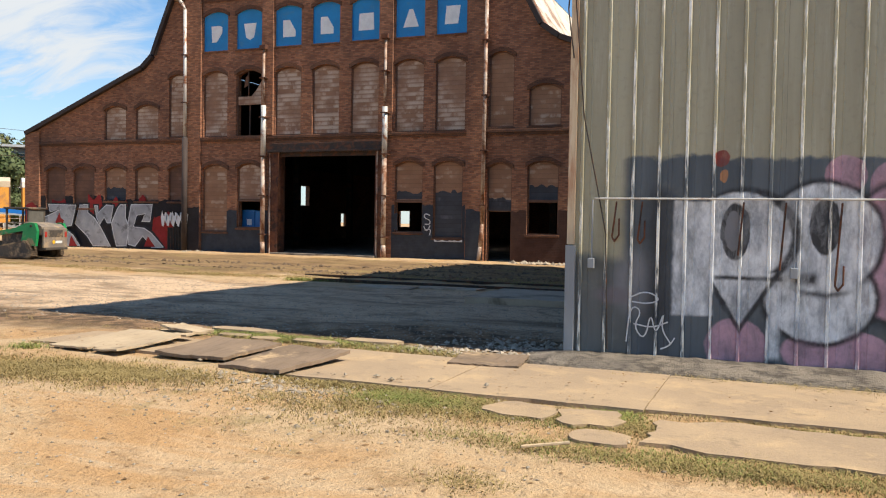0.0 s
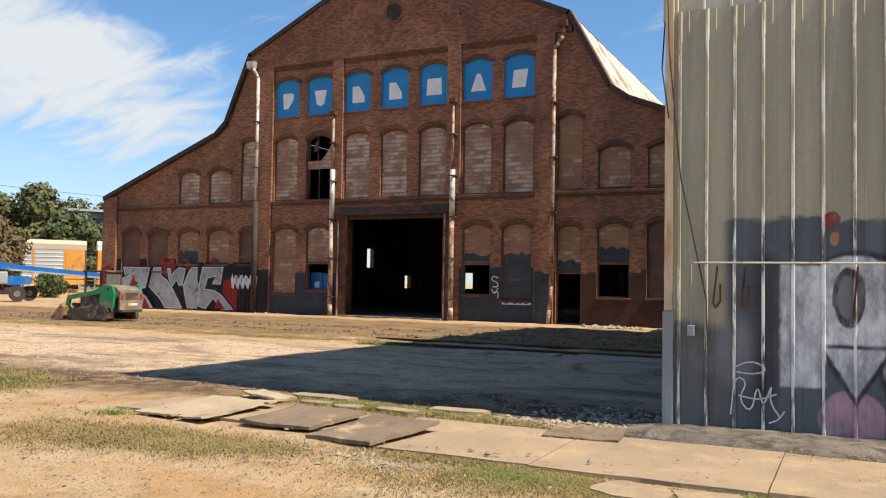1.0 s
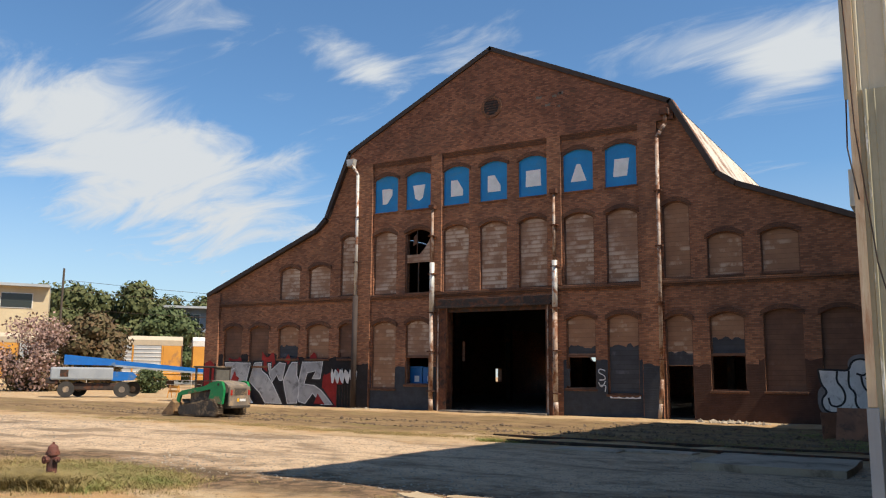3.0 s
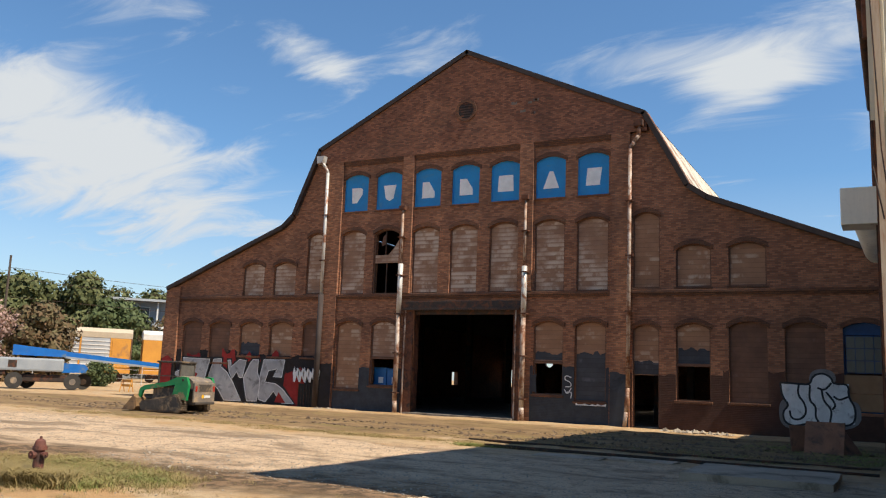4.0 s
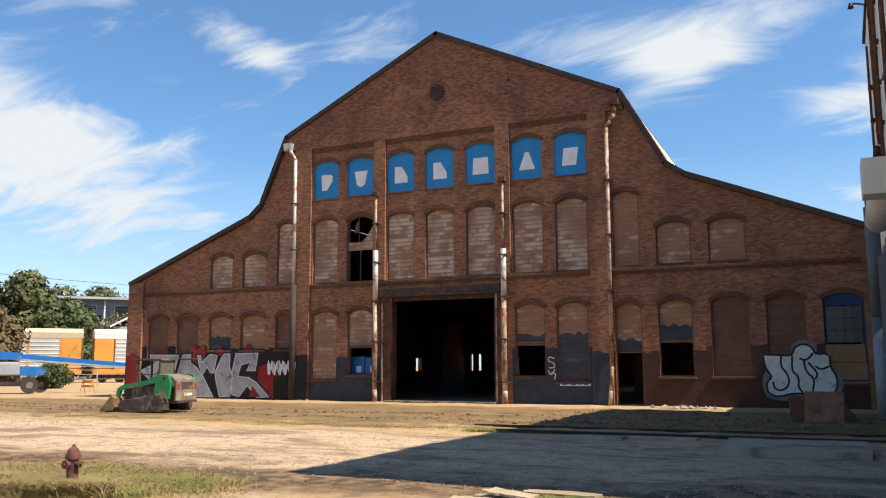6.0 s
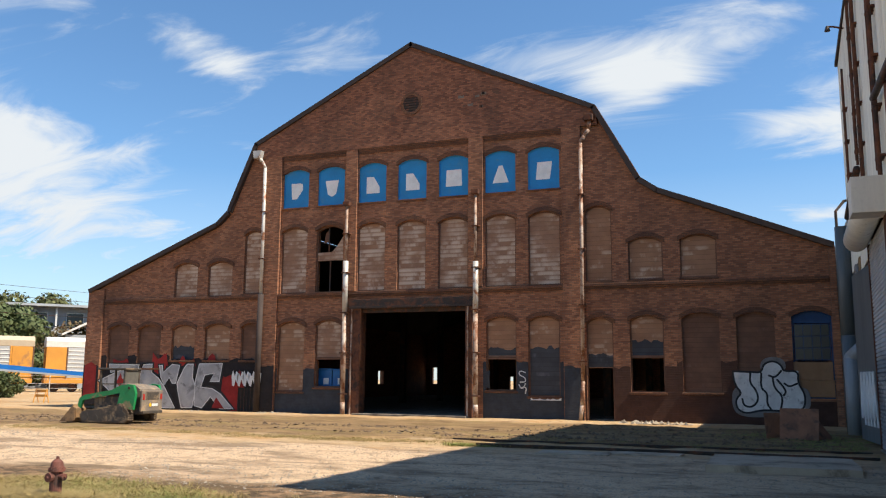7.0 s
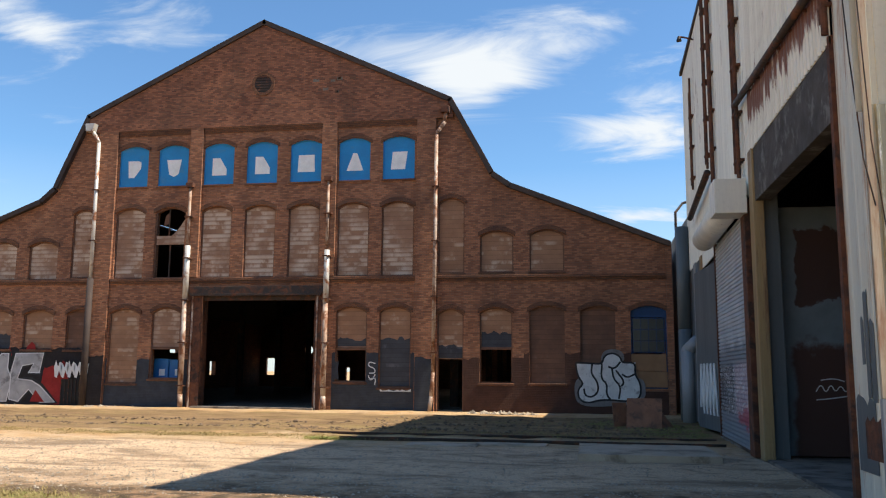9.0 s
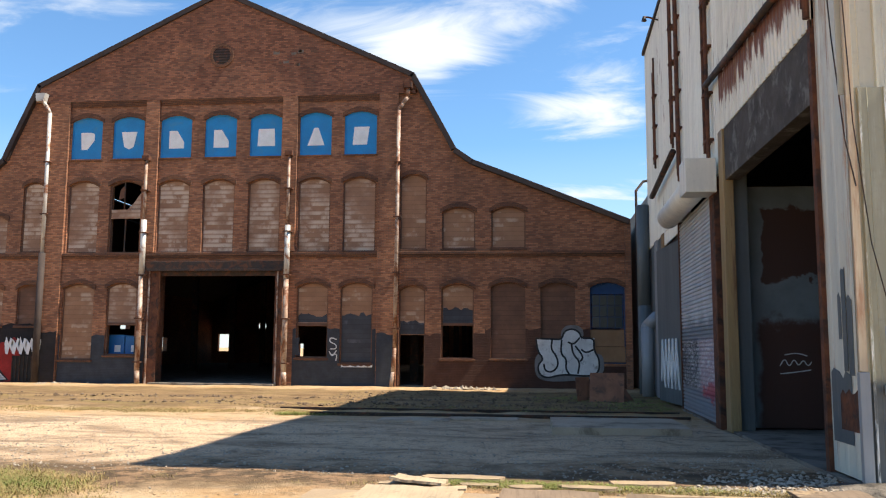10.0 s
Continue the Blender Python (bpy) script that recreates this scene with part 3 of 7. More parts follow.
# ---- windows ----
GLASS = Nodes("dusty_glass").done((0.03, 0.035, 0.03), 0.25, 0.0, 0.5)
BLUE_FRAME = mat("blue_frame_paint", (0.012, 0.055, 0.16), (0.01, 0.04, 0.11), 3, 0.6, 0, 30, 0.2)
PLY = board_mat("plywood", (0.30, 0.17, 0.09), (0.24, 0.135, 0.07), (0.16, 0.10, 0.06), 0.08, 4.0)
for a, b, zb, zt, m, o in WINDOWS:
    last, broken = a > 16, m is None and a < 0
    win = part("window", casing(a, b, zb, zt, 0.10, 0.055), BLUE_FRAME if last else BOARD_DARK, hall)
    part("arch", arch_ring(a, b, zt), BRICK_TRIM, win)
    if zb > 0.5 and not 14 < a < 18:
        part("sill", boxed(a - 0.07, b + 0.07, -0.07, 0.1, zb - 0.10, zb - 0.005, bevel=0.015), BRICK_TRIM, win)
    if last:
        part("panel", prism(arch(a + 0.05, b - 0.05, 3.92, zt - 0.05, 0.2), 0.05, "y", 0.12), BLUE_FRAME, win, "faded dark blue arched head panel")
        for i in range(4):
            for k in range(3):
                x0, z0 = a + 0.10 + i * 0.315, 2.52 + k * 0.46
                part("pane", boxed(x0, x0 + 0.285, 0.155, 0.163, z0, z0 + 0.43), GLASS, win)
        bm = bmesh.new()
        for i in range(5):
            x0 = a + 0.073 + i * 0.315
            box(bm, x0, x0 + 0.026, 0.14, 0.18, 2.45, 3.92)
        for k in range(4):
            box(bm, a + 0.06, b - 0.06, 0.142, 0.178, 2.485 + k * 0.46, 2.513 + k * 0.46)
        part("glazing_bar", bm, BLUE_FRAME, win)
        part("board", boxed(a + 0.02, b - 0.02, 0.03, 0.07, zb + 0.06, 1.72, bevel=0.008), PLY, win, "raw plywood boarding")
        part("board", boxed(a - 0.02, b - 0.05, 0.045, 0.085, 1.735, 2.42, bevel=0.008), PLY, win, "raw plywood boarding")
    elif broken:
        part("board", boxed(a + 0.05, b - 0.05, 0.11, 0.17, 7.33, 7.74, bevel=0.01), BOARD_PEEL, win, "pale peeled middle board")
        bm = box(bmesh.new(), (a + b) / 2 - 0.03, (a + b) / 2 + 0.03, 0.12, 0.17, zb + 0.05, 7.33)
        box(bm, a + 0.62, a + 0.67, 0.12, 0.17, 7.74, 9.0)
        part("mullion", bm, DARK_STEEL, win)
        part("scrap", prism([(a + 0.75, 7.76), (b - 0.1, 7.76), (b - 0.12, 8.5), (a + 1.05, 8.05)], 0.02, "y", 0.2), BOARD_PEEL, win, "torn hanging board")
        part("scrap", prism([(a + 0.3, 8.2), (a + 0.62, 8.35), (a + 0.55, 8.85), (a + 0.38, 8.7)], 0.02, "y", 0.24), BOARD_DARK, win, "torn hanging board")
    else:
        bottom = o or zb
        part("board", prism(arch(a + 0.05, b - 0.05, bottom + 0.02, zt - 0.05), 0.04, "y", 0.13), m, win, "painted boarding, peeling" if m is BOARD_PEEL else "brown painted boarding")
        if o and zb > 0:
            part("lintel", boxed(a, b, 0.06, 0.2, o - 0.09, o + 0.03, bevel=0.01), BOARD_DARK, win)
# round gable vent and brick scars
bm = bmesh.new()
for i in range(24):
    t0, t1 = i * math.tau / 24, (i + 1) * math.tau / 24
    prism([(0.06 + r * math.cos(t), 14.72 + r * math.sin(t)) for r, t in ((0.42, t0), (0.42, t1), (0.56, t1), (0.56, t0))], 0.06, "y", -0.20, bm)
vent = part("round_vent", bm, BRICK_TRIM, hall, "round louvred vent with a brick ring")
# Near-black disc painted as the shade behind the slats.
part("backing", prism([(0.06 + 0.43 * math.cos(i * math.tau / 24), 14.72 + 0.43 * math.sin(i * math.tau / 24)) for i in range(24)], 0.02, "y", -0.165), SHADE_BLACK, vent)
for k in range(6):
    z = 14.40 + k * 0.125
    hw = math.sqrt(max(0.02, 0.42 ** 2 - (z - 14.72) ** 2)) - 0.01
    part("slat", prism([(-0.19, z), (-0.17, z - 0.01), (-0.165, z + 0.08), (-0.185, z + 0.08)], hw * 2, "x", 0.06 - hw), DARK_STEEL, vent)
rs = random.Random(5)
for i in range(9):
    x, z = 2.4 + rs.uniform(0, 1.9), 14.35 + (0.35 if i < 5 else -0.15) + rs.uniform(-0.08, 0.08)
    part("brick_scar", prism(ragged(x, x + rs.uniform(0.12, 0.3), z, z + 0.12, i, 0.03, 0.08), 0.02, "y", -0.155), BOARD_DARK if i % 2 else CONCRETE_DIRTY, hall)

# ---- gate ----
gate = part("gate_frame", boxed(-3.05, 3.3, -0.24, -0.145, 4.98, 5.34, bevel=0.02), DARK_STEEL, hall, "dark steel beam over the open gateway")
part("gate_track", boxed(-2.9, 3.2, -0.36, -0.25, 4.90, 5.0, bevel=0.01), DARK_STEEL, gate)
for x0, x1 in ((-2.98, -2.42), (2.86, 3.20)):
    part("gate_post", boxed(x0, x1, -0.16, 0.5, -0.2, 4.98, bevel=0.025), RUST, hall, "rust-red steel gate jamb")
    part("gate_angle", boxed(x0 + 0.1, x0 + 0.16, -0.22, -0.163, -0.2, 4.9), PIPE_RUST, hall)
part("gate_header", boxed(-2.42, 2.86, 0.02, 0.3, 4.72, 4.98), DARK_STEEL, hall)
part("threshold", boxed(-2.6, 3.0, -0.5, 0.5, -0.1, 0.05, bevel=0.02), CONCRETE_DIRTY, hall)

# ---- downpipes ----


def downpipe(x, z_top, z_mid, thick, hopper=True):
    low = part("downpipe", pipe(bmesh.new(), [(x + 0.03, -0.30, 0.0), (x, -0.30, 0.55), (x, -0.30, z_mid * 0.66)], thick * 0.9, 12), PIPE_RUST, hall, "weathered galvanised downpipe, rusty at the foot", smooth=True)
    part("pipe_sleeve", pipe(bmesh.new(), [(x, -0.30, z_mid * 0.66), (x, -0.30, z_mid)], thick, 12), PIPE_WHITE, low, "pale galvanised sleeve", smooth=True)
    if z_top > z_mid:
        part("upper_pipe", pipe(bmesh.new(), [(x - 0.03, -0.27, z_mid), (x - 0.03, -0.27, z_top - 0.1), (x - 0.03, -0.02, z_top + 0.05)], thick * 0.55, 8), PIPE_RUST, low, smooth=True)
    z = 0.9
    while z < z_top:
        part("bracket", boxed(x - thick - 0.05, x + thick + 0.05, -0.30 - thick - 0.012, -0.12, z, z + 0.05), RUST, low)
        z += 1.9
    if hopper:
        part("hopper", boxed(x - 0.2, x + 0.14, -0.42, -0.14, z_top - 0.05, z_top + 0.16, bevel=0.02), RUST, low)


downpipe(-3.18, 9.95, 7.2, 0.125)
downpipe(3.40, 10.05, 6.9, 0.125)
white = part("downpipe", pipe(bmesh.new(), [(-7.93, -0.26, 5.75), (-7.98, -0.26, 12.2), (-8.12, -0.3, 12.5), (-8.3, -0.34, 12.75)], 0.085, 12), PIPE_WHITE, hall, "white painted downpipe with a hopper head", smooth=True)
part("hopper", prism([(-8.55, 12.72), (-8.22, 12.72), (-8.12, 13.1), (-8.6, 13.1)], 0.32, "y", -0.5), PIPE_WHITE, white)
part("lower_pipe", pipe(bmesh.new(), [(-7.93, -0.26, 0.0), (-7.93, -0.26, 5.75)], 0.15, 10), ROOF_DARK, white, "sooty black lower pipe", smooth=True)
red = part("downpipe", pipe(bmesh.new(), [(8.05, -0.26, 0.0), (8.12, -0.28, 0.6), (8.18, -0.26, 1.6), (8.24, -0.26, 12.0), (8.42, -0.28, 12.25), (8.62, -0.3, 12.5), (8.64, -0.3, 12.95)], 0.085, 12), PIPE_RUST, hall, "rust-stained downpipe with a bent neck", smooth=True)
part("hopper", boxed(8.44, 8.82, -0.46, -0.14, 12.9, 13.2, bevel=0.03), RUST, red)
for z in (2.4, 4.8, 7.2, 9.6):
    part("bracket", boxed(8.06, 8.38, -0.36, -0.14, z, z + 0.05), RUST, red)
    if z > 5:
        part("bracket", boxed(-8.12, -7.8, -0.36, -0.14, z + 0.3, z + 0.35), RUST, white)

# ---- hall body and roof ----
DEEP = 47.5
for a, b in zip(OUTLINE[2:], OUTLINE[3:]):
    steep = abs(b[1] - a[1]) > 1.2 * abs(b[0] - a[0])
    d = Vector((b[0] - a[0], 0, b[1] - a[1]))
    nrm = Vector((d.z, 0, -d.x)).normalized()
    if nrm.z > 0:
        nrm = -nrm
    p = [(a[0] + nrm.x * 0.10, a[1] + nrm.z * 0.10), (b[0] + nrm.x * 0.10, b[1] + nrm.z * 0.10), (b[0] + nrm.x * 0.3, b[1] + nrm.z * 0.3), (a[0] + nrm.x * 0.3, a[1] + nrm.z * 0.3)]
    part("roof_slope", prism(p, DEEP - 0.40 - 0.52, "y", 0.515), ROOF_PALE if steep and a[0] > 0 else ROOF_DARK, hall, "pale clerestory cladding" if steep else "dark roof sheeting")
part("side_wall", boxed(17.65, 18.05, 0.42, DEEP - 0.405, -0.3, 6.85), BRICK, hall)
bm = pierced([(0.42, -0.3), (DEEP - 0.405, -0.3), (DEEP - 0.405, 6.2), (0.42, 6.2)], [[(28.0, 3.0), (29.6, 3.0), (29.6, 4.7), (28.0, 4.7)], [(35.4, 1.2), (36.6, 1.2), (36.6, 2.4), (35.4, 2.4)]], 0.0, 0.4)
bmesh.ops.transform(bm, matrix=Matrix.Translation((-18.65, 0, 0)) @ Matrix.Rotation(radians(90), 4, "Z"), verts=bm.verts)
part("side_wall", bm, BRICK, hall)
back_holes = [[(-18.0, 1.2), (-16.8, 1.2), (-16.8, 2.9), (-18.0, 2.9)], [(-13.45 + 0.45 * math.cos(k * math.tau / 12), 3.75 + 0.45 * math.sin(k * math.tau / 12)) for k in range(12)], [(-9.5, 0.6), (-9.1, 0.6), (-9.1, 2.0), (-9.5, 2.0)]]
part("back_wall", pierced(OUTLINE, back_holes, DEEP - 0.4, DEEP), BRICK, hall)
part("floor", boxed(-18.6, 17.6, 0.5, DEEP - 0.45, -0.2, 0.02), CONCRETE_DIRTY, hall)
for x in (-8.4, 8.4):
    for k in range(6):
        part("column", boxed(x - 0.18, x + 0.18, 4.0 + k * 7.0, 4.36 + k * 7.0, 0.02, 9.4), DARK_STEEL, hall)

# bins inside the broken lower window
BLUE_PLASTIC = mat("blue_plastic", (0.02, 0.16, 0.42), (0.02, 0.13, 0.36), 2, 0.4)
for x0, z1 in ((-5.02, 2.12), (-4.24, 2.08)):
    bin_ = thing("storage_bin", (x0 + 0.37, 1.0, 0.02), "bright blue plastic storage bin inside a window", "bin", "bins behind the window")
    part("body", boxed(x0, x0 + 0.74, 0.62, 1.35, 0.02, z1 - 0.06, bevel=0.03), BLUE_PLASTIC, bin_)
    part("lid", boxed(x0 - 0.015, x0 + 0.755, 0.60, 1.37, z1 - 0.055, z1, bevel=0.012), BLUE_PLASTIC, bin_)
    part("label_plate", boxed(x0 + 0.3, x0 + 0.58, 0.605, 0.616, 1.35, 1.65), WHITE, bin_, "white label plate")

# ---- wall paint and spray work on the hall ----
SPRAY_GREY = mat("silver_spray", (0.40, 0.40, 0.41), (0.28, 0.285, 0.295), 1.6, 0.6, 0.1, 30, 0.3, (0.15, 0.15, 0.155), 0.3, 1.4)
SPRAY_WHITE = mat("white_spray", (0.70, 0.70, 0.70), (0.55, 0.56, 0.57), 1.6, 0.7, 0, 30, 0.3)
SPRAY_BLACK = mat("black_spray", (0.012, 0.012, 0.014), (0.02, 0.02, 0.022), 2, 0.6, 0, 30, 0.2)
for x0, x1, z1, y, m, seed in ((-18.04, -13.5, 2.75, -0.006, BRICK_BLACK, 1), (-13.5, -8.1, 2.55, -0.006, BRICK_BLACK, 2), (-7.06, -2.99, 2.1, -0.006, BRICK_GREY, 3), (3.66, 7.33, 2.45, -0.006, BRICK_GREY, 4),
                            (8.21, 12.0, 2.2, -0.006, BRICK_MAROON, 5), (12.0, 17.85, 2.45, -0.006, BRICK_MAROON, 6)):
    cuts = [(max(a, x0), min(b, x1), zb) for a, b, zb, zt, mm, o in WINDOWS if zb < 2.2 and a < x1 and b > x0]
    pos = x0
    for a, b, zb in sorted(cuts) + [(x1, x1, 9)]:
        if a > pos + 0.05:
            patch("paint_patch", ragged(pos, a, -0.1, z1, seed, 0.07, 0.16), y, m, hall)
        if b > a and zb > 0.3:
            patch("paint_patch", [(a, -0.1), (b, -0.1), (b, zb - 0.11), (a, zb - 0.11)], y, m, hall)
        pos = b
for x0, x1 in ((-19.08, -18.07), (-8.05, -7.1), (7.36, 8.18)):
    patch("paint_patch", ragged(x0, x1, -0.1, 2.2, int(x0 * 7), 0.07, 0.15), -0.141, BRICK_BLACK if x0 < -8 else BRICK_GREY, hall)
for x0, x1, z0, z1, m in ((3.83, 5.18, 2.7, 3.0, BOARD_GREY), (5.78, 7.11, 1.0, 3.05, BOARD_GREY), (10.2, 11.48, 2.68, 3.3, BOARD_GREY), (8.36, 9.4, 2.2, 2.75, BOARD_GREY), (-13.4, -12.05, 2.55, 3.2, BOARD_GREY)):
    patch("paint_patch", ragged(x0, x1, z0, z1, int(z1 * 31), 0.09, 0.12), 0.125, m, hall)
for x0, x1, z0, z1, s in ((-19.0, -18.2, 0.6, 2.3, 7), (-17.2, -16.2, 1.5, 2.75, 8), (-14.6, -13.7, 1.6, 2.9, 9), (-11.9, -11.3, 0.1, 1.1, 10), (-10.1, -8.85, 0.0, 1.7, 11)):
    patch("paint_patch", ragged(x0, x1, z0, z1, s, 0.35, 0.3), -0.150 if x0 < -18.5 else -0.012, BRICK_RED, hall)


def rounded(pts, times=2):
    for _ in range(times):
        pts = [q for i in range(len(pts)) for p0, p1 in ((pts[i], pts[(i + 1) % len(pts)]),) for q in ((p0[0] * 0.75 + p1[0] * 0.25, p0[1] * 0.75 + p1[1] * 0.25), (p0[0] * 0.25 + p1[0] * 0.75, p0[1] * 0.25 + p1[1] * 0.75))]
    return pts


# large silver piece: slanted angular shapes with pale rims
silver = ([(-18.0, 0.4), (-17.4, 0.8), (-16.9, 0.5), (-16.9, 0.05), (-17.5, 0.03)],
          [(-18.0, 1.43), (-16.4, 2.05), (-17.2, 1.83), (-17.35, 2.31), (-15.3, 2.27), (-15.6, 1.14), (-16.2, 1.03), (-15.5, 0.63), (-15.0, 0.05), (-16.1, 0.03), (-16.95, 0.7)],
          [(-15.15, 2.28), (-14.55, 2.32), (-14.55, 1.87), (-14.1, 1.6), (-13.65, 1.1), (-12.95, 0.06), (-14.2, 0.05), (-14.65, 0.6), (-15.2, 1.0), (-15.5, 1.25)],
          [(-14.15, 2.25), (-13.9, 2.25), (-13.85, 1.9), (-13.3, 2.31), (-12.8, 2.25), (-13.0, 1.3), (-13.25, 1.3), (-13.45, 1.6), (-13.75, 1.2), (-14.0, 1.6)],
          [(-12.55, 2.1), (-12.35, 2.32), (-11.95, 2.32), (-11.95, 1.63), (-11.7, 1.1), (-11.9, 0.1), (-12.6, 0.08), (-12.85, 0.87), (-12.95, 1.33)],
          [(-11.6, 2.33), (-10.15, 2.35), (-10.3, 1.41), (-10.9, 1.42), (-10.65, 1.83), (-11.2, 1.73), (-11.4, 1.16), (-10.7, 1.1), (-10.2, 0.84), (-9.4, 0.1), (-10.2, 0.07), (-10.8, 0.65), (-11.3, 0.09), (-11.8, 0.2), (-11.8, 1.45)])
art = thing("spray_mural", (-18.0, -0.02, 0), "silver, black and red spray painted mural on brick", "graffiti")


def inset(pts, by):
    """The outline moved inwards by a fixed width."""
    area = sum(a[0] * b[1] - b[0] * a[1] for a, b in zip(pts, pts[1:] + pts[:1]))
    out, n = [], len(pts)
    for k in range(n):
        p, q, r = Vector(pts[k - 1]), Vector(pts[k]), Vector(pts[(k + 1) % n])
        e0, e1 = (q - p).normalized(), (r - q).normalized()
        s_ = 1 if area > 0 else -1
        m_ = Vector((-e0.y - e1.y, e0.x + e1.x)) * s_
        if m_.length < 0.2:
            m_ = Vector((-e0.y, e0.x)) * s_
        m_.normalize()
        out.append((q.x + m_.x * by, q.y + m_.y * by))
    return out


for k, shape_ in enumerate(silver):
    y = -0.020 - 0.012 * (k % 3)
    if k < 2:
        y = -0.150
        patch("backing", [(x, z) for x, z in inset(shape_, -0.12)], -0.145, SPRAY_BLACK, art)
    else:
        patch("backing", inset(shape_, -0.12), -0.016, SPRAY_BLACK, art)
    patch("rim", shape_, y, SPRAY_WHITE, art)
    patch("shape", inset(shape_, 0.05), y - 0.004, SPRAY_GREY, art)
for pts, y in (([(-16.8, 1.3), (-16.5, 1.84), (-16.4, 1.55), (-16.15, 1.42), (-16.35, 1.05)], -0.158), ([(-10.15, 1.57), (-9.7, 1.76), (-9.3, 1.66), (-9.2, 0.15), (-9.6, 0.18), (-10.2, 0.91)], -0.0155),
               ([(-15.8, 0.03), (-15.65, 0.62), (-15.2, 0.03)], -0.158), ([(-10.7, 0.12), (-10.45, 0.66), (-9.95, 0.1)], -0.050)):
    patch("red_fill", pts, y, BRICK_RED, art)
for x, z1, w_ in ((-16.4, 2.62, 0.5), (-13.9, 2.85, 0.55), (-12.7, 2.75, 0.45), (-10.9, 2.85, 0.6), (-12.0, 2.6, 0.3)):
    patch("red_fill", [(x - w_ * 0.6, 2.2), (x + w_ * 0.6, 2.2), (x + w_ * 0.4, z1 - 0.15), (x + w_ * 0.1, z1), (x - w_ * 0.25, z1 - 0.2)], -0.014, BRICK_RED, art)
small = thing("spray_tag", (-8.6, -0.02, 1.2), "small white spray tag on dark painted brick", "graffiti")
for k in range(5):
    x = -9.45 + k * 0.33
    patch("shape", [(x, 1.25), (x + 0.12, 1.2), (x + 0.2, 1.55), (x + 0.3, 1.3), (x + 0.36, 1.85), (x + 0.22, 1.95), (x + 0.14, 1.7), (x + 0.02, 2.0 - 0.12 * (k % 2)), (x - 0.06, 1.7)], -0.16, SPRAY_WHITE, small)
# Near-black plate on the wall, painted as a shaded opening behind the bars.
part("grate_shade_panel", boxed(-9.2, -8.2, -0.02, 0.0, 0.0, 1.15), SHADE_BLACK, hall)
for k in range(6):
    part("grate_bar", rod(bmesh.new(), (-9.15 + k * 0.18, -0.05, 0.0), (-9.15 + k * 0.18, -0.05, 1.15), 0.018, n=6), DARK_STEEL, hall)
bubble = thing("spray_tag", (15.5, -0.02, 0.8), "white bubble spray tag with black outlines on brick", "graffiti")


def stroke(pts, width, y, material, parent):
    """A sprayed line of even width."""
    for _ in range(2):
        pts = [pts[0]] + [q for p0, p1 in zip(pts, pts[1:]) for q in ((p0[0] * 0.75 + p1[0] * 0.25, p0[1] * 0.75 + p1[1] * 0.25), (p0[0] * 0.25 + p1[0] * 0.75, p0[1] * 0.25 + p1[1] * 0.75))] + [pts[-1]]
    bm = bmesh.new()
    rows_ = []
    for k, p in enumerate(pts):
        d = Vector(pts[min(k + 1, len(pts) - 1)]) - Vector(pts[max(k - 1, 0)])
        n_ = Vector((-d.y, d.x)).normalized() * width / 2
        rows_.append((bm.verts.new((p[0] + n_.x, y, p[1] + n_.y)), bm.verts.new((p[0] - n_.x, y, p[1] - n_.y))))
    for a, b in zip(rows_, rows_[1:]):
        bm.faces.new((a[0], a[1], b[1], b[0]))
    part("line", bm, material, parent)


TAG_WHITE = mat("weathered_white_spray", (0.66, 0.66, 0.65), (0.52, 0.52, 0.52), 2.4, 0.75, 0, 30, 0.3, (0.25, 0.24, 0.24), 0.25, 3.0)
SPRAY_HAZE = brick_mat("white_overspray", (0.20, 0.12, 0.09), (0.13, 0.075, 0.055), (0.12, 0.10, 0.09), (0.07, 0.05, 0.04), 0.3, None, (0.21, 0.20, 0.20), 0.2)
patch("halo", rounded([(14.05, 1.2), (14.1, 0.45), (14.6, 0.25), (15.6, 0.3), (16.9, 0.45), (16.95, 1.3), (16.6, 1.5), (14.3, 1.5)]), -0.0125, SPRAY_HAZE, bubble)
patch("halo", rounded([(15.15, 2.0), (15.2, 2.5), (15.65, 2.65), (16.1, 2.5), (16.1, 2.0)]), -0.0125, SPRAY_HAZE, bubble)
whole = [(14.13, 2.05), (14.85, 2.02), (15.2, 2.0), (15.3, 2.35), (15.65, 2.47), (15.95, 2.3), (16.0, 2.05), (16.55, 2.08), (16.5, 1.6), (16.75, 1.2), (16.7, 0.6), (16.2, 0.5), (15.6, 0.55), (15.1, 0.55), (14.6, 0.4), (14.25, 0.55), (14.2, 0.95), (14.45, 1.2), (14.2, 1.5)]
patch("shape", whole, -0.017, TAG_WHITE, bubble)
for line_ in (whole + whole[:1], [(14.8, 2.0), (14.75, 1.6), (15.0, 1.3), (15.05, 0.9), (14.8, 0.65), (14.5, 0.7), (14.45, 1.0)], [(15.2, 2.0), (15.15, 1.4), (15.4, 1.2), (15.35, 0.8), (15.5, 0.58)],
              [(15.95, 2.1), (15.7, 1.8), (15.45, 1.9)], [(15.6, 1.85), (15.65, 1.4), (15.95, 1.1), (15.85, 0.6)], [(15.75, 1.75), (16.1, 1.3), (15.95, 1.1)], [(16.5, 1.6), (16.2, 1.45), (16.0, 1.6)]):
    stroke(line_, 0.075, -0.022, SPRAY_BLACK, bubble)
patch("paint_patch", [(3.75, 1.3), (4.0, 1.25), (3.95, 1.75), (4.0, 2.05), (3.78, 2.0)], -0.012, BRICK_GREY, hall)
scrawl = thing("spray_tag", (5.45, -0.02, 1.2), "thin pale scrawl on grey painted brick", "graffiti")
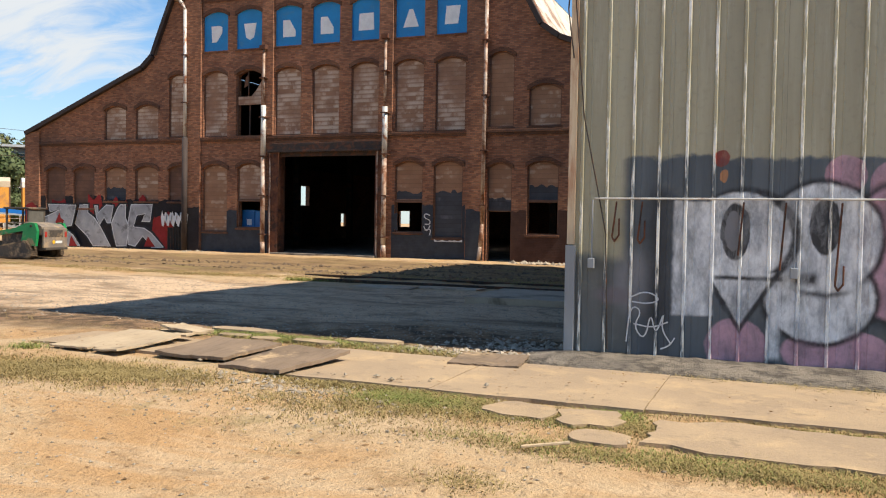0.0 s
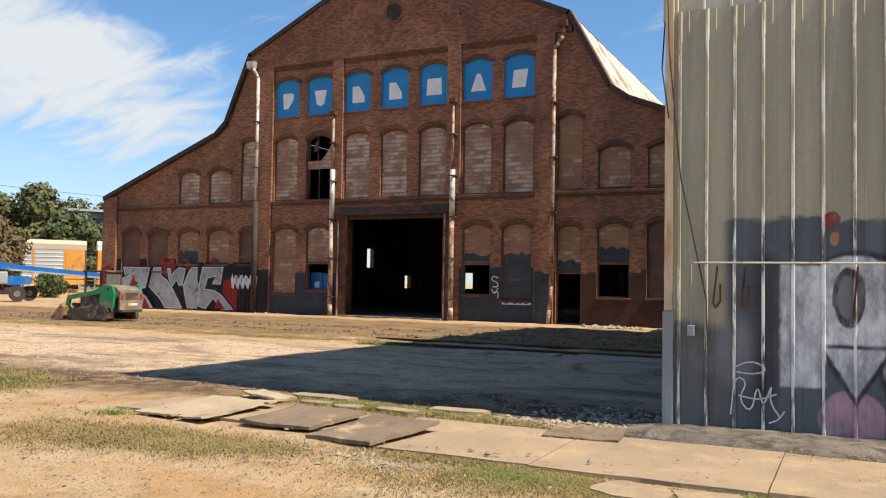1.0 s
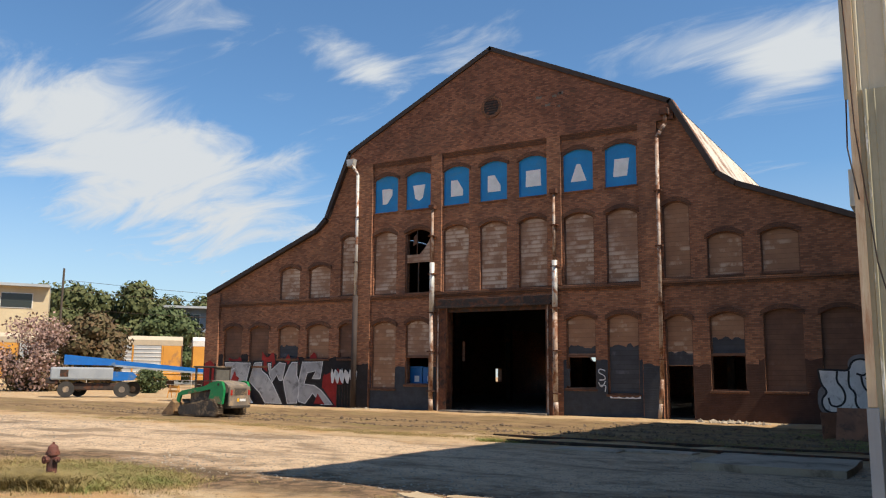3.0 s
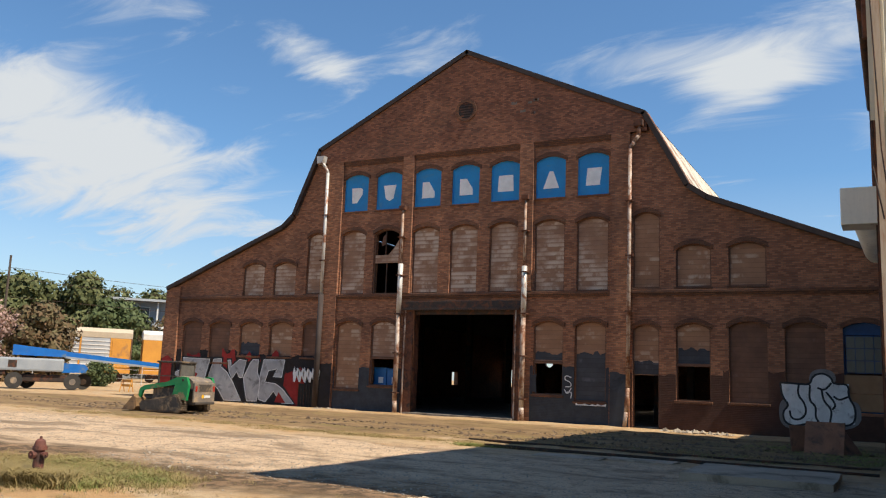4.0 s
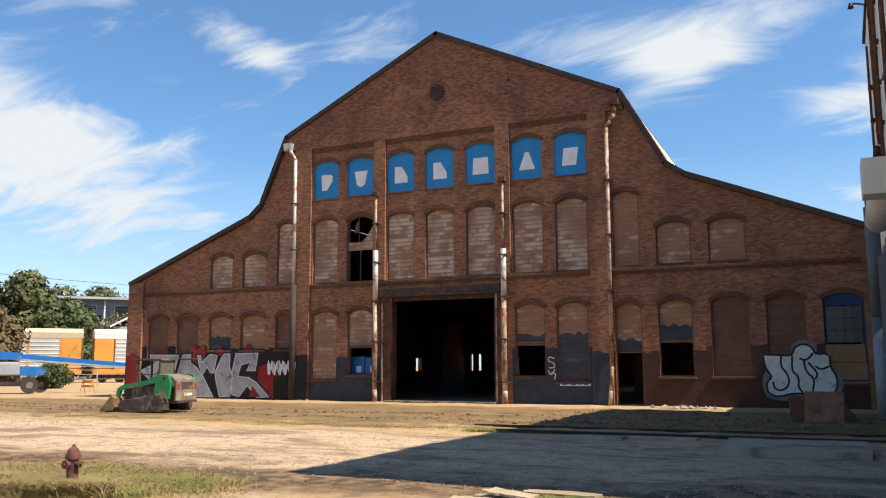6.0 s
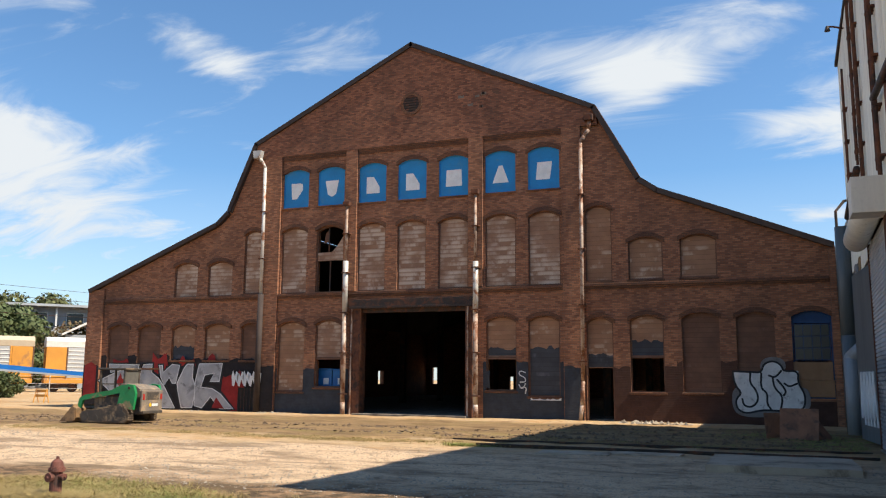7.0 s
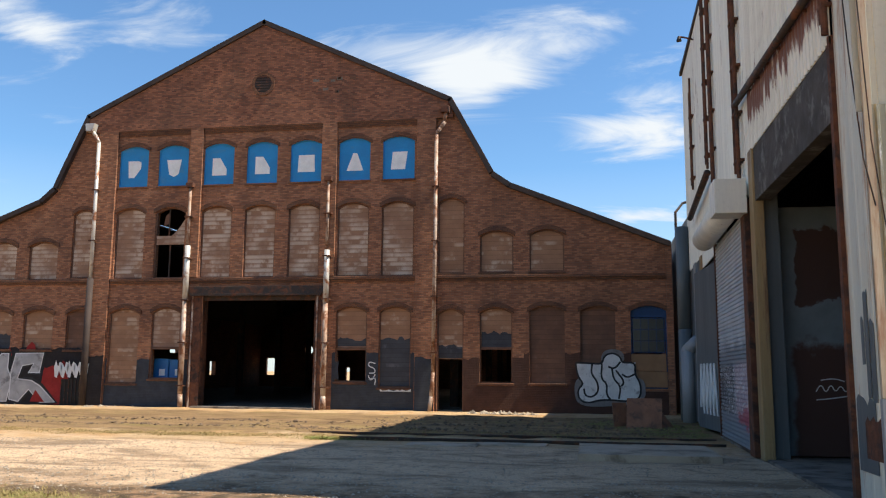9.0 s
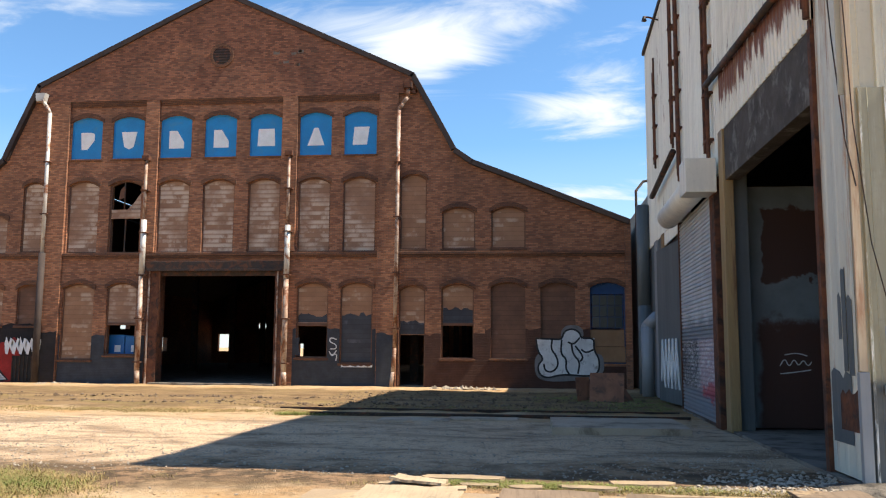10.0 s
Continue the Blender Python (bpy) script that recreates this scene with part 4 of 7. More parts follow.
for line_ in ([(5.62, 1.95), (5.35, 2.05), (5.30, 1.85), (5.60, 1.75), (5.62, 1.55), (5.35, 1.55)], [(5.30, 1.45), (5.45, 1.20), (5.62, 1.50)], [(5.35, 1.30), (5.66, 1.35), (5.60, 1.05)]):
    stroke(line_, 0.045, -0.02, SPRAY_WHITE, scrawl)
patch("paint_patch", ragged(5.85, 7.2, 0.78, 0.86, 77, 0.06, 0.12), -0.075, SPRAY_WHITE, hall)

# ---- metal shed ----
shed = thing("metal_shed", (24, -14, 0), "tall weathered sheet metal shed with open doorway", "shed")
SX, SY0, SY1, TOP = 17.99, -24.80, -4.0, 12.75


def sheet_x(x0, x1, z0, z1, y, t=0.02, rib=0.032, pitch=0.305):
    """A ribbed sheet that faces -y; a rib every pitch."""
    pts, x = [], x0
    while x < x1 - 0.01:
        w = min(pitch, x1 - x)
        pts += [(x, y), (x + w * 0.44, y), (x + w * 0.485, y - rib), (x + w * 0.575, y - rib), (x + w * 0.62, y)]
        for f in (0.85,):
            pts += [(x + w * (f - 0.03), y), (x + w * f, y - 0.006), (x + w * (f + 0.03), y)]
        x += pitch
    pts += [(x1, y), (x1, y + t), (x0, y + t)]
    return prism(pts, z1 - z0, "z", z0)


def sheet_y(y0, y1, z0, z1, x, t=0.02, rib=0.028, pitch=0.19):
    """A ribbed sheet that faces -x."""
    pts, y = [], y0
    while y < y1 - 0.01:
        w = min(pitch, y1 - y)
        pts += [(x, y), (x, y + w * 0.4), (x - rib, y + w * 0.5), (x - rib, y + w * 0.72), (x, y + w * 0.82)]
        y += pitch
    pts += [(x, y1), (x + t, y1), (x + t, y0)]
    return prism(pts, z1 - z0, "z", z0)


def painted_clad():
    """Olive sheet with grey overpaint and large pale sprayed shapes."""
    n = Nodes("sprayed_cladding")
    o = n.add("ShaderNodeTexCoord").outputs["Object"]
    sp = n.add("ShaderNodeSeparateXYZ")
    n.link(o, sp.inputs[0])
    down = n.coord((2.6, 2.6, 0.22))
    wob = n.math("MULTIPLY", n.math("ADD", n.noise(o, 2.2, 5.0, 0.65), -0.5), 0.30)
    wob2 = n.math("MULTIPLY", n.math("ADD", n.noise(o, 5.0, 5.0, 0.65), -0.5), 0.07)
    X = n.math("ADD", n.math("ADD", n.math("MULTIPLY", sp.outputs["X"], 0.95), 1.019), wob2)
    Z = n.math("ADD", n.math("ADD", n.math("MULTIPLY", sp.outputs["Z"], 0.95), 0.079), wob2)
    rough_z = n.math("ADD", sp.outputs["Z"], wob)

    def soft(v, lo, hi):
        return n.span(v, lo, hi)

    def oval(cx, cz, rx, rz, s=0.05):
        a = n.math("MULTIPLY", n.math("ADD", X, -cx), 1 / rx)
        b = n.math("MULTIPLY", n.math("ADD", Z, -cz), 1 / rz)
        d = n.math("SQRT", n.math("ADD", n.math("MULTIPLY", a, a), n.math("MULTIPLY", b, b)), 0)
        return n.span(d, 1 - s, 1 + s, 1.0, 0.0)

    def rect(x0, x1, z0, z1, s=0.02):
        a = n.math("MULTIPLY", soft(X, x0 - s, x0 + s), n.span(X, x1 - s, x1 + s, 1.0, 0.0))
        return n.math("MULTIPLY", a, n.math("MULTIPLY", soft(Z, z0 - s, z0 + s), n.span(Z, z1 - s, z1 + s, 1.0, 0.0)))

    base = n.mix(n.span(n.noise(down, 1.0, 6.0, 0.62), 0.34, 0.66), (0.32, 0.295, 0.205), (0.40, 0.375, 0.265))
    base = n.mix(n.span(n.noise(down, 3.1, 6.0, 0.7), 0.5, 0.75, 0.0, 0.6), base, (0.48, 0.46, 0.36))
    base = n.mix(n.span(n.noise(down, 1.4, 7.0, 0.7), 0.58, 0.75, 0.0, 0.5), base, (0.24, 0.17, 0.08))
    slate = n.mix(n.span(n.noise(down, 1.3, 6.0, 0.65), 0.35, 0.65), (0.065, 0.078, 0.092), (0.105, 0.122, 0.138))
    slate = n.mix(n.span(n.noise(o, 1.3, 6.0, 0.7), 0.55, 0.75, 0.0, 0.6), slate, (0.20, 0.19, 0.165))
    over = n.math("MULTIPLY", n.span(rough_z, 2.36, 2.42, 1.0, 0.0), soft(X, 18.66, 18.80))
    low = n.math("MULTIPLY", n.span(rough_z, 1.15, 1.30, 1.0, 0.0), 0.85)
    col = n.mix(n.math("MAXIMUM", over, low), base, slate)
    white = n.mix(n.span(n.noise(n.coord((1.6, 1.6, 0.7)), 3.0, 7.0, 0.72), 0.35, 0.66), (0.80, 0.81, 0.82), (0.40, 0.415, 0.44))
    pink = n.mix(n.span(n.noise(o, 2.0, 6.0, 0.7), 0.35, 0.68), (0.56, 0.33, 0.40), (0.33, 0.20, 0.245))
    black = (0.018, 0.018, 0.022)
    vee = n.math("MULTIPLY", n.span(n.math("ADD", n.math("ABSOLUTE", n.math("ADD", X, -19.98), 0), n.math("MULTIPLY", Z, -0.62)), -0.36, -0.32, 1.0, 0.0), n.span(Z, 1.10, 1.14, 1.0, 0.0))
    vee_dark = n.math("MULTIPLY", n.span(n.math("ADD", n.math("ABSOLUTE", n.math("ADD", X, -19.98), 0), n.math("MULTIPLY", Z, -0.62)), -0.30, -0.26, 1.0, 0.0), n.span(Z, 1.18, 1.22, 1.0, 0.0))
    grey = (0.20, 0.20, 0.215)
    steps_ = [(oval(18.87, 0.95, 0.24, 0.34, 0.4), grey), (oval(18.62, 0.80, 0.20, 0.10, 0.4), (0.17, 0.15, 0.165)), (rect(18.98, 19.26, 0.5, 2.0, 0.10), (0.032, 0.036, 0.044)),
              (oval(20.98, 2.16, 0.2, 0.2), pink), (oval(21.42, 2.05, 0.22, 0.25), pink), (oval(19.95, 0.30, 0.32, 0.32), pink), (oval(20.95, 0.30, 0.55, 0.26), pink),
              (oval(21.45, 1.35, 0.50, 0.75, 0.08), black), (oval(21.45, 1.35, 0.44, 0.68), pink),
              (oval(20.75, 0.86, 0.58, 0.50), black), (oval(20.75, 0.86, 0.53, 0.45), white), (oval(20.78, 1.50, 0.60, 0.62), black), (oval(20.78, 1.50, 0.545, 0.565), white), (rect(20.40, 21.15, 0.95, 1.35, 0.05), white),
              (oval(20.80, 1.62, 0.15, 0.29), black), (rect(20.50, 20.74, 1.00, 1.12, 0.05), black),
              (vee_dark, black), (oval(20.02, 1.50, 0.56, 0.53), black), (oval(19.97, 1.50, 0.50, 0.475), white), (rect(19.27, 19.70, 0.62, 1.88), white), (vee, white),
              (rect(19.72, 20.40, 1.03, 1.075, 0.02), black), (oval(19.92, 1.55, 0.15, 0.31), black), (oval(19.90, 1.56, 0.085, 0.22), grey),
              (oval(19.76, 2.34, 0.085, 0.085), (0.22, 0.032, 0.022)), (oval(19.79, 2.15, 0.04, 0.07), (0.45, 0.20, 0.08)), (rect(20.27, 20.38, 0.20, 0.95, 0.04), white)]
    rubbed = n.noise(n.coord((3.0, 3.0, 1.1)), 2.0, 7.0, 0.74, 0.3)
    for mask, colour in steps_:
        wear = n.math("MULTIPLY", mask, n.span(rubbed, 0.30, 0.58, 0.45, 0.97))
        col = n.mix(wear, col, colour)
    # Rib crests: broken white wear with the grazing sun's highlight painted in.
    ribs = n.math("PINGPONG", n.math("ADD", sp.outputs["X"], -17.96 - 0.162), 0.1525)
    worn = n.math("MULTIPLY", n.span(ribs, 0.012, 0.020, 1.0, 0.0), n.span(n.noise(n.coord((9.0, 1.0, 1.2)), 1.4, 6.0, 0.7), 0.46, 0.60))
    col = n.mix(n.math("MULTIPLY", worn, 0.95), col, (0.78, 0.77, 0.72))
    col = n.mix(n.span(n.noise(o, 14.0, 6.0, 0.7), 0.5, 0.8, 0.0, 0.25), col, (0.10, 0.095, 0.08))
    n.bump(n.noise(o, 5.0, 4.0), 0.15, 0.02)
    return n.done(col, 0.5, 0.12, 0.45)


CLAD_SPRAY = painted_clad()
LINTEL = mat("grimy_lintel", (0.075, 0.064, 0.052), (0.045, 0.038, 0.032), 2.0, 0.8, 0, 25, 0.4, (0.15, 0.14, 0.125), 0.3, 2.2)
for k in range(10):
    x0 = 17.96 + k * 1.22
    part("sheet", sheet_x(x0, x0 + 1.218, 0.06, 4.86, SY0), CLAD_SPRAY, shed, "ribbed olive sheet with grey and white spray paint")
    part("sheet", sheet_x(x0 - 0.05, x0 + 1.167, 4.80, TOP, SY0 + 0.07), CLAD, shed, "weathered cream ribbed sheet")


def stained_clad():
    """Pale sheet with rust running down from the pipe above the doorway."""
    n = Nodes("rust_run_cladding")
    o = n.coord()
    sp = n.add("ShaderNodeSeparateXYZ")
    n.link(o, sp.inputs[0])
    down = n.coord((3.0, 3.0, 0.18))
    col = n.mix(n.span(n.noise(down, 1.0, 6.0, 0.62), 0.34, 0.66), (0.78, 0.75, 0.65), (0.66, 0.63, 0.54))
    run = n.math("ADD", n.noise(n.coord((5.0, 5.0, 0.5)), 1.3, 7.0, 0.72), n.math("MULTIPLY", n.span(sp.outputs["Z"], 6.2, 7.1), n.span(sp.outputs["Z"], 7.16, 7.45, 0.26, 0.0)))
    col = n.mix(n.span(run, 0.60, 0.70, 0.0, 0.95), col, (0.16, 0.055, 0.032))
    col = n.mix(n.span(n.noise(down, 2.2, 7.0, 0.7), 0.60, 0.74, 0.0, 0.6), col, (0.42, 0.30, 0.17))
    n.bump(n.noise(o, 5.0, 4.0), 0.15, 0.02)
    return n.done(col, 0.6, 0.1, 0.35)


CLAD_RUN = stained_clad()
# corner strip, jamb and side sheets
part("corner_flashing", boxed(SX - 0.03, SX + 0.06, SY0 - 0.045, SY0 + 0.018, 1.36, TOP), FLASHING, shed, "rust-edged corner flashing")
part("corner_plate", boxed(SX - 0.045, SX + 0.075, SY0 - 0.06, SY0 + 0.03, 0.05, 1.35, bevel=0.008), ROLLER, shed, "grey steel plate at the corner foot")
part("sheet", sheet_y(SY0 + 0.02, -23.72, 0.06, TOP, SX, 0.02, 0.007, 0.36), CLAD_CORNER, shed, "pale flat sheet streaked with rust and blue-grey paint")
for y0, y1, z0, z1, m in ((-24.62, -24.45, 1.3, 2.25, CLAD_BLUE), (-24.42, -24.28, 1.35, 2.6, CLAD_BLUE), (-24.25, -24.14, 1.75, 2.3, CLAD_BLUE), (-24.5, -23.8, 0.45, 1.32, CLAD_BLUE), (-24.7, -24.1, 0.62, 1.1, RUST)):
    bm = prism(ragged(y0, y1, z0, z1, int(z1 * 13), 0.07, 0.09), 0.003 + 0.002 * (m is RUST), "x", SX - 0.0125 - 0.002 * (m is RUST))
    part("paint_patch", bm, m, shed)
part("door_jamb", boxed(SX - 0.06, SX + 0.3, -23.72, -23.58, 0.0, 6.2, bevel=0.01), RUST, shed)
part("lintel", boxed(SX - 0.04, SX + 0.25, -23.58, -18.25, 5.02, 6.10, bevel=0.01), LINTEL, shed, "dark grimy lintel over the doorway")
k = -23.72
while k < SY1 - 0.1:
    e = min(k + 1.14, SY1)
    part("sheet", sheet_y(k, e - 0.004, 6.08 if k < -18.4 else 5.30, TOP, SX - (0.05 if k < -18.4 else 0.0)), CLAD_RUN if k < -18.4 else CLAD_SIDE, shed, "pale ribbed sheet streaked with rust")
    k = e
part("post", boxed(SX - 0.08, SX + 0.12, -18.25, -17.85, 0.0, 6.1, bevel=0.012), OCHRE, shed, "steel door post with peeling paint")
part("post", boxed(SX + 0.125, SX + 0.42, -18.1, -17.75, 0.0, 5.2, bevel=0.012), CLAD_BLUE, shed, "grey-blue steel inner post")
part("post", boxed(SX - 0.14, SX + 0.2, -17.60, -17.12, 0.0, 5.2, bevel=0.012), RUST, shed, "steel door post with peeling paint")


def roller_mat():
    n = Nodes("sprayed_roller_door")
    o = n.add("ShaderNodeTexCoord").outputs["Object"]
    sp = n.add("ShaderNodeSeparateXYZ")
    n.link(o, sp.inputs[0])
    z = n.math("ADD", sp.outputs["Z"], n.math("MULTIPLY", n.math("ADD", n.noise(o, 1.6, 5.0), -0.5), 1.1))
    col = n.mix(n.span(n.noise(o, 1.2, 5.0), 0.3, 0.7), (0.56, 0.58, 0.61), (0.46, 0.48, 0.51))
    col = n.mix(n.span(z, 2.1, 2.5, 0.9, 0.0), col, (0.20, 0.225, 0.26))
    scr = n.noise(n.coord((1.0, 1.6, 2.4)), 1.7, 2.0, 0.5, 1.8)
    line = n.span(n.math("ABSOLUTE", n.math("ADD", scr, -0.5), 0), 0.02, 0.045, 1.0, 0.0)
    zone = n.math("MULTIPLY", n.span(sp.outputs["Z"], 0.6, 0.75), n.span(sp.outputs["Z"], 1.75, 1.95, 1.0, 0.0))
    near_half = n.span(sp.outputs["Y"], -14.9, -14.6, 1.0, 0.0)
    col = n.mix(n.math("MULTIPLY", n.math("MULTIPLY", zone, near_half), 0.8), col, (0.50, 0.36, 0.40))
    far_half = n.math("MULTIPLY", zone, n.span(sp.outputs["Y"], -14.6, -14.4))
    col = n.mix(n.math("MULTIPLY", far_half, 0.85), col, (0.035, 0.035, 0.042))
    col = n.mix(n.math("MULTIPLY", n.math("MULTIPLY", zone, line), 0.95), col, (0.72, 0.72, 0.74))
    foot_ = n.math("MULTIPLY", n.math("MULTIPLY", n.span(z, 0.45, 0.55), n.span(z, 0.75, 0.85, 1.0, 0.0)), n.span(sp.outputs["Y"], -15.2, -15.0, 1.0, 0.0))
    col = n.mix(n.math("MULTIPLY", foot_, 0.8), col, (0.42, 0.04, 0.06))
    return n.done(col, 0.5, 0.25, 0.4)


bm = bmesh.new()
prof, z = [], 0.05
while z < 4.95:
    prof += [(SX, z), (SX - 0.045, z + 0.016), (SX - 0.045, z + 0.056), (SX, z + 0.088)]
    z += 0.096
for a, b in zip(prof, prof[1:]):
    bm.faces.new([bm.verts.new(p) for p in ((a[0], -17.12, a[1]), (a[0], -12.05, a[1]), (b[0], -12.05, b[1]), (b[0], -17.12, b[1]))])
bmesh.ops.remove_doubles(bm, verts=bm.verts, dist=0.0005)
bmesh.ops.solidify(bm, geom=bm.faces[:], thickness=0.01)
roll = part("roller_door", bm, roller_mat(), shed, "closed steel roller door with spray tags low down")
part("guide_rail", boxed(SX - 0.08, SX + 0.05, -12.05, -11.93, 0.0, 5.1), RUST, roll)
part("bottom_bar", boxed(SX - 0.05, SX + 0.03, -17.10, -12.06, -0.02, 0.06, bevel=0.01), DARK_STEEL, roll)
part("hood", rod(bmesh.new(), (SX - 0.32, -17.0, 5.24), (SX - 0.32, -11.9, 5.24), 0.30, n=20), CLAD_SIDE, roll, "pale rounded hood of the door roll", smooth=True)
part("end_box", boxed(SX - 0.74, SX - 0.10, -17.75, -17.05, 4.88, 5.60, bevel=0.015), CLAD_SIDE, roll, "pale steel end box of the roller")
# inner leaf, dark inside
LEAF = Nodes("patched_door_leaf")
o_ = LEAF.coord()
sep_ = LEAF.add("ShaderNodeSeparateXYZ")
LEAF.link(o_, sep_.inputs[0])
wob_ = LEAF.math("MULTIPLY", LEAF.math("ADD", LEAF.noise(o_, 1.8, 5.0, 0.6), -0.5), 1.0)
lz, lx = LEAF.math("ADD", sep_.outputs["Z"], wob_), LEAF.math("ADD", sep_.outputs["X"], LEAF.math("MULTIPLY", wob_, 0.4))
leaf_c = LEAF.mix(LEAF.span(LEAF.noise(o_, 0.9, 4.0), 0.4, 0.6), (0.13, 0.165, 0.185), (0.17, 0.21, 0.23))
upper = LEAF.math("MULTIPLY", LEAF.math("MULTIPLY", LEAF.span(lz, 3.0, 3.06), LEAF.span(lz, 4.5, 4.56, 1.0, 0.0)), LEAF.span(lx, 18.72, 18.76))
leaf_c = LEAF.mix(upper, leaf_c, (0.062, 0.034, 0.028))
leaf_c = LEAF.mix(LEAF.math("MULTIPLY", LEAF.span(lz, 2.1, 2.3, 1.0, 0.0), LEAF.span(lx, 18.55, 18.68)), leaf_c, (0.070, 0.036, 0.029))
LEAF.bump(LEAF.noise(o_, 18.0), 0.2, 0.01)
LEAF_M = LEAF.done(leaf_c, 0.6, 0.1, 0.4)
leaf = part("door_leaf", boxed(SX + 0.46, SX + 3.4, -17.70, -17.60, 0.06, 4.98, bevel=0.01), LEAF_M, shed, "open door leaf patched in brown and grey-blue paint")
part("edge_strip", boxed(SX + 0.40, SX + 0.455, -17.74, -17.58, 0.06, 5.0), ROLLER, leaf)
for line_ in ([(19.02, 1.30), (19.12, 1.46), (19.20, 1.26), (19.30, 1.46), (19.38, 1.28), (19.48, 1.44), (19.56, 1.28), (19.64, 1.38)], [(19.02, 1.14), (19.3, 1.17), (19.62, 1.22)], [(19.12, 1.52), (19.36, 1.56), (19.56, 1.50)]):
    stroke(line_, 0.022, -17.712, SPRAY_WHITE, leaf)
# second, leaning door and far panels
part("sheet", sheet_y(-11.9, -8.45, 4.9, 5.295, SX + 0.02), CLAD_SIDE, shed)
door2 = part("side_door", prism([(SX + 0.08, -11.85), (SX + 0.02, -11.85), (SX - 0.30, -8.75), (SX - 0.24, -8.75)], 4.6, "z", 0.08), CLAD_BLUE, shed, "grey-blue sheet door standing ajar, sprayed with a tag")
# Near-black panel in place of the shade behind the ajar door.
part("void_shade_panel", boxed(SX + 0.1, SX + 0.2, -11.9, -8.45, 0.05, 4.9), SHADE_BLACK, shed)
for k in range(5):
    y = -11.4 + k * 0.42
    x = SX + 0.02 - (y + 11.85) * 0.103 - 0.035
    part("spray_line", pipe(bmesh.new(), [(x, y, 0.5), (x - 0.03, y + 0.2, 1.9), (x - 0.05, y + 0.33, 0.7), (x - 0.02, y + 0.1, 1.3)], 0.035, 5), SPRAY_WHITE, door2)
# Dark sheet on these panels puts the far corner's shade into their colour.
for y0, y1, x0, z1, m in ((-8.45, -7.9, -0.05, 5.298, OCHRE), (-7.9, -6.7, 0.0, 5.298, CLAD_BLUE), (-6.7, -6.0, -0.06, 5.298, ROLLER), (-6.0, -4.0, 0.02, 5.298, CLAD_BLUE)):
    part("wall_panel", boxed(SX + x0, SX + 0.12, y0, y1 - 0.004, 0.0, z1, bevel=0.01), m, shed)
duct = part("duct", pipe(bmesh.new(), [(SX - 0.25, -4.3, 0.0), (SX - 0.25, -4.3, 3.2), (SX - 0.25, -4.3, 6.9)], 0.24, 14), CLAD_BLUE, shed, "grey-blue vertical duct", smooth=True)
part("duct", pipe(bmesh.new(), [(SX - 0.3, -5.6, 0.0), (SX - 0.3, -5.6, 2.4), (SX + 0.1, -5.6, 2.8)], 0.22, 14), ROLLER, shed, "pale vertical duct", smooth=True)
# body behind the doorway; near-black linings put the indoor shade into their colour
part("front_shade_lining", boxed(SX + 0.05, 30.0, SY0 + 0.10, SY0 + 0.2, 0.0, TOP), SHADE_BLACK, shed)
part("back_wall", boxed(SX + 0.05, 30.0, SY1 - 0.15, SY1, 0.0, TOP), CLAD_SIDE, shed)
part("side_wall", boxed(29.85, 30.0, SY0 + 0.2, SY1 - 0.15, 0.0, TOP), CLAD_SIDE, shed)
part("roof", boxed(SX - 0.12, 30.1, SY0 + 0.0, SY1 + 0.05, TOP, TOP + 0.15), ROOF_DARK, shed)
part("inner_shade_lining", boxed(SX + 0.3, 29.8, -12.0, -11.94, 0.0, TOP), SHADE_BLACK, shed)
part("floor", boxed(SX - 0.1, 29.8, SY0 + 0.25, -12.05, -0.2, 0.03), CONCRETE_DIRTY, shed)
part("ceiling_shade_lining", boxed(SX + 0.3, 29.8, SY0 + 0.25, -12.05, 7.2, 7.3), SHADE_BLACK, shed)


def ladder_pipes(y, z0, z1, x=-0.16, gap=0.32, r=0.035):
    a = part("riser", pipe(bmesh.new(), [(SX + x, y, z0), (SX + x, y, z1)], r, 8), RUST, shed, "rusty vertical conduit")
    part("riser", pipe(bmesh.new(), [(SX + x, y + gap, z0 + 0.2), (SX + x, y + gap, z1 - 0.4)], r * 0.8, 8), RUST, shed, "rusty vertical conduit")
    z = z0 + 0.4
    while z < z1 - 0.3:
        part("clamp", boxed(SX + x - 0.04, SX, y - 0.05, y + gap + 0.05, z, z + 0.05), RUST, a)
        z += 1.05


ladder_pipes(-7.5, 7.6, 11.4, -0.12)
ladder_pipes(-12.0, 7.2, 12.6, -0.16)
ladder_pipes(-12.8, 6.1, 12.5, -0.12, 0.2, 0.05)
ladder_pipes(-17.2, 5.7, 12.5, -0.14, 0.35, 0.045)
ladder_pipes(-23.72, 6.2, 12.5, -0.10, 0.12, 0.05)
part("pipe_run", pipe(bmesh.new(), [(SX - 0.16, -23.75, 6.98), (SX - 0.16, -17.1, 7.34)], 0.07, 10), DARK_STEEL, shed, "dark horizontal pipe with rusty brackets", smooth=True)
part("pipe_run", pipe(bmesh.new(), [(SX - 0.22, -12.4, 7.0), (SX - 0.22, -7.2, 6.7)], 0.09, 10), DARK_STEEL, shed, "dark horizontal pipe with rusty brackets", smooth=True)
for k in range(7):
    y = -23.6 + k * 0.85
    part("bracket", boxed(SX - 0.19, SX, y, y + 0.04, 6.93 + 0.045 * k, 6.97 + 0.045 * k), RUST, shed)
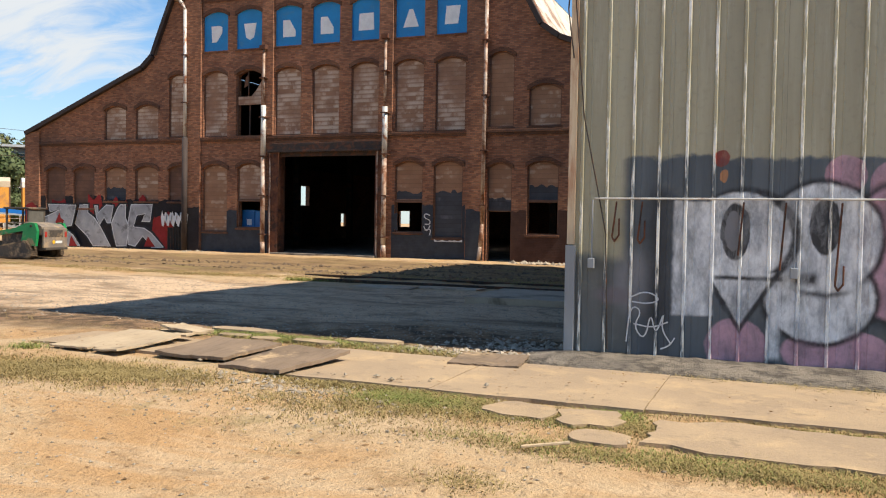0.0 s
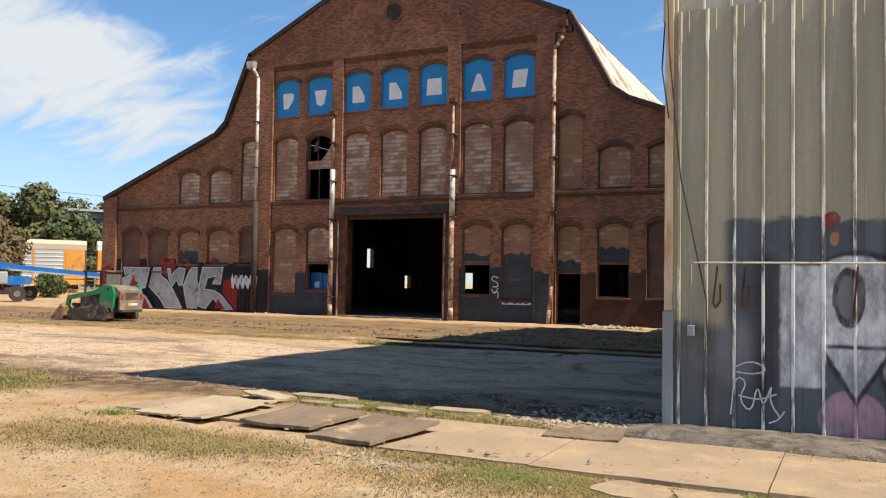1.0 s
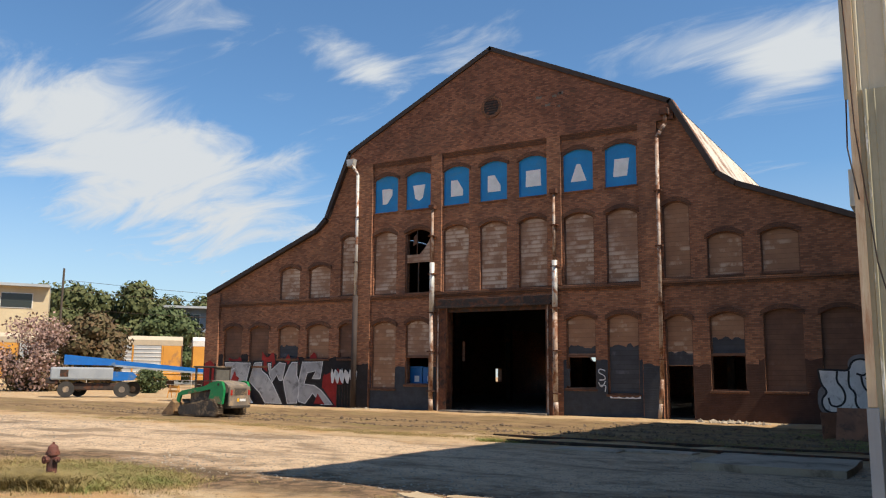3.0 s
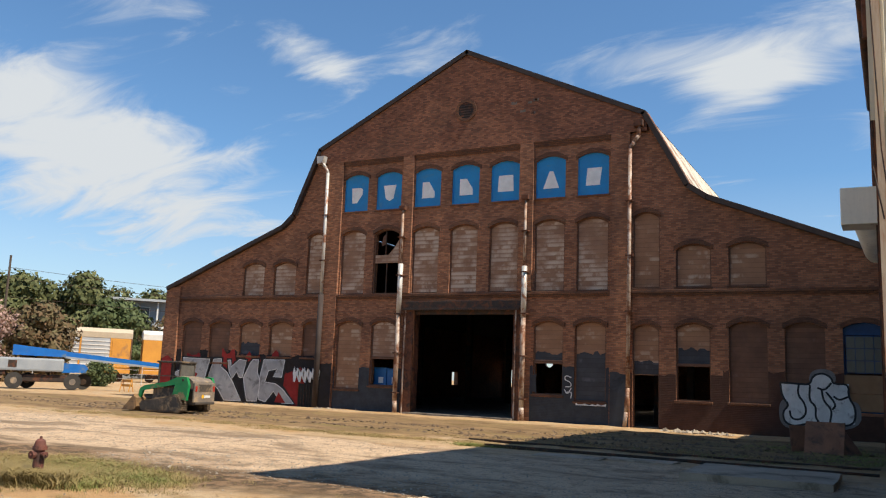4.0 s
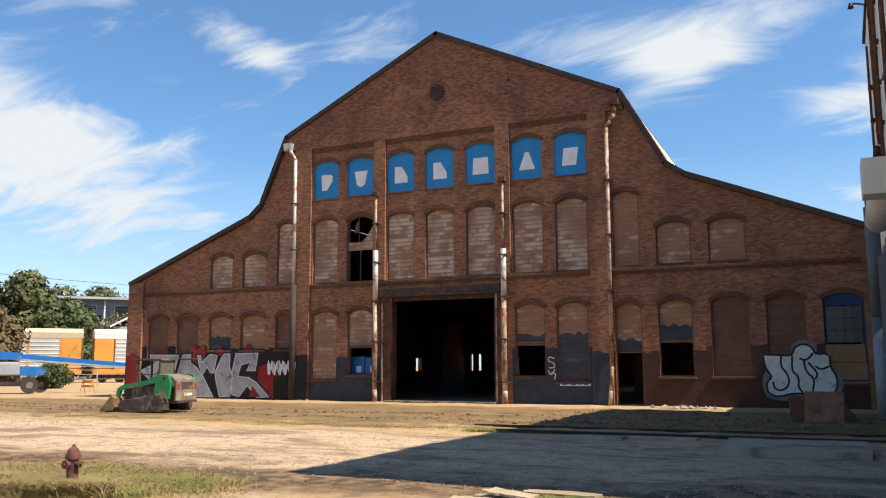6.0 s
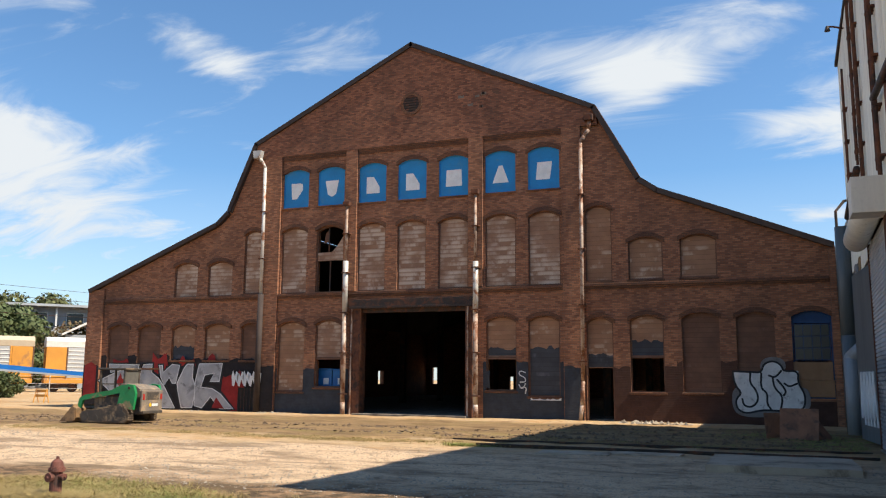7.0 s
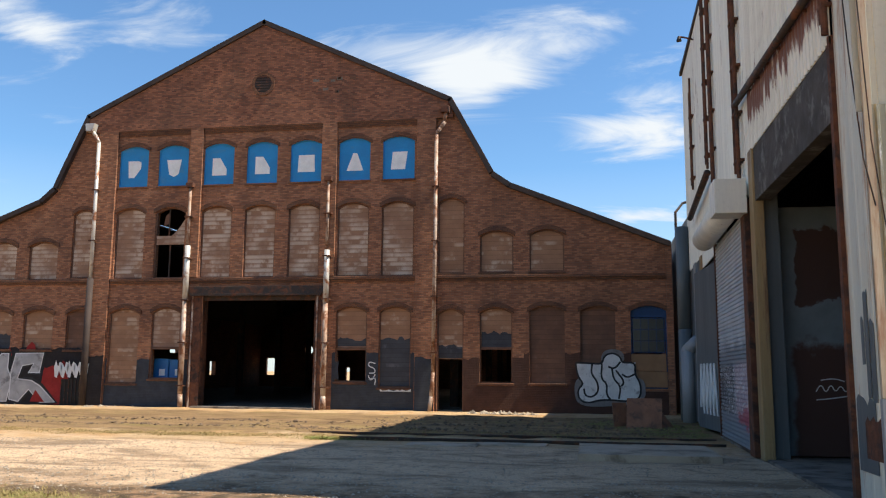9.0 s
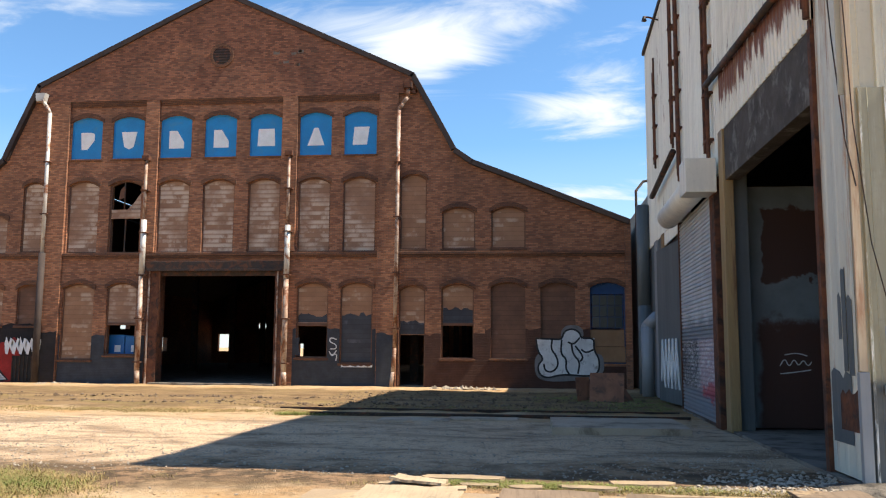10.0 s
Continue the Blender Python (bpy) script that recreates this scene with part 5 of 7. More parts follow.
for y, z in ((-8.6, 12.3),):
    lamp = part("wall_lamp", pipe(bmesh.new(), [(SX - 0.05, y, z), (SX - 0.35, y, z + 0.10), (SX - 0.5, y, z + 0.12)], 0.03, 8), RUST, shed, "small rusty lamp arm")
    part("shade", rod(bmesh.new(), (SX - 0.5, y, z - 0.02), (SX - 0.5, y, z + 0.14), 0.09, 0.04, 12), DARK_STEEL, lamp)
vent_pipe = part("vent_pipe", pipe(bmesh.new(), [(SX - 0.35, -3.0, 5.0), (SX - 0.35, -3.0, 7.7), (SX - 0.05, -2.8, 8.1), (SX + 0.25, -2.8, 8.15)], 0.05, 8), DARK_STEEL, shed, "thin dark bent pipe")
# the side wall turns slightly away from the doorway on
for ob in shed.children_recursive:
    for v in ob.data.vertices:
        if v.co.y > -17.0:
            v.co.x += 0.026 * (v.co.y + 17.0)
# Added wall that keeps sunlight out of the gap between shed and hall.
part("gap_blocker", boxed(18.36, 18.52, -3.99, 6.0, 0.0, 7.4), CLAD_BLUE, shed, "added dark sheet wall blocking sun in the gap to the hall")
# front rail, hooks, boxes, chains
rail = part("hose_rail", pipe(bmesh.new(), [(18.30, SY0 - 0.09, 1.915), (30.0, SY0 - 0.09, 1.92)], 0.012, 8), PIPE_WHITE, shed, "thin horizontal pipe rail")
for x, L, loop in ((18.56, 0.42, 1), (18.86, 0.44, 1), (19.98, 0.6, 0), (20.42, 0.75, 0), (20.98, 0.9, 1)):
    pts = [(x, SY0 - 0.08, 1.88), (x - 0.03, SY0 - 0.07, 1.88 - L * 0.6), (x - 0.05, SY0 - 0.07, 1.88 - L)]
    if loop:
        pts += [(x - 0.02, SY0 - 0.07, 1.83 - L), (x + 0.03, SY0 - 0.07, 1.9 - L), (x + 0.03, SY0 - 0.07, 2.1 - L)]
    part("hook", pipe(bmesh.new(), pts, 0.011, 6), RUST, rail)
for x, z in ((18.27, 1.14), (20.52, 1.10)):
    part("junction_box", boxed(x - 0.04, x + 0.04, SY0 - 0.11, SY0 - 0.034, z - 0.06, z + 0.06, bevel=0.008), ROLLER, shed, "small grey junction box")
    part("conduit", pipe(bmesh.new(), [(x, SY0 - 0.06, z + 0.06), (x, SY0 - 0.06, 1.9)], 0.009, 6), ROLLER, shed)
part("chain", pipe(bmesh.new(), [(SX - 0.06, SY0 - 0.06, 7.0), (SX + 0.02, SY0 - 0.08, 4.4), (SX + 0.16, SY0 - 0.09, 2.9), (18.44, SY0 - 0.09, 1.5), (18.48, SY0 - 0.06, 0.12)], 0.008, 6), DARK_STEEL, shed, "dark hanging chain")
part("chain", pipe(bmesh.new(), [(SX - 0.07, SY0 + 0.45, 7.0), (SX - 0.06, SY0 + 0.28, 5.6), (SX - 0.07, SY0 - 0.04, 4.2), (SX + 0.02, SY0 - 0.08, 3.6)], 0.009, 6), DARK_STEEL, shed, "dark hanging chain")
scr = thing("spray_tag", (18.9, SY0 - 0.04, 0.5), "thin white spray scrawl low on metal cladding", "graffiti")
for line_ in ([(18.70, 0.22), (18.74, 0.66), (18.88, 0.60), (18.78, 0.40), (18.92, 0.24), (18.98, 0.60), (19.04, 0.30), (19.14, 0.62), (19.10, 0.40), (19.22, 0.22)], [(18.78, 0.44), (19.0, 0.40), (19.18, 0.48)],
              [(19.10, 0.16), (19.2, 0.20), (19.26, 0.30)], [(18.72, 0.74), (18.92, 0.84), (19.10, 0.74), (18.95, 0.68), (18.76, 0.70)]):
    stroke(line_, 0.016, SY0 - 0.036, SPRAY_WHITE, scr)

# ---- yard: pavement, slabs, rails ----
SLAB_N = Nodes("pavement_concrete")
so = SLAB_N.coord()
sc = SLAB_N.mix(SLAB_N.span(SLAB_N.noise(so, 0.8, 5.0), 0.3, 0.7), (0.374, 0.273, 0.172), (0.287, 0.211, 0.141))
sc = SLAB_N.mix(SLAB_N.span(SLAB_N.noise(so, 1.7, 7.0, 0.7, 0.6), 0.48, 0.66, 0.0, 0.75), sc, (0.460, 0.326, 0.187))
sc = SLAB_N.mix(SLAB_N.span(SLAB_N.noise(so, 3.3, 7.0, 0.72), 0.54, 0.70, 0.0, 0.6), sc, (0.176, 0.134, 0.094))
sc = SLAB_N.mix(SLAB_N.span(SLAB_N.noise(so, 60.0, 3.0), 0.35, 0.7, 0.0, 0.35), sc, (0.199, 0.155, 0.106))
SLAB_N.bump(SLAB_N.math("ADD", SLAB_N.noise(so, 60.0), SLAB_N.noise(so, 6.0, 6.0)), 0.5, 0.02)
SLAB = SLAB_N.done(sc, 0.93, 0.0, 0.2)
pave = thing("pavement", (20, -26.6, 0), "worn dusty concrete pavement of large slabs", "pavement", kind="structure")
rp = random.Random(3)
x = 11.6
while x < 30:
    L = rp.uniform(1.5, 2.1)
    y0, y1 = -27.55 + rp.uniform(-0.04, 0.05), -25.72 + rp.uniform(-0.03, 0.03)
    if x < 13.5:
        y0, y1 = -27.0, -25.9
    z = 0.012 + rp.uniform(-0.006, 0.006)
    bm = bmesh.new()
    pts = []
    for ax, ay, bx, by in ((x, y0, x + L - 0.015, y0), (x + L - 0.015, y0, x + L - 0.015, y1), (x + L - 0.015, y1, x, y1), (x, y1, x, y0)):
        for k in range(6):
            u = k / 6
            j = 0.022 if ay == by else 0.004
            pts.append((ax + (bx - ax) * u + rp.uniform(-j, j) * (ax == bx), ay + (by - ay) * u + rp.uniform(-j, j)))
    prism(pts, 0.10 + z, "z", -0.10, bm)
    part("slab", bm, SLAB, pave)
    x += L


def broken_slab(cx, cy, rx, ry, turn, seed, z=0.008):
    r = random.Random(seed)
    pts = []
    for k in range(18):
        t = k * math.tau / 18
        s = 1.0 / max(abs(math.cos(t)), abs(math.sin(t))) ** 0.75
        f = s * r.uniform(0.82, 1.10)
        px, py = rx * f * math.cos(t), ry * f * math.sin(t)
        pts.append((cx + px * math.cos(turn) - py * math.sin(turn), cy + px * math.sin(turn) + py * math.cos(turn)))
    return prism(pts, 0.10 + z, "z", -0.10)


for k, (cx, cy, rx, ry, t) in enumerate(((18.35, -27.98, 0.30, 0.26, -0.2), (18.95, -28.02, 0.27, 0.30, 0.3), (19.15, -28.62, 0.22, 0.2, 0.1), (20.35, -28.25, 0.86, 0.52, -0.06), (22.1, -28.4, 0.8, 0.55, 0.02), (23.9, -28.45, 0.9, 0.55, 0.0), (26.0, -28.5, 1.0, 0.55, 0.0))):
    if rx < 0.5:
        part("slab", broken_slab(cx, cy, rx, ry, t, k), SLAB, pave, "broken concrete slab")
        continue
    pts = []
    for ax, ay, bx, by in ((-1, -1, 1, -1), (1, -1, 1, 1), (1, 1, -1, 1), (-1, 1, -1, -1)):
        pts += [(cx + rx * (ax + (bx - ax) * q / 8) + rp.uniform(-0.04, 0.04), cy + ry * (ay + (by - ay) * q / 8) * (1 - 0.25 * (ax + (bx - ax) * q / 8 < -0.5)) + rp.uniform(-0.04, 0.04)) for q in range(8)]
    part("slab", prism(pts, 0.11, "z", -0.10), SLAB, pave, "broken concrete slab")

for k, (cx, cy, rx, ry) in enumerate(((12.7, -25.35, 0.42, 0.13), (13.45, -25.30, 0.24, 0.11), (14.0, -25.38, 0.2, 0.12), (14.7, -25.30, 0.34, 0.12), (13.2, -24.75, 0.5, 0.16), (15.4, -24.9, 0.4, 0.15))):
    part("slab", broken_slab(cx, cy, rx, ry, 0.1 * (k % 3) - 0.1, 80 + k, 0.016), SLAB, pave, "broken concrete slab")

# rough concrete footing under the shed front
bm = bmesh.new()
rows, cols = 7, 110
grid = []
for i in range(cols):
    gx_ = 17.45 + i * 0.115
    for j in range(rows):
        u = j / (rows - 1)
        edge = min(1.0, i / 5.0)
        gy_ = -24.70 - 1.0 * u * (0.75 + 0.25 * edge) + 0.05 * noise.noise((gx_ * 1.7, u, 5))
        gz_ = (0.075 * (1 - u ** 4) + 0.022 * noise.noise((gx_ * 2.3, u * 2.5, 9)) + 0.022 * noise.noise((gx_ * 7.0, u * 6.0, 4))) * edge + 0.0
        grid.append(bm.verts.new((gx_, gy_, gz_)))
for i in range(cols - 1):
    for j in range(rows - 1):
        a = i * rows + j
        bm.faces.new((grid[a], grid[a + 1], grid[a + rows + 1], grid[a + rows]))
ext = bmesh.ops.extrude_face_region(bm, geom=bm.faces[:])
for v in ext["geom"]:
    if isinstance(v, bmesh.types.BMVert):
        v.co.z = -0.08
part("footing", bm, mat("footing_concrete", (0.24, 0.20, 0.155), (0.13, 0.11, 0.09), 3.0, 0.95, 0, 22, 1.0, (0.07, 0.058, 0.046), 0.5, 4.0, dist=0.05), shed, "rough crumbling concrete footing", smooth=True)


def move(bm, m):
    bmesh.ops.transform(bm, matrix=m, verts=bm.verts)
    return bm


def plank(name, cx, cy, w_, d_, t, turn, tilt_x, tilt_y, z, material, label, seed):
    """A worn sheet of boarding that lies on the ground."""
    r = random.Random(seed)
    ob = thing(name, (cx, cy, z), label, "board", "loose boards on the pavement")
    m = pose(cx, cy, z, tilt_x, tilt_y, turn)
    nx, ny = 14, 14
    bm = bmesh.new()
    top = []
    for jj in range(ny + 1):
        for ii in range(nx + 1):
            u, v = ii / nx - 0.5, jj / ny - 0.5
            onx, ony = ii in (0, nx), jj in (0, ny)
            e = 0.016 if onx or ony else 0.0
            px = w_ * u + r.uniform(-e, e) * 0.6 * onx
            py = d_ * v + r.uniform(-e, e) * 0.6 * ony
            pz = 0.022 * noise.noise((u * 2.2 + seed, v * 2.2, 0.3)) + 0.03 * (u * u + v * v) + (r.uniform(-0.004, 0.004) if e else 0)
            top.append(bm.verts.new((px, py, pz)))
    for jj in range(ny):
        for ii in range(nx):
            if r.random() < 0.025 and (ii in (0, nx - 1) or jj in (0, ny - 1)):
                continue
            q = jj * (nx + 1) + ii
            bm.faces.new((top[q], top[q + 1], top[q + nx + 2], top[q + nx + 1]))
    bmesh.ops.delete(bm, geom=[v for v in bm.verts if not v.link_faces], context="VERTS")
    bmesh.ops.solidify(bm, geom=bm.faces[:], thickness=t)
    part("sheet", move(bm, m), material, ob)


def ply_mat(name, c1, c2, dark):
    n = Nodes(name)
    o = n.coord()
    grain_ = n.coord((14.0, 1.2, 1.0))
    col = n.mix(n.span(n.noise(o, 1.3, 5.0), 0.3, 0.7), c1, c2)
    col = n.mix(n.span(n.noise(grain_, 2.0, 6.0, 0.7), 0.45, 0.72, 0.0, 0.6), col, dark)
    col = n.mix(n.span(n.noise(o, 3.0, 7.0, 0.72, 0.5), 0.58, 0.70, 0.0, 0.7), col, tuple(0.6 * v for v in dark))
    col = n.mix(n.span(n.noise(o, 1.1, 6.0, 0.7, 0.5), 0.55, 0.68, 0.0, 0.7), col, (0.52, 0.37, 0.21))
    n.bump(n.noise(grain_, 4.0), 0.5, 0.01)
    return n.done(col, 0.9, 0.0, 0.2)


WEATHERED = ply_mat("weathered_ply", (0.221, 0.160, 0.111), (0.166, 0.120, 0.082), (0.103, 0.074, 0.051))
PALE_PLY = ply_mat("bleached_ply", (0.411, 0.320, 0.213), (0.347, 0.264, 0.173), (0.221, 0.168, 0.111))
plank("plywood_sheet", 12.75, -26.62, 1.15, 1.30, 0.022, -4, 1.5, -1.0, 0.055, PALE_PLY, "bleached splintered plywood sheet lying on the pavement", 1)
plank("plywood_sheet", 14.22, -26.66, 1.02, 1.06, 0.034, -4, 2.2, 0, 0.066, WEATHERED, "weathered grey-brown plywood sheet lying flat", 2)
plank("plywood_sheet", 15.38, -27.02, 0.86, 1.16, 0.038, -9, 3.0, -1.5, 0.082, WEATHERED, "weathered grey-brown plywood sheet propped on rubble", 3)
plank("plywood_sheet", 17.32, -25.78, 0.80, 0.72, 0.026, 6, 1.2, 0, 0.035, WEATHERED, "small brown plywood sheet beside the shed corner", 4)
plank("plywood_sheet", 12.75, -25.42, 0.62, 0.42, 0.03, -6, -3.0, 5.0, 0.07, PALE_PLY, "short bleached board tipped over a hole", 5)
stick = thing("stick", (18.86, -29.1, 0.03), "thin pale broken stick on the dirt", "stick")
part("wood", rod(bmesh.new(), (18.72, -29.2, 0.02), (19.02, -29.0, 0.035), 0.012, n=6), PALE_PLY, stick)

YARD_SLAB = mat("yard_concrete", (0.437, 0.345, 0.251), (0.352, 0.274, 0.198), 1.4, 0.92, 0, 40, 0.5, (0.180, 0.137, 0.094), 0.4, 1.2)
# rails and sleepers crossing the yard
for y, x0, x1 in ((-15.05, 8.6, 17.7), (-13.55, 7.4, 17.7)):
    r = thing("rail", (12, y, 0), "dark rusty rail laid across the yard", "rail", "rails in the yard")
    bm = prism([(y + p, q - 0.035) for p, q in ((-0.06, -0.05), (0.06, -0.05), (0.05, -0.03), (0.012, -0.015), (0.012, 0.035), (0.034, 0.045), (0.034, 0.08), (-0.034, 0.08), (-0.034, 0.045), (-0.012, 0.035), (-0.012, -0.015), (-0.05, -0.03))], x1 - x0, "x", x0)
    part("steel", bm, DARK_STEEL, r)
for k, (cx, cy, rx, ry, h) in enumerate(((15.75, -17.65, 1.32, 1.25, 0.11), (11.4, -16.4, 0.8, 0.40, 0.02), (12.9, -15.9, 0.8, 0.35, 0.02))):
    s = thing("concrete_slab", (cx, cy, 0), "worn grey concrete slab set in the yard", "slab", "slabs in the yard")
    r = random.Random(60 + k)
    pts = []
    for ax, ay, bx, by in ((-1, -1, 1, -1), (1, -1, 1, 1), (1, 1, -1, 1), (-1, 1, -1, -1)):
        pts += [(cx + rx * (ax + (bx - ax) * q / 7) + r.uniform(-0.025, 0.025), cy + ry * (ay + (by - ay) * q / 7) + r.uniform(-0.025, 0.025)) for q in range(7)]
    part("concrete", prism(pts, 0.1 + h, "z", -0.1), YARD_SLAB, s)

# rusty plates leaning together by the hall
PLATE = mat("plate_rust", (0.30, 0.135, 0.075), (0.20, 0.092, 0.055), 2.5, 0.8, 0.1, 25, 0.35, (0.11, 0.06, 0.042), 0.4, 2.2)
for hw, hh, at in ((0.52, 0.92, pose(16.25, -9.3, 0.0, -16, 0, -10)), (0.55, 0.95, pose(16.95, -8.8, 0.0, -38, 0, 66)), (0.24, 0.75, pose(15.6, -8.9, 0.0, -9, 0, 28))):
    plates = thing("steel_plate", at.translation, "rusty steel plate leaning near the brick wall", "plate", "rusty plates")
    part("plate", move(boxed(-hw, hw, -0.02, 0.02, 0, hh, bevel=0.006), at), PLATE, plates)

# ---- rubble, stones, grass ----


def scatter(name, label, spots, material, seed, category="stones", flat=0.6):
    """Loose stones as one mesh; spots: x, y, spread x, spread y, count, smallest, largest."""
    r = np.random.RandomState(seed)
    shape = np.array([(1, 0, 0), (-1, 0, 0), (0, 1, 0), (0, -1, 0), (0, 0, 1), (0, 0, -0.6)], float)
    tri = [(0, 2, 4), (2, 1, 4), (1, 3, 4), (3, 0, 4), (2, 0, 5), (1, 2, 5), (3, 1, 5), (0, 3, 5)]
    vs, fs = [], []
    for cx, cy, sx, sy, count, s0, s1 in spots:
        for _ in range(count):
            px, py = (r.normal(cx, sx), r.normal(cy, sy)) if sx < 3 else (r.uniform(cx - sx, cx + sx), r.uniform(cy - sy, cy + sy))
            s = s0 + (s1 - s0) * r.rand() ** 2.5
            a = r.rand() * 6.28
            q = shape * (s * r.uniform(0.7, 1.3, 3)) * (1, 1, flat) + r.uniform(-0.25, 0.25, (6, 3)) * s
            c_, s_ = math.cos(a), math.sin(a)
            base = len(vs)
            z = ground_height(px, py) + s * 0.2
            if -27.5 < py < -25.75 and px > 12:
                z = 0.04
            for v in q:
                vs.append((px + v[0] * c_ - v[1] * s_, py + v[0] * s_ + v[1] * c_, z + v[2]))
            fs += [tuple(base + i for i in t) for t in tri]
    me = bpy.data.meshes.new(name)
    me.from_pydata(vs, [], fs)
    me.materials.append(material)
    return tagged(new(name, me), label, category, kind="stuff")


def island_mat(name, a, b, rough=0.9):
    n = Nodes(name)
    g = n.add("ShaderNodeNewGeometry")
    col = n.mix(g.outputs["Random Per Island"], a, b)
    col = n.mix(n.span(n.noise(n.coord(), 40.0), 0.4, 0.7, 0.0, 0.3), col, tuple(0.6 * v for v in a))
    return n.done(col, rough, 0.0, 0.2)


PEBBLE = island_mat("pebble", (0.343, 0.291, 0.224), (0.188, 0.152, 0.112))
PALE_STONE = island_mat("pale_gravel", (0.388, 0.327, 0.258), (0.237, 0.197, 0.151))
SOIL = island_mat("soil_clod", (0.108, 0.074, 0.050), (0.182, 0.131, 0.087))
scatter("gravel", "pale crushed stone spread over the yard", ((5.0, -19.6, 13.0, 2.9, 12000, 0.006, 0.024), (-12.0, -18.5, 8.0, 3.0, 2500, 0.012, 0.035), (11.0, -23.4, 6.5, 1.2, 2600, 0.008, 0.03)), PALE_STONE, 1)
scatter("gravel", "pale gravel along the pavement edge", ((16.7, -25.15, 0.9, 0.14, 700, 0.01, 0.045), (17.4, -24.4, 0.5, 0.5, 600, 0.01, 0.05), (14.5, -25.2, 1.0, 0.12, 300, 0.008, 0.03)), PALE_STONE, 2)
scatter("pebbles", "loose pebbles and grit on the dirt", ((16.2, -27.95, 0.8, 0.28, 520, 0.006, 0.038), (16.0, -29.6, 3.2, 1.9, 1300, 0.004, 0.018), (17.0, -28.6, 1.2, 0.5, 260, 0.006, 0.03), (13.0, -29.5, 3.2, 1.8, 500, 0.005, 0.02), (9.0, -27.2, 3.2, 1.2, 300, 0.006, 0.025)), PEBBLE, 3)
scatter("soil_clods", "dark turned soil along the old tracks", ((2.0, -11.6, 15.0, 0.5, 1100, 0.015, 0.08), (2.0, -9.4, 15.0, 0.35, 800, 0.015, 0.08), (12.5, -9.0, 5.0, 4.0, 800, 0.015, 0.08), (-12.0, -9.5, 9.0, 1.6, 500, 0.015, 0.08)), SOIL, 4, "soil")
scatter("rubble", "pale brick rubble beside the wall foot", ((11.5, -1.9, 0.55, 0.3, 70, 0.04, 0.17), (10.8, -1.7, 0.3, 0.2, 20, 0.05, 0.14), (12.8, -1.6, 0.5, 0.2, 20, 0.03, 0.1), (-6.6, -1.0, 0.8, 0.3, 40, 0.03, 0.10), (-14.0, -1.0, 2.5, 0.3, 60, 0.02, 0.08)), PALE_STONE, 5, "rubble", 0.8)


LITTER = island_mat("dead_leaf", (0.16, 0.095, 0.05), (0.30, 0.19, 0.095))
scatter("leaf_litter", "dead leaves and bits of bark on the dirt", ((15.5, -29.6, 4.0, 2.2, 900, 0.006, 0.026), (17.5, -28.2, 1.6, 0.5, 260, 0.006, 0.022), (12.5, -27.5, 3.0, 1.2, 300, 0.006, 0.024), (20.0, -26.7, 3.2, 0.8, 160, 0.006, 0.02)), LITTER, 6, "leaf litter", 0.25)


def leaf_mat(name, a, b):
    n = Nodes(name)
    g = n.add("ShaderNodeNewGeometry")
    n.b.inputs["Transmission Weight"].default_value = 0.0
    col = n.mix(g.outputs["Random Per Island"], a, b)
    col = n.mix(n.span(n.noise(n.coord(), 1.1), 0.35, 0.7, 0.0, 0.5), col, tuple(0.55 * v for v in a))
    return n.done(col, 0.7, 0.0, 0.25)


DRY = leaf_mat("dry_grass", (0.352, 0.260, 0.104), (0.200, 0.152, 0.058))
GREEN = leaf_mat("green_weeds", (0.14, 0.185, 0.04), (0.30, 0.275, 0.085))


def grass(name, label, spots, material, seed):
    """Blades as one mesh; spots: x, y, spread x, spread y, count, height."""
    r = np.random.RandomState(seed)
    vs, fs = [], []
    for cx, cy, sx, sy, count, h in spots:
        count = int(count * 3.2)
        tufts = [(r.normal(cx, sx), r.normal(cy, sy)) for _ in range(max(3, count // 26))]
        for _ in range(count):
            tx, ty = tufts[r.randint(len(tufts))]
            px, py = r.normal(tx, 0.11), r.normal(ty, 0.10)
            z = max(ground_height(px, py), -0.02)
            a, lean, hh, wd = r.rand() * 6.28, r.uniform(0.6, 3.4), h * 0.66 * r.uniform(0.2, 1.0) ** 1.4, r.uniform(0.0016, 0.0036) * (1 + h * 4)
            dx, dy = math.cos(a), math.sin(a)
            b = len(vs)
            m = (px + dx * hh * lean * 0.35, py + dy * hh * lean * 0.35, z + hh * 0.6)
            e = (px + dx * hh * lean, py + dy * hh * lean, z + hh * 0.85)
            vs += [(px - dy * wd, py + dx * wd, z - 0.01), (px + dy * wd, py - dx * wd, z - 0.01), (m[0] + dy * wd * 0.8, m[1] - dx * wd * 0.8, m[2]), (m[0] - dy * wd * 0.8, m[1] + dx * wd * 0.8, m[2]), e]
            fs += [(b, b + 1, b + 2, b + 3), (b + 3, b + 2, b + 4)]
    me = bpy.data.meshes.new(name)
    me.from_pydata(vs, [], fs)
    me.materials.append(material)
    return tagged(new(name, me), label, "grass", kind="stuff")


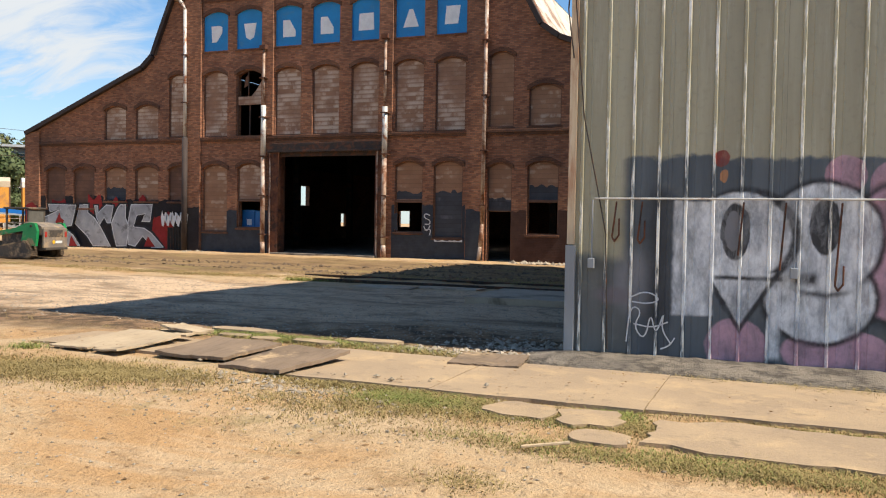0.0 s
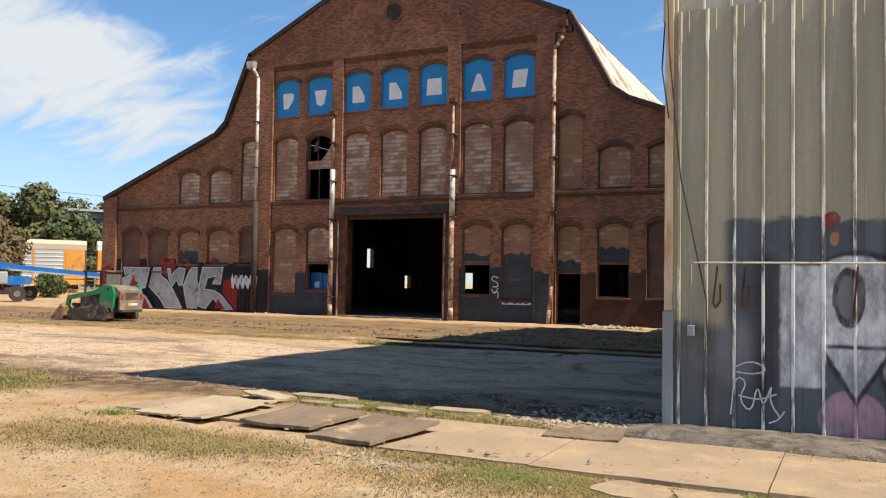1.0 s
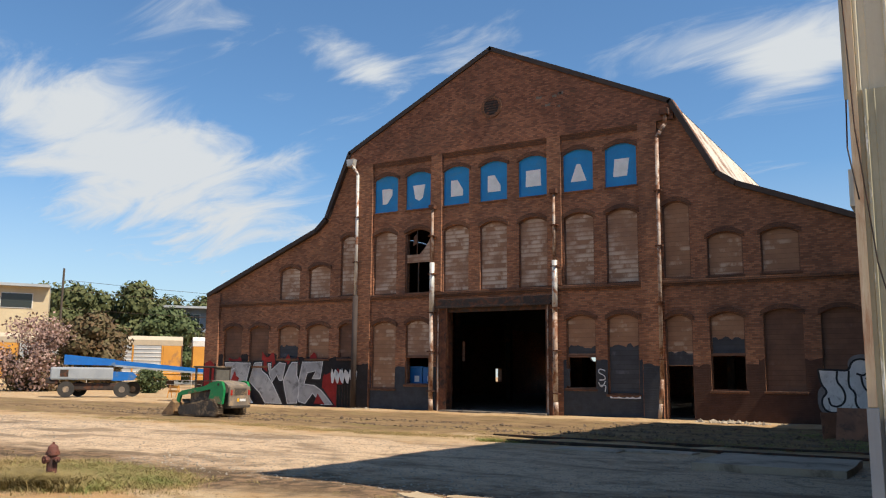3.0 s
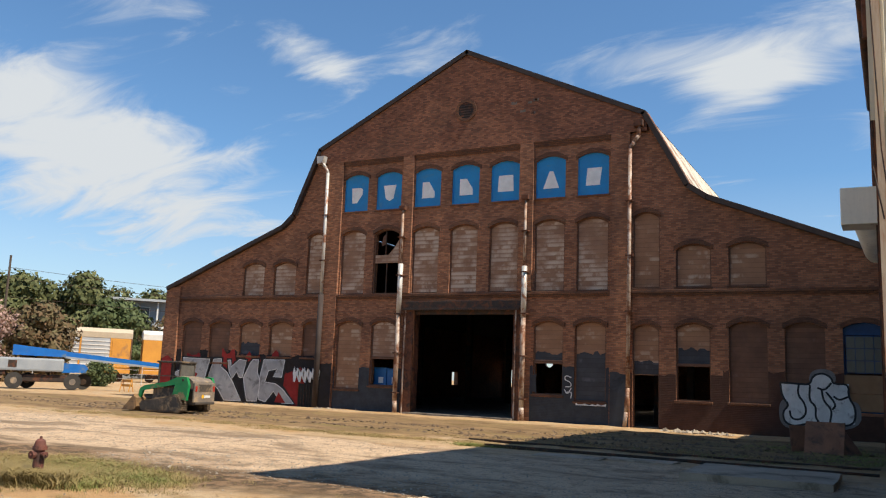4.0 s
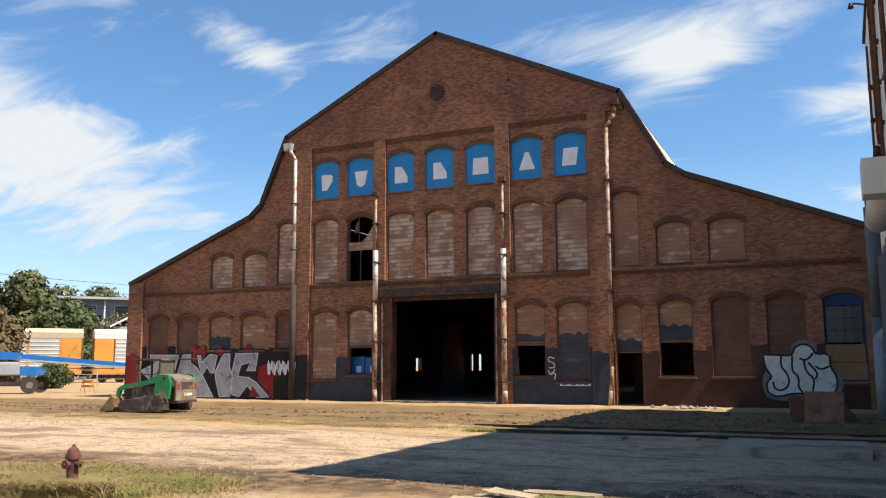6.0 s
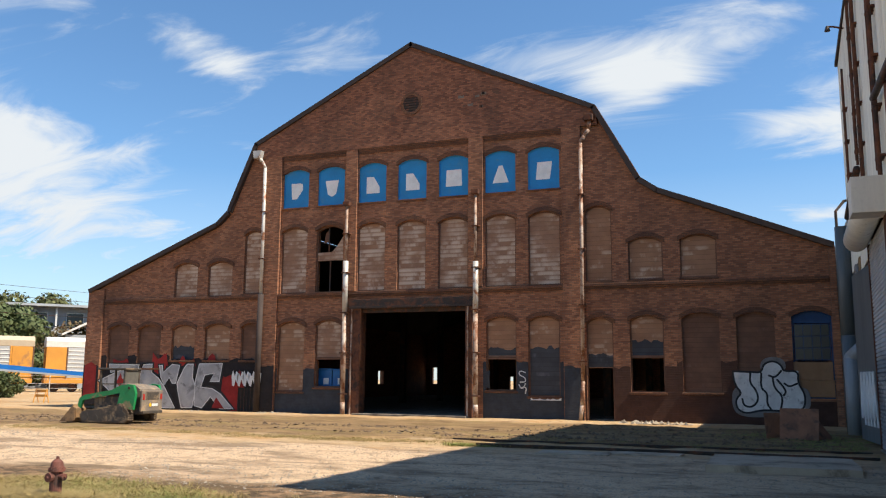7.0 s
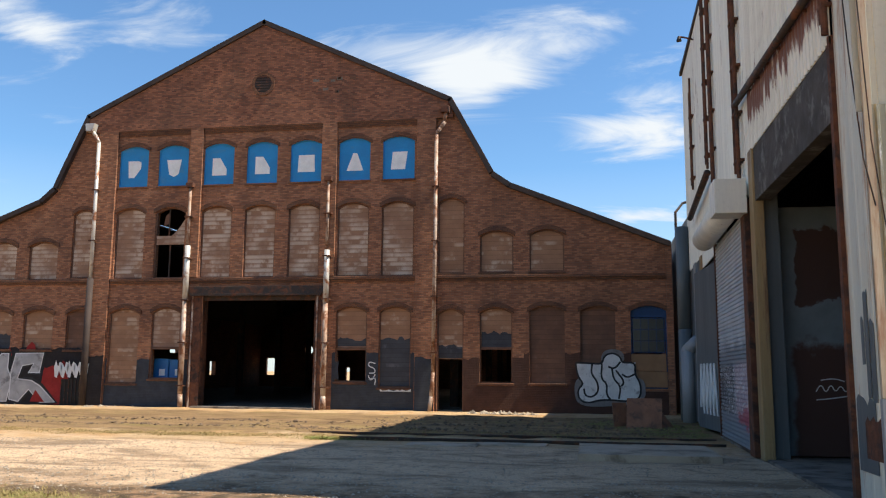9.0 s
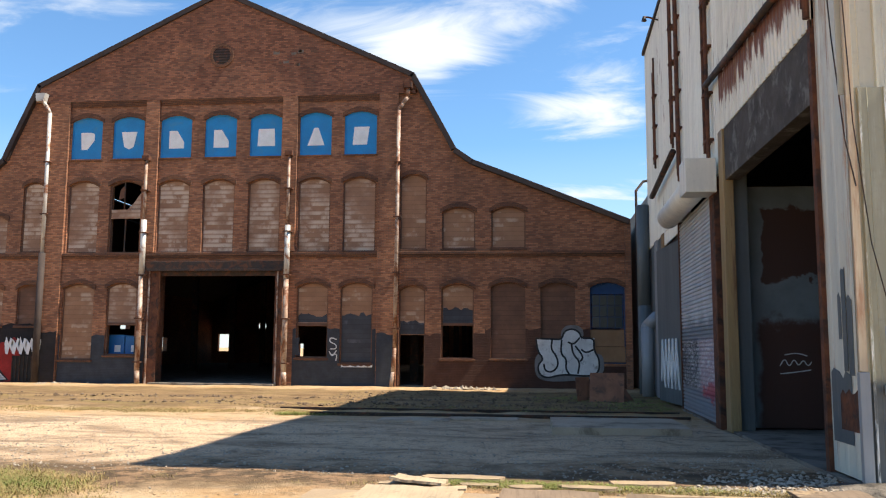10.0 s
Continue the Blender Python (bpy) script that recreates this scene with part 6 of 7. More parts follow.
edge = [(15.9 + k * 0.42, -27.68 - max(0, k - 3) * 0.105 + 0.05 * math.sin(k), 0.22, 0.07, 420, 0.06) for k in range(13)]
grass("dry_grass", "dry yellowed grass in patches on the dirt", [(13.4, -28.35, 0.75, 0.32, 5200, 0.07), (14.3, -28.1, 0.5, 0.2, 2600, 0.06), (12.0, -28.9, 0.7, 0.4, 1500, 0.05), (17.6, -28.25, 0.7, 0.2, 2600, 0.055), (16.6, -28.6, 0.9, 0.3, 900, 0.04),
      (14.6, -25.3, 1.5, 0.10, 1600, 0.07), (16.6, -25.45, 0.9, 0.06, 700, 0.05), (18.62, -30.05, 0.12, 0.07, 260, 0.05), (18.9, -29.0, 0.6, 0.1, 900, 0.05), (20.6, -29.05, 0.9, 0.10, 2600, 0.06), (22.5, -29.1, 1.0, 0.1, 1500, 0.06),
      (6.3, -27.0, 1.0, 0.40, 5000, 0.15), (7.0, -27.25, 0.45, 0.16, 2600, 0.34), (6.1, -26.9, 0.5, 0.2, 1500, 0.28), (6.7, -25.9, 0.9, 0.42, 5200, 0.14), (5.2, -25.3, 0.8, 0.35, 2400, 0.14), (7.9, -26.5, 0.6, 0.25, 2200, 0.07), (20.9, -27.65, 1.2, 0.05, 900, 0.06), (19.9, -25.8, 0.4, 0.05, 350, 0.08), (21.0, -25.8, 0.6, 0.06, 500, 0.09), (3.0, -26.5, 1.6, 0.6, 3000, 0.10),
      (4.0, -14.6, 2.6, 0.35, 2600, 0.10), (-5.0, -14.3, 3.5, 0.4, 2200, 0.10), (8.6, -14.7, 1.2, 0.2, 700, 0.12), (11.0, -12.5, 3.0, 0.6, 900, 0.12), *edge], DRY, 11)
grass("weeds", "low green weeds in cracks and at edges", [(17.45, -27.95, 0.28, 0.12, 1500, 0.06), (17.1, -27.9, 0.15, 0.1, 500, 0.06), (18.6, -28.1, 0.35, 0.12, 700, 0.05), (19.1, -27.85, 0.10, 0.12, 500, 0.05), (21.2, -27.85, 0.4, 0.06, 900, 0.06), (20.2, -29.0, 0.9, 0.1, 1200, 0.05),
      (14.2, -25.2, 0.7, 0.08, 1300, 0.09), (13.4, -25.1, 0.4, 0.08, 500, 0.08), (15.6, -25.25, 0.6, 0.07, 500, 0.06), (7.9, -27.1, 0.35, 0.16, 900, 0.12), (7.3, -26.1, 0.7, 0.35, 2600, 0.13), (6.2, -25.5, 0.6, 0.3, 1500, 0.13), (6.6, -27.4, 0.4, 0.15, 900, 0.12), (11.9, -27.3, 0.1, 0.1, 120, 0.12),
      (8.3, -15.3, 0.25, 0.08, 300, 0.14), (16.0, -7.6, 1.0, 0.9, 1200, 0.12), (17.0, -10.6, 0.5, 1.2, 900, 0.12), (14.0, -13.0, 1.6, 0.5, 500, 0.08)], GREEN, 12)

# ---- hydrant ----
HYD = mat("hydrant_paint", (0.17, 0.060, 0.042), (0.11, 0.042, 0.032), 6, 0.75, 0, 50, 0.4, (0.05, 0.028, 0.022), 0.4, 5)
hyd = thing("fire_hydrant", (6.95, -26.9, 0.0), "old rusty red cast iron fire hydrant in grass", "hydrant")
hx, hy = 6.95, -26.9
HM = Matrix.Translation((hx, hy, 0.05)) @ Matrix.Scale(0.74, 4) @ Matrix.Translation((-hx, -hy, 0))
bm = bmesh.new()
for z0, z1, r0, r1 in ((0.0, 0.05, 0.15, 0.15), (0.05, 0.10, 0.12, 0.11), (0.10, 0.46, 0.105, 0.10), (0.46, 0.50, 0.14, 0.14), (0.50, 0.54, 0.125, 0.12)):
    rod(bm, (hx, hy, z0), (hx, hy, z1 + 0.002), r0, r1, 18)
body = part("barrel", move(bm, HM), HYD, hyd, smooth=False)
bm = rod(bmesh.new(), (hx, hy, 0.54), (hx, hy, 0.63), 0.115, 0.095, 18)
rod(bm, (hx, hy, 0.63), (hx, hy, 0.67), 0.095, 0.05, 14)
bonnet = part("bonnet", move(bm, HM), HYD, hyd)
part("operating_nut", move(rod(bmesh.new(), (hx, hy, 0.655), (hx, hy, 0.72), 0.032, 0.026, 5), HM), HYD, bonnet)
for dx, dy, r_ in ((1, 0, 0.055), (-1, 0, 0.055), (0, -1, 0.07)):
    bm = rod(bmesh.new(), (hx + dx * 0.09, hy + dy * 0.09, 0.37), (hx + dx * 0.15, hy + dy * 0.15, 0.37), r_, n=12)
    rod(bm, (hx + dx * 0.15, hy + dy * 0.15, 0.37), (hx + dx * 0.19, hy + dy * 0.19, 0.37), r_ * 1.15, n=8)
    cap = part("nozzle_cap", move(bm, HM), HYD, hyd)
    part("cap_nut", move(rod(bmesh.new(), (hx + dx * 0.19, hy + dy * 0.19, 0.37), (hx + dx * 0.22, hy + dy * 0.22, 0.37), 0.022, n=5), HM), HYD, cap)
for k in range(8):
    t = k * math.tau / 8
    part("flange_bolt", move(rod(bmesh.new(), (hx + 0.127 * math.cos(t), hy + 0.127 * math.sin(t), 0.495), (hx + 0.127 * math.cos(t), hy + 0.127 * math.sin(t), 0.525), 0.013, n=6), HM), HYD, body)

# ---- compact track loader ----
L_GREEN = mat("loader_green", (0.010, 0.22, 0.070), (0.016, 0.17, 0.055), 2.5, 0.45, 0, 40, 0.08, (0.22, 0.16, 0.09), 0.25, 2.2)
L_DARK = mat("loader_dark", (0.045, 0.04, 0.036), (0.075, 0.06, 0.048), 3, 0.7, 0, 30, 0.2, (0.20, 0.14, 0.085), 0.35, 2.5)
L_RUBBER = mat("dusty_rubber", (0.075, 0.055, 0.04), (0.15, 0.105, 0.068), 3, 0.9, 0, 30, 0.4, (0.27, 0.19, 0.11), 0.4, 3)
L_GREY = mat("loader_tailgate", (0.15, 0.125, 0.105), (0.22, 0.175, 0.135), 3, 0.75, 0, 30, 0.2, (0.30, 0.22, 0.14), 0.35, 3)
BUCKET = mat("worn_bucket_steel", (0.33, 0.20, 0.10), (0.24, 0.15, 0.08), 3, 0.6, 0.3, 30, 0.2, (0.13, 0.085, 0.055), 0.4, 3)
TAIL = mat("tail_lens", (0.35, 0.03, 0.02), (0.28, 0.025, 0.02), 3, 0.3)
YELLOW = mat("yellow_mark", (0.75, 0.42, 0.03), (0.68, 0.36, 0.02), 3, 0.5)


def build_loader(m):
    """Heading along -x in its own space, standing on z = 0."""
    eye_ = m.translation
    ld = thing("track_loader", eye_, "green compact track loader on dusty rubber tracks", "loader")
    put = lambda name, bm, material, parent=ld, label="", smooth=False: part(name, move(bm, m), material, parent, label, smooth)
    for s in (-1, 1):
        y0 = s * 0.74
        pr = [(-1.18, 0.10), (-1.05, 0.0), (0.70, 0.0), (0.86, 0.12), (0.84, 0.40), (0.64, 0.68), (0.46, 0.70), (-1.10, 0.42), (-1.24, 0.28)]
        tr = put("track", prism(pr, 0.40, "y", y0 - 0.20), L_RUBBER, ld, "dusty rubber track")
        inner = [(p * 0.84 - 0.03, 0.06 + q * 0.80) for p, q in pr]
        put("track_frame", prism(inner, 0.41, "y", y0 - 0.205), L_DARK, tr)
        for x_, z_, r_ in ((-1.02, 0.22, 0.17), (-0.55, 0.17, 0.11), (-0.15, 0.17, 0.11), (0.25, 0.17, 0.11), (0.62, 0.24, 0.17), (0.50, 0.50, 0.14)):
            put("track_wheel", rod(bmesh.new(), (x_, y0 - 0.215, z_), (x_, y0 + 0.215, z_), r_, n=14), L_DARK, tr)
        n_lug = 30
        for k in range(n_lug):
            u = k / n_lug * len(pr)
            i = int(u)
            a, b = pr[i], pr[(i + 1) % len(pr)]
            p = (a[0] + (b[0] - a[0]) * (u - i), a[1] + (b[1] - a[1]) * (u - i))
            put("tread_lug", boxed(p[0] - 0.03, p[0] + 0.03, y0 - 0.19, y0 + 0.19, max(p[1] - 0.02, 0.0), p[1] + 0.022), L_RUBBER, tr)
        y1 = s * 0.62
        arm = put("lift_arm", prism([(0.95, 1.30), (0.72, 1.42), (0.30, 1.40), (-0.1, 1.22), (-1.30, 1.02), (-1.52, 0.90), (-1.62, 0.50), (-1.48, 0.46), (-1.36, 0.82), (-0.1, 1.04), (0.35, 1.12), (0.70, 1.02)], 0.11, "y", y1 - 0.055), L_GREEN, ld, "green lift arm")
        put("hydraulic_ram", rod(bmesh.new(), (0.60, y1 - s * 0.1, 0.95), (-0.35, y1 - s * 0.1, 1.02), 0.04, n=8), DARK_STEEL, arm)
        put("upright", prism([(0.30, 0.55), (1.02, 0.50), (1.10, 1.10), (0.98, 1.42), (0.70, 1.45), (0.42, 1.10)], 0.14, "y", s * 0.80 - 0.07), L_GREEN, ld, "green rear upright")
        put("pivot_pin", rod(bmesh.new(), (0.82, s * 0.90, 1.30), (0.82, s * 0.84, 1.30), 0.05, n=10), DARK_STEEL, arm)
        for x_ in (-0.78, 0.28):
            put("cab_post", boxed(x_ - 0.035, x_ + 0.035, s * 0.44 - 0.03, s * 0.44 + 0.03, 0.95, 2.0), L_DARK, ld, "black cab post")
        put("cab_guard", boxed(-0.75, 0.25, s * 0.45 - 0.012, s * 0.45 + 0.012, 1.42, 1.46), L_DARK, ld)
    put("body", boxed(-0.95, 1.08, -0.54, 0.54, 0.30, 0.98, bevel=0.04), L_DARK, ld, "dark dusty chassis")
    hood = put("engine_hood", prism([(0.30, 0.95), (1.16, 0.95), (1.14, 1.26), (0.95, 1.38), (0.30, 1.46)], 1.30, "y", -0.65), L_GREY, ld, "dust-grey engine hood")
    tail = put("tailgate", boxed(1.16, 1.26, -0.66, 0.66, 0.42, 1.22, bevel=0.03), L_GREY, ld, "dust-grey rear door")
    for s in (-1, 1):
        put("tail_light", boxed(1.255, 1.275, s * 0.56 - 0.06, s * 0.56 + 0.06, 0.86, 1.08, bevel=0.008), TAIL, tail, "red tail light")
    put("grille", boxed(1.255, 1.268, -0.40, 0.40, 0.86, 1.14), L_DARK, tail)
    put("round_mark", rod(bmesh.new(), (1.255, -0.12, 0.66), (1.268, -0.12, 0.66), 0.075, n=14), YELLOW, tail, "yellow round mark")
    put("name_plate", boxed(1.255, 1.266, -0.02, 0.36, 0.61, 0.71), SPRAY_WHITE, tail, "pale plate bar")
    put("bumper", boxed(1.14, 1.32, -0.62, 0.62, 0.34, 0.44, bevel=0.02), L_DARK, tail)
    put("cab_roof", boxed(-0.92, 0.36, -0.50, 0.50, 1.98, 2.06, bevel=0.03), L_DARK, ld, "black cab roof")
    put("rear_screen", boxed(0.27, 0.29, -0.42, 0.42, 1.46, 1.97), mat("wire_screen", (0.085, 0.08, 0.07), (0.12, 0.11, 0.095), 5, 0.7), ld, "grey mesh rear screen")
    seat = put("seat", boxed(-0.35, 0.12, -0.25, 0.25, 0.98, 1.14, bevel=0.05), L_DARK, ld)
    put("seat_back", boxed(0.06, 0.18, -0.24, 0.24, 1.10, 1.68, bevel=0.05), L_DARK, seat)
    bucket = put("bucket", prism([(-1.62, 0.62), (-1.58, 0.66), (-1.50, 0.42), (-1.56, 0.10), (-2.16, 0.03), (-2.16, 0.0), (-1.54, 0.02), (-1.44, 0.16), (-1.44, 0.50)], 1.84, "y", -0.92), BUCKET, ld, "worn tan steel bucket")
    for s in (-1, 1):
        put("bucket_side", prism([(-1.60, 0.62), (-1.48, 0.5), (-1.48, 0.06), (-2.14, 0.02)], 0.03, "y", s * 0.925 - 0.015), BUCKET, bucket)
    return ld


build_loader(pose(-6.1, -11.3, 0.04, 0, 0, 6) @ Matrix.Scale(0.92, 4))

# ---- blue boom lift behind the hall corner ----
LIFT_BLUE = mat("lift_blue", (0.012, 0.14, 0.46), (0.012, 0.11, 0.38), 1.5, 0.4, 0, 20, 0.08, (0.10, 0.16, 0.26), 0.2, 1)
LIFT_GREY = mat("lift_grey", (0.32, 0.34, 0.36), (0.25, 0.275, 0.30), 1.5, 0.5, 0, 20, 0.08)


def build_lift(m):
    """Boom along +x in its own space."""
    lf = thing("boom_lift", m.translation, "blue and grey boom lift with a long lowered boom", "lift")
    put = lambda name, bm, material, parent=lf, label="", smooth=False: part(name, move(bm, m), material, parent, label, smooth)
    put("chassis", boxed(-2.6, 2.5, -0.8, 0.8, 0.55, 1.1, bevel=0.06), DARK_STEEL, lf, "black chassis")
    for x_ in (-2.0, 2.1):
        for s in (-1, 1):
            wv = put("wheel", rod(bmesh.new(), (x_ + (0.9 if s > 0 else 0), s * 1.2 - 0.22, 0.62), (x_ + (0.9 if s > 0 else 0), s * 1.2 + 0.22, 0.62), 0.62, n=22), mat("tyre", (0.03, 0.028, 0.026), (0.05, 0.045, 0.04), 3, 0.85), lf, "black treaded tyre")
            put("rim", rod(bmesh.new(), (x_ + (0.9 if s > 0 else 0), s * 1.2 - 0.235, 0.62), (x_ + (0.9 if s > 0 else 0), s * 1.2 + 0.235, 0.62), 0.24, n=16), L_GREY, wv)
    turret = put("turntable", boxed(-3.2, 1.4, -1.15, 1.15, 1.35, 2.35, bevel=0.14), LIFT_GREY, lf, "pale grey engine housing")
    put("service_hatch", boxed(-2.5, -1.9, -1.17, -1.14, 1.6, 2.15), DARK_STEEL, turret)
    put("counterweight", boxed(-3.5, -2.6, -1.0, 1.0, 1.0, 1.5, bevel=0.08), DARK_STEEL, lf)
    put("blue_cowl", prism([(1.3, 1.3), (3.0, 1.35), (3.2, 1.7), (2.9, 2.0), (1.3, 2.05)], 1.5, "y", -0.75), LIFT_BLUE, lf, "blue nose cowl")
    put("boom_base", prism([(-2.3, 2.55), (-2.3, 3.35), (1.5, 3.02), (1.5, 2.52)], 0.8, "y", -0.4), LIFT_BLUE, lf, "blue boom housing")
    boom = put("boom_tube", prism([(1.3, 2.55), (1.3, 2.98), (9.6, 2.25), (9.6, 1.9)], 0.5, "y", -0.25), LIFT_BLUE, lf, "long blue boom tube")
    put("boom_stripe", prism([(1.4, 2.45), (1.4, 2.60), (9.4, 1.97), (9.4, 1.84)], 0.52, "y", -0.26), LIFT_GREY, boom)
    put("boom_joint", boxed(9.3, 9.9, -0.35, 0.35, 1.65, 2.4, bevel=0.05), LIFT_BLUE, boom)
    put("boom_tip", prism([(9.8, 1.85), (9.8, 2.25), (16.0, 1.75), (16.0, 1.45)], 0.4, "y", -0.2), LIFT_BLUE, boom)
    basket = put("basket", boxed(16.0, 17.2, -1.0, 1.0, 0.6, 0.7), DARK_STEEL, lf)
    for x_ in (16.0, 17.15):
        for y_ in (-0.98, 0.98):
            put("basket_post", rod(bmesh.new(), (x_, y_, 0.7), (x_, y_, 1.75), 0.03, n=6), LIFT_GREY, basket)


build_lift(pose(-31.4, 1.5, 0.0, 0, 0, 54.0) @ Matrix.Scale(0.84, 4))

# ---- railcars, fence ----
CAR_ORANGE = mat("railcar_orange", (0.62, 0.29, 0.045), (0.52, 0.23, 0.04), 0.6, 0.65, 0, 10, 0.1, (0.30, 0.15, 0.06), 0.25, 0.5)
CAR_STEEL = mat("railcar_steel", (0.46, 0.47, 0.47), (0.38, 0.39, 0.40), 0.5, 0.5, 0.2, 10, 0.1)
CAR_WHITE = mat("railcar_white", (0.72, 0.70, 0.66), (0.60, 0.57, 0.52), 0.5, 0.6, 0, 10, 0.1, (0.40, 0.33, 0.26), 0.2, 0.4)


def build_railcar(m, length, top, label):
    rc = thing("railcar", m.translation, label, "railcar", "railcars behind the fence")
    put = lambda name, bm, material, parent=rc, lab="": part(name, move(bm, m), material, parent, lab)
    put("frame", boxed(0, length, -1.4, 1.4, 0.9, 1.5, bevel=0.05), CAR_ORANGE, rc, "orange frame sill")
    put("roof", prism([(-1.45, 4.7), (-1.5, 5.3), (-0.8, 5.75), (0.8, 5.75), (1.5, 5.3), (1.45, 4.7)], length, "x", 0), top, rc)
    x_ = 0.05
    k = 0
    while x_ < length - 1.0:
        w_ = 2.1 if k % 3 == 0 else 3.1
        w_ = min(w_, length - x_)
        if k % 3 == 0:
            put("end_door", boxed(x_, x_ + w_ - 0.12, -1.46, 1.46, 1.52, 4.68, bevel=0.03), CAR_ORANGE, rc, "orange door panel")
            put("door_post", boxed(x_ + w_ - 0.11, x_ + w_, -1.52, 1.52, 1.5, 4.7), BOARD_DARK, rc)
        else:
            put("side_panel", boxed(x_, x_ + w_ - 0.2, -1.42, 1.42, 1.52, 4.68), CAR_STEEL, rc, "galvanised side panel")
            for j in range(7):
                put("panel_rib", boxed(x_, x_ + w_ - 0.2, -1.47, -1.42, 1.75 + j * 0.42, 1.85 + j * 0.42), CAR_WHITE, rc)
            put("post", boxed(x_ + w_ - 0.2, x_ + w_ - 0.02, -1.5, 1.5, 1.5, 4.7), CAR_ORANGE, rc)
        x_ += w_
        k += 1
    for bx in (2.0, length - 2.0):
        bogie = put("bogie", boxed(bx - 1.3, bx + 1.3, -1.1, 1.1, 0.45, 0.9), DARK_STEEL, rc)
        for wx in (bx - 0.9, bx + 0.9):
            put("wheel", rod(bmesh.new(), (wx, -0.8, 0.45), (wx, 0.8, 0.45), 0.45, n=16), DARK_STEEL, bogie)


tan_roof = mat("railcar_tan", (0.52, 0.43, 0.31), (0.44, 0.36, 0.26), 0.5, 0.7, 0, 10, 0.1)
axis_c, axis_s = math.cos(radians(51.5)), math.sin(radians(51.5))
car_at = lambda s: (-60.5 + s * axis_c, 27.0 + s * axis_s)
build_railcar(pose(*car_at(-21.5), 0, 0, 0, 51.5), 27.0, tan_roof, "orange and grey autorack railcar with a tan roof")
build_railcar(pose(*car_at(6.6), 0, 0, 0, 51.5), 27.0, CAR_WHITE, "orange and grey autorack railcar with a white roof")
build_railcar(pose(*car_at(-50.0), 0, 0, 0, 51.5), 27.0, tan_roof, "orange and grey autorack railcar with a tan roof")
fence = thing("wire_fence", (-45, 18, 0), "low chain-link fence with thin steel posts", "fence")
f_at = lambda s: (-46.0 + s * axis_c, 15.0 + s * axis_s)
for k in range(22):
    px, py = f_at(-33 + k * 3.0)
    part("post", rod(bmesh.new(), (px, py, 0), (px, py, 1.75), 0.04, n=6), PIPE_WHITE, fence)
for z in (0.2, 0.6, 1.0, 1.4, 1.7):
    part("wire", rod(bmesh.new(), (*f_at(-33), z), (*f_at(30), z), 0.012, n=4), PIPE_WHITE, fence)
barrier = thing("road_barrier", (-27.0, 4.6, 0), "small orange work barrier on the dirt", "barrier")
bx, by = -27.0, 4.6
for k in range(2):
    part("rail_board", boxed(bx - 0.5, bx + 0.5, by - 0.02, by + 0.02, 0.35 + 0.3 * k, 0.5 + 0.3 * k), CAR_ORANGE, barrier)
for dx in (-0.42, 0.42):
    part("leg", rod(bmesh.new(), (bx + dx, by - 0.2, 0), (bx + dx, by, 0.85), 0.03, n=6), CAR_ORANGE, barrier)
    part("leg", rod(bmesh.new(), (bx + dx, by + 0.2, 0), (bx + dx, by, 0.85), 0.03, n=6), CAR_ORANGE, barrier)

# ---- trees and far buildings ----
BARK = mat("bark", (0.10, 0.075, 0.055), (0.06, 0.045, 0.035), 4, 0.9, 0, 20, 0.5)
LEAF_OAK = leaf_mat("oak_leaves", (0.058, 0.072, 0.025), (0.135, 0.135, 0.05))
LEAF_PINE = leaf_mat("pine_needles", (0.052, 0.075, 0.026), (0.105, 0.125, 0.048))
LEAF_RED = leaf_mat("rusty_leaves", (0.145, 0.085, 0.042), (0.095, 0.088, 0.038))
LEAF_PINK = leaf_mat("mauve_twigs", (0.36, 0.23, 0.20), (0.25, 0.17, 0.13))


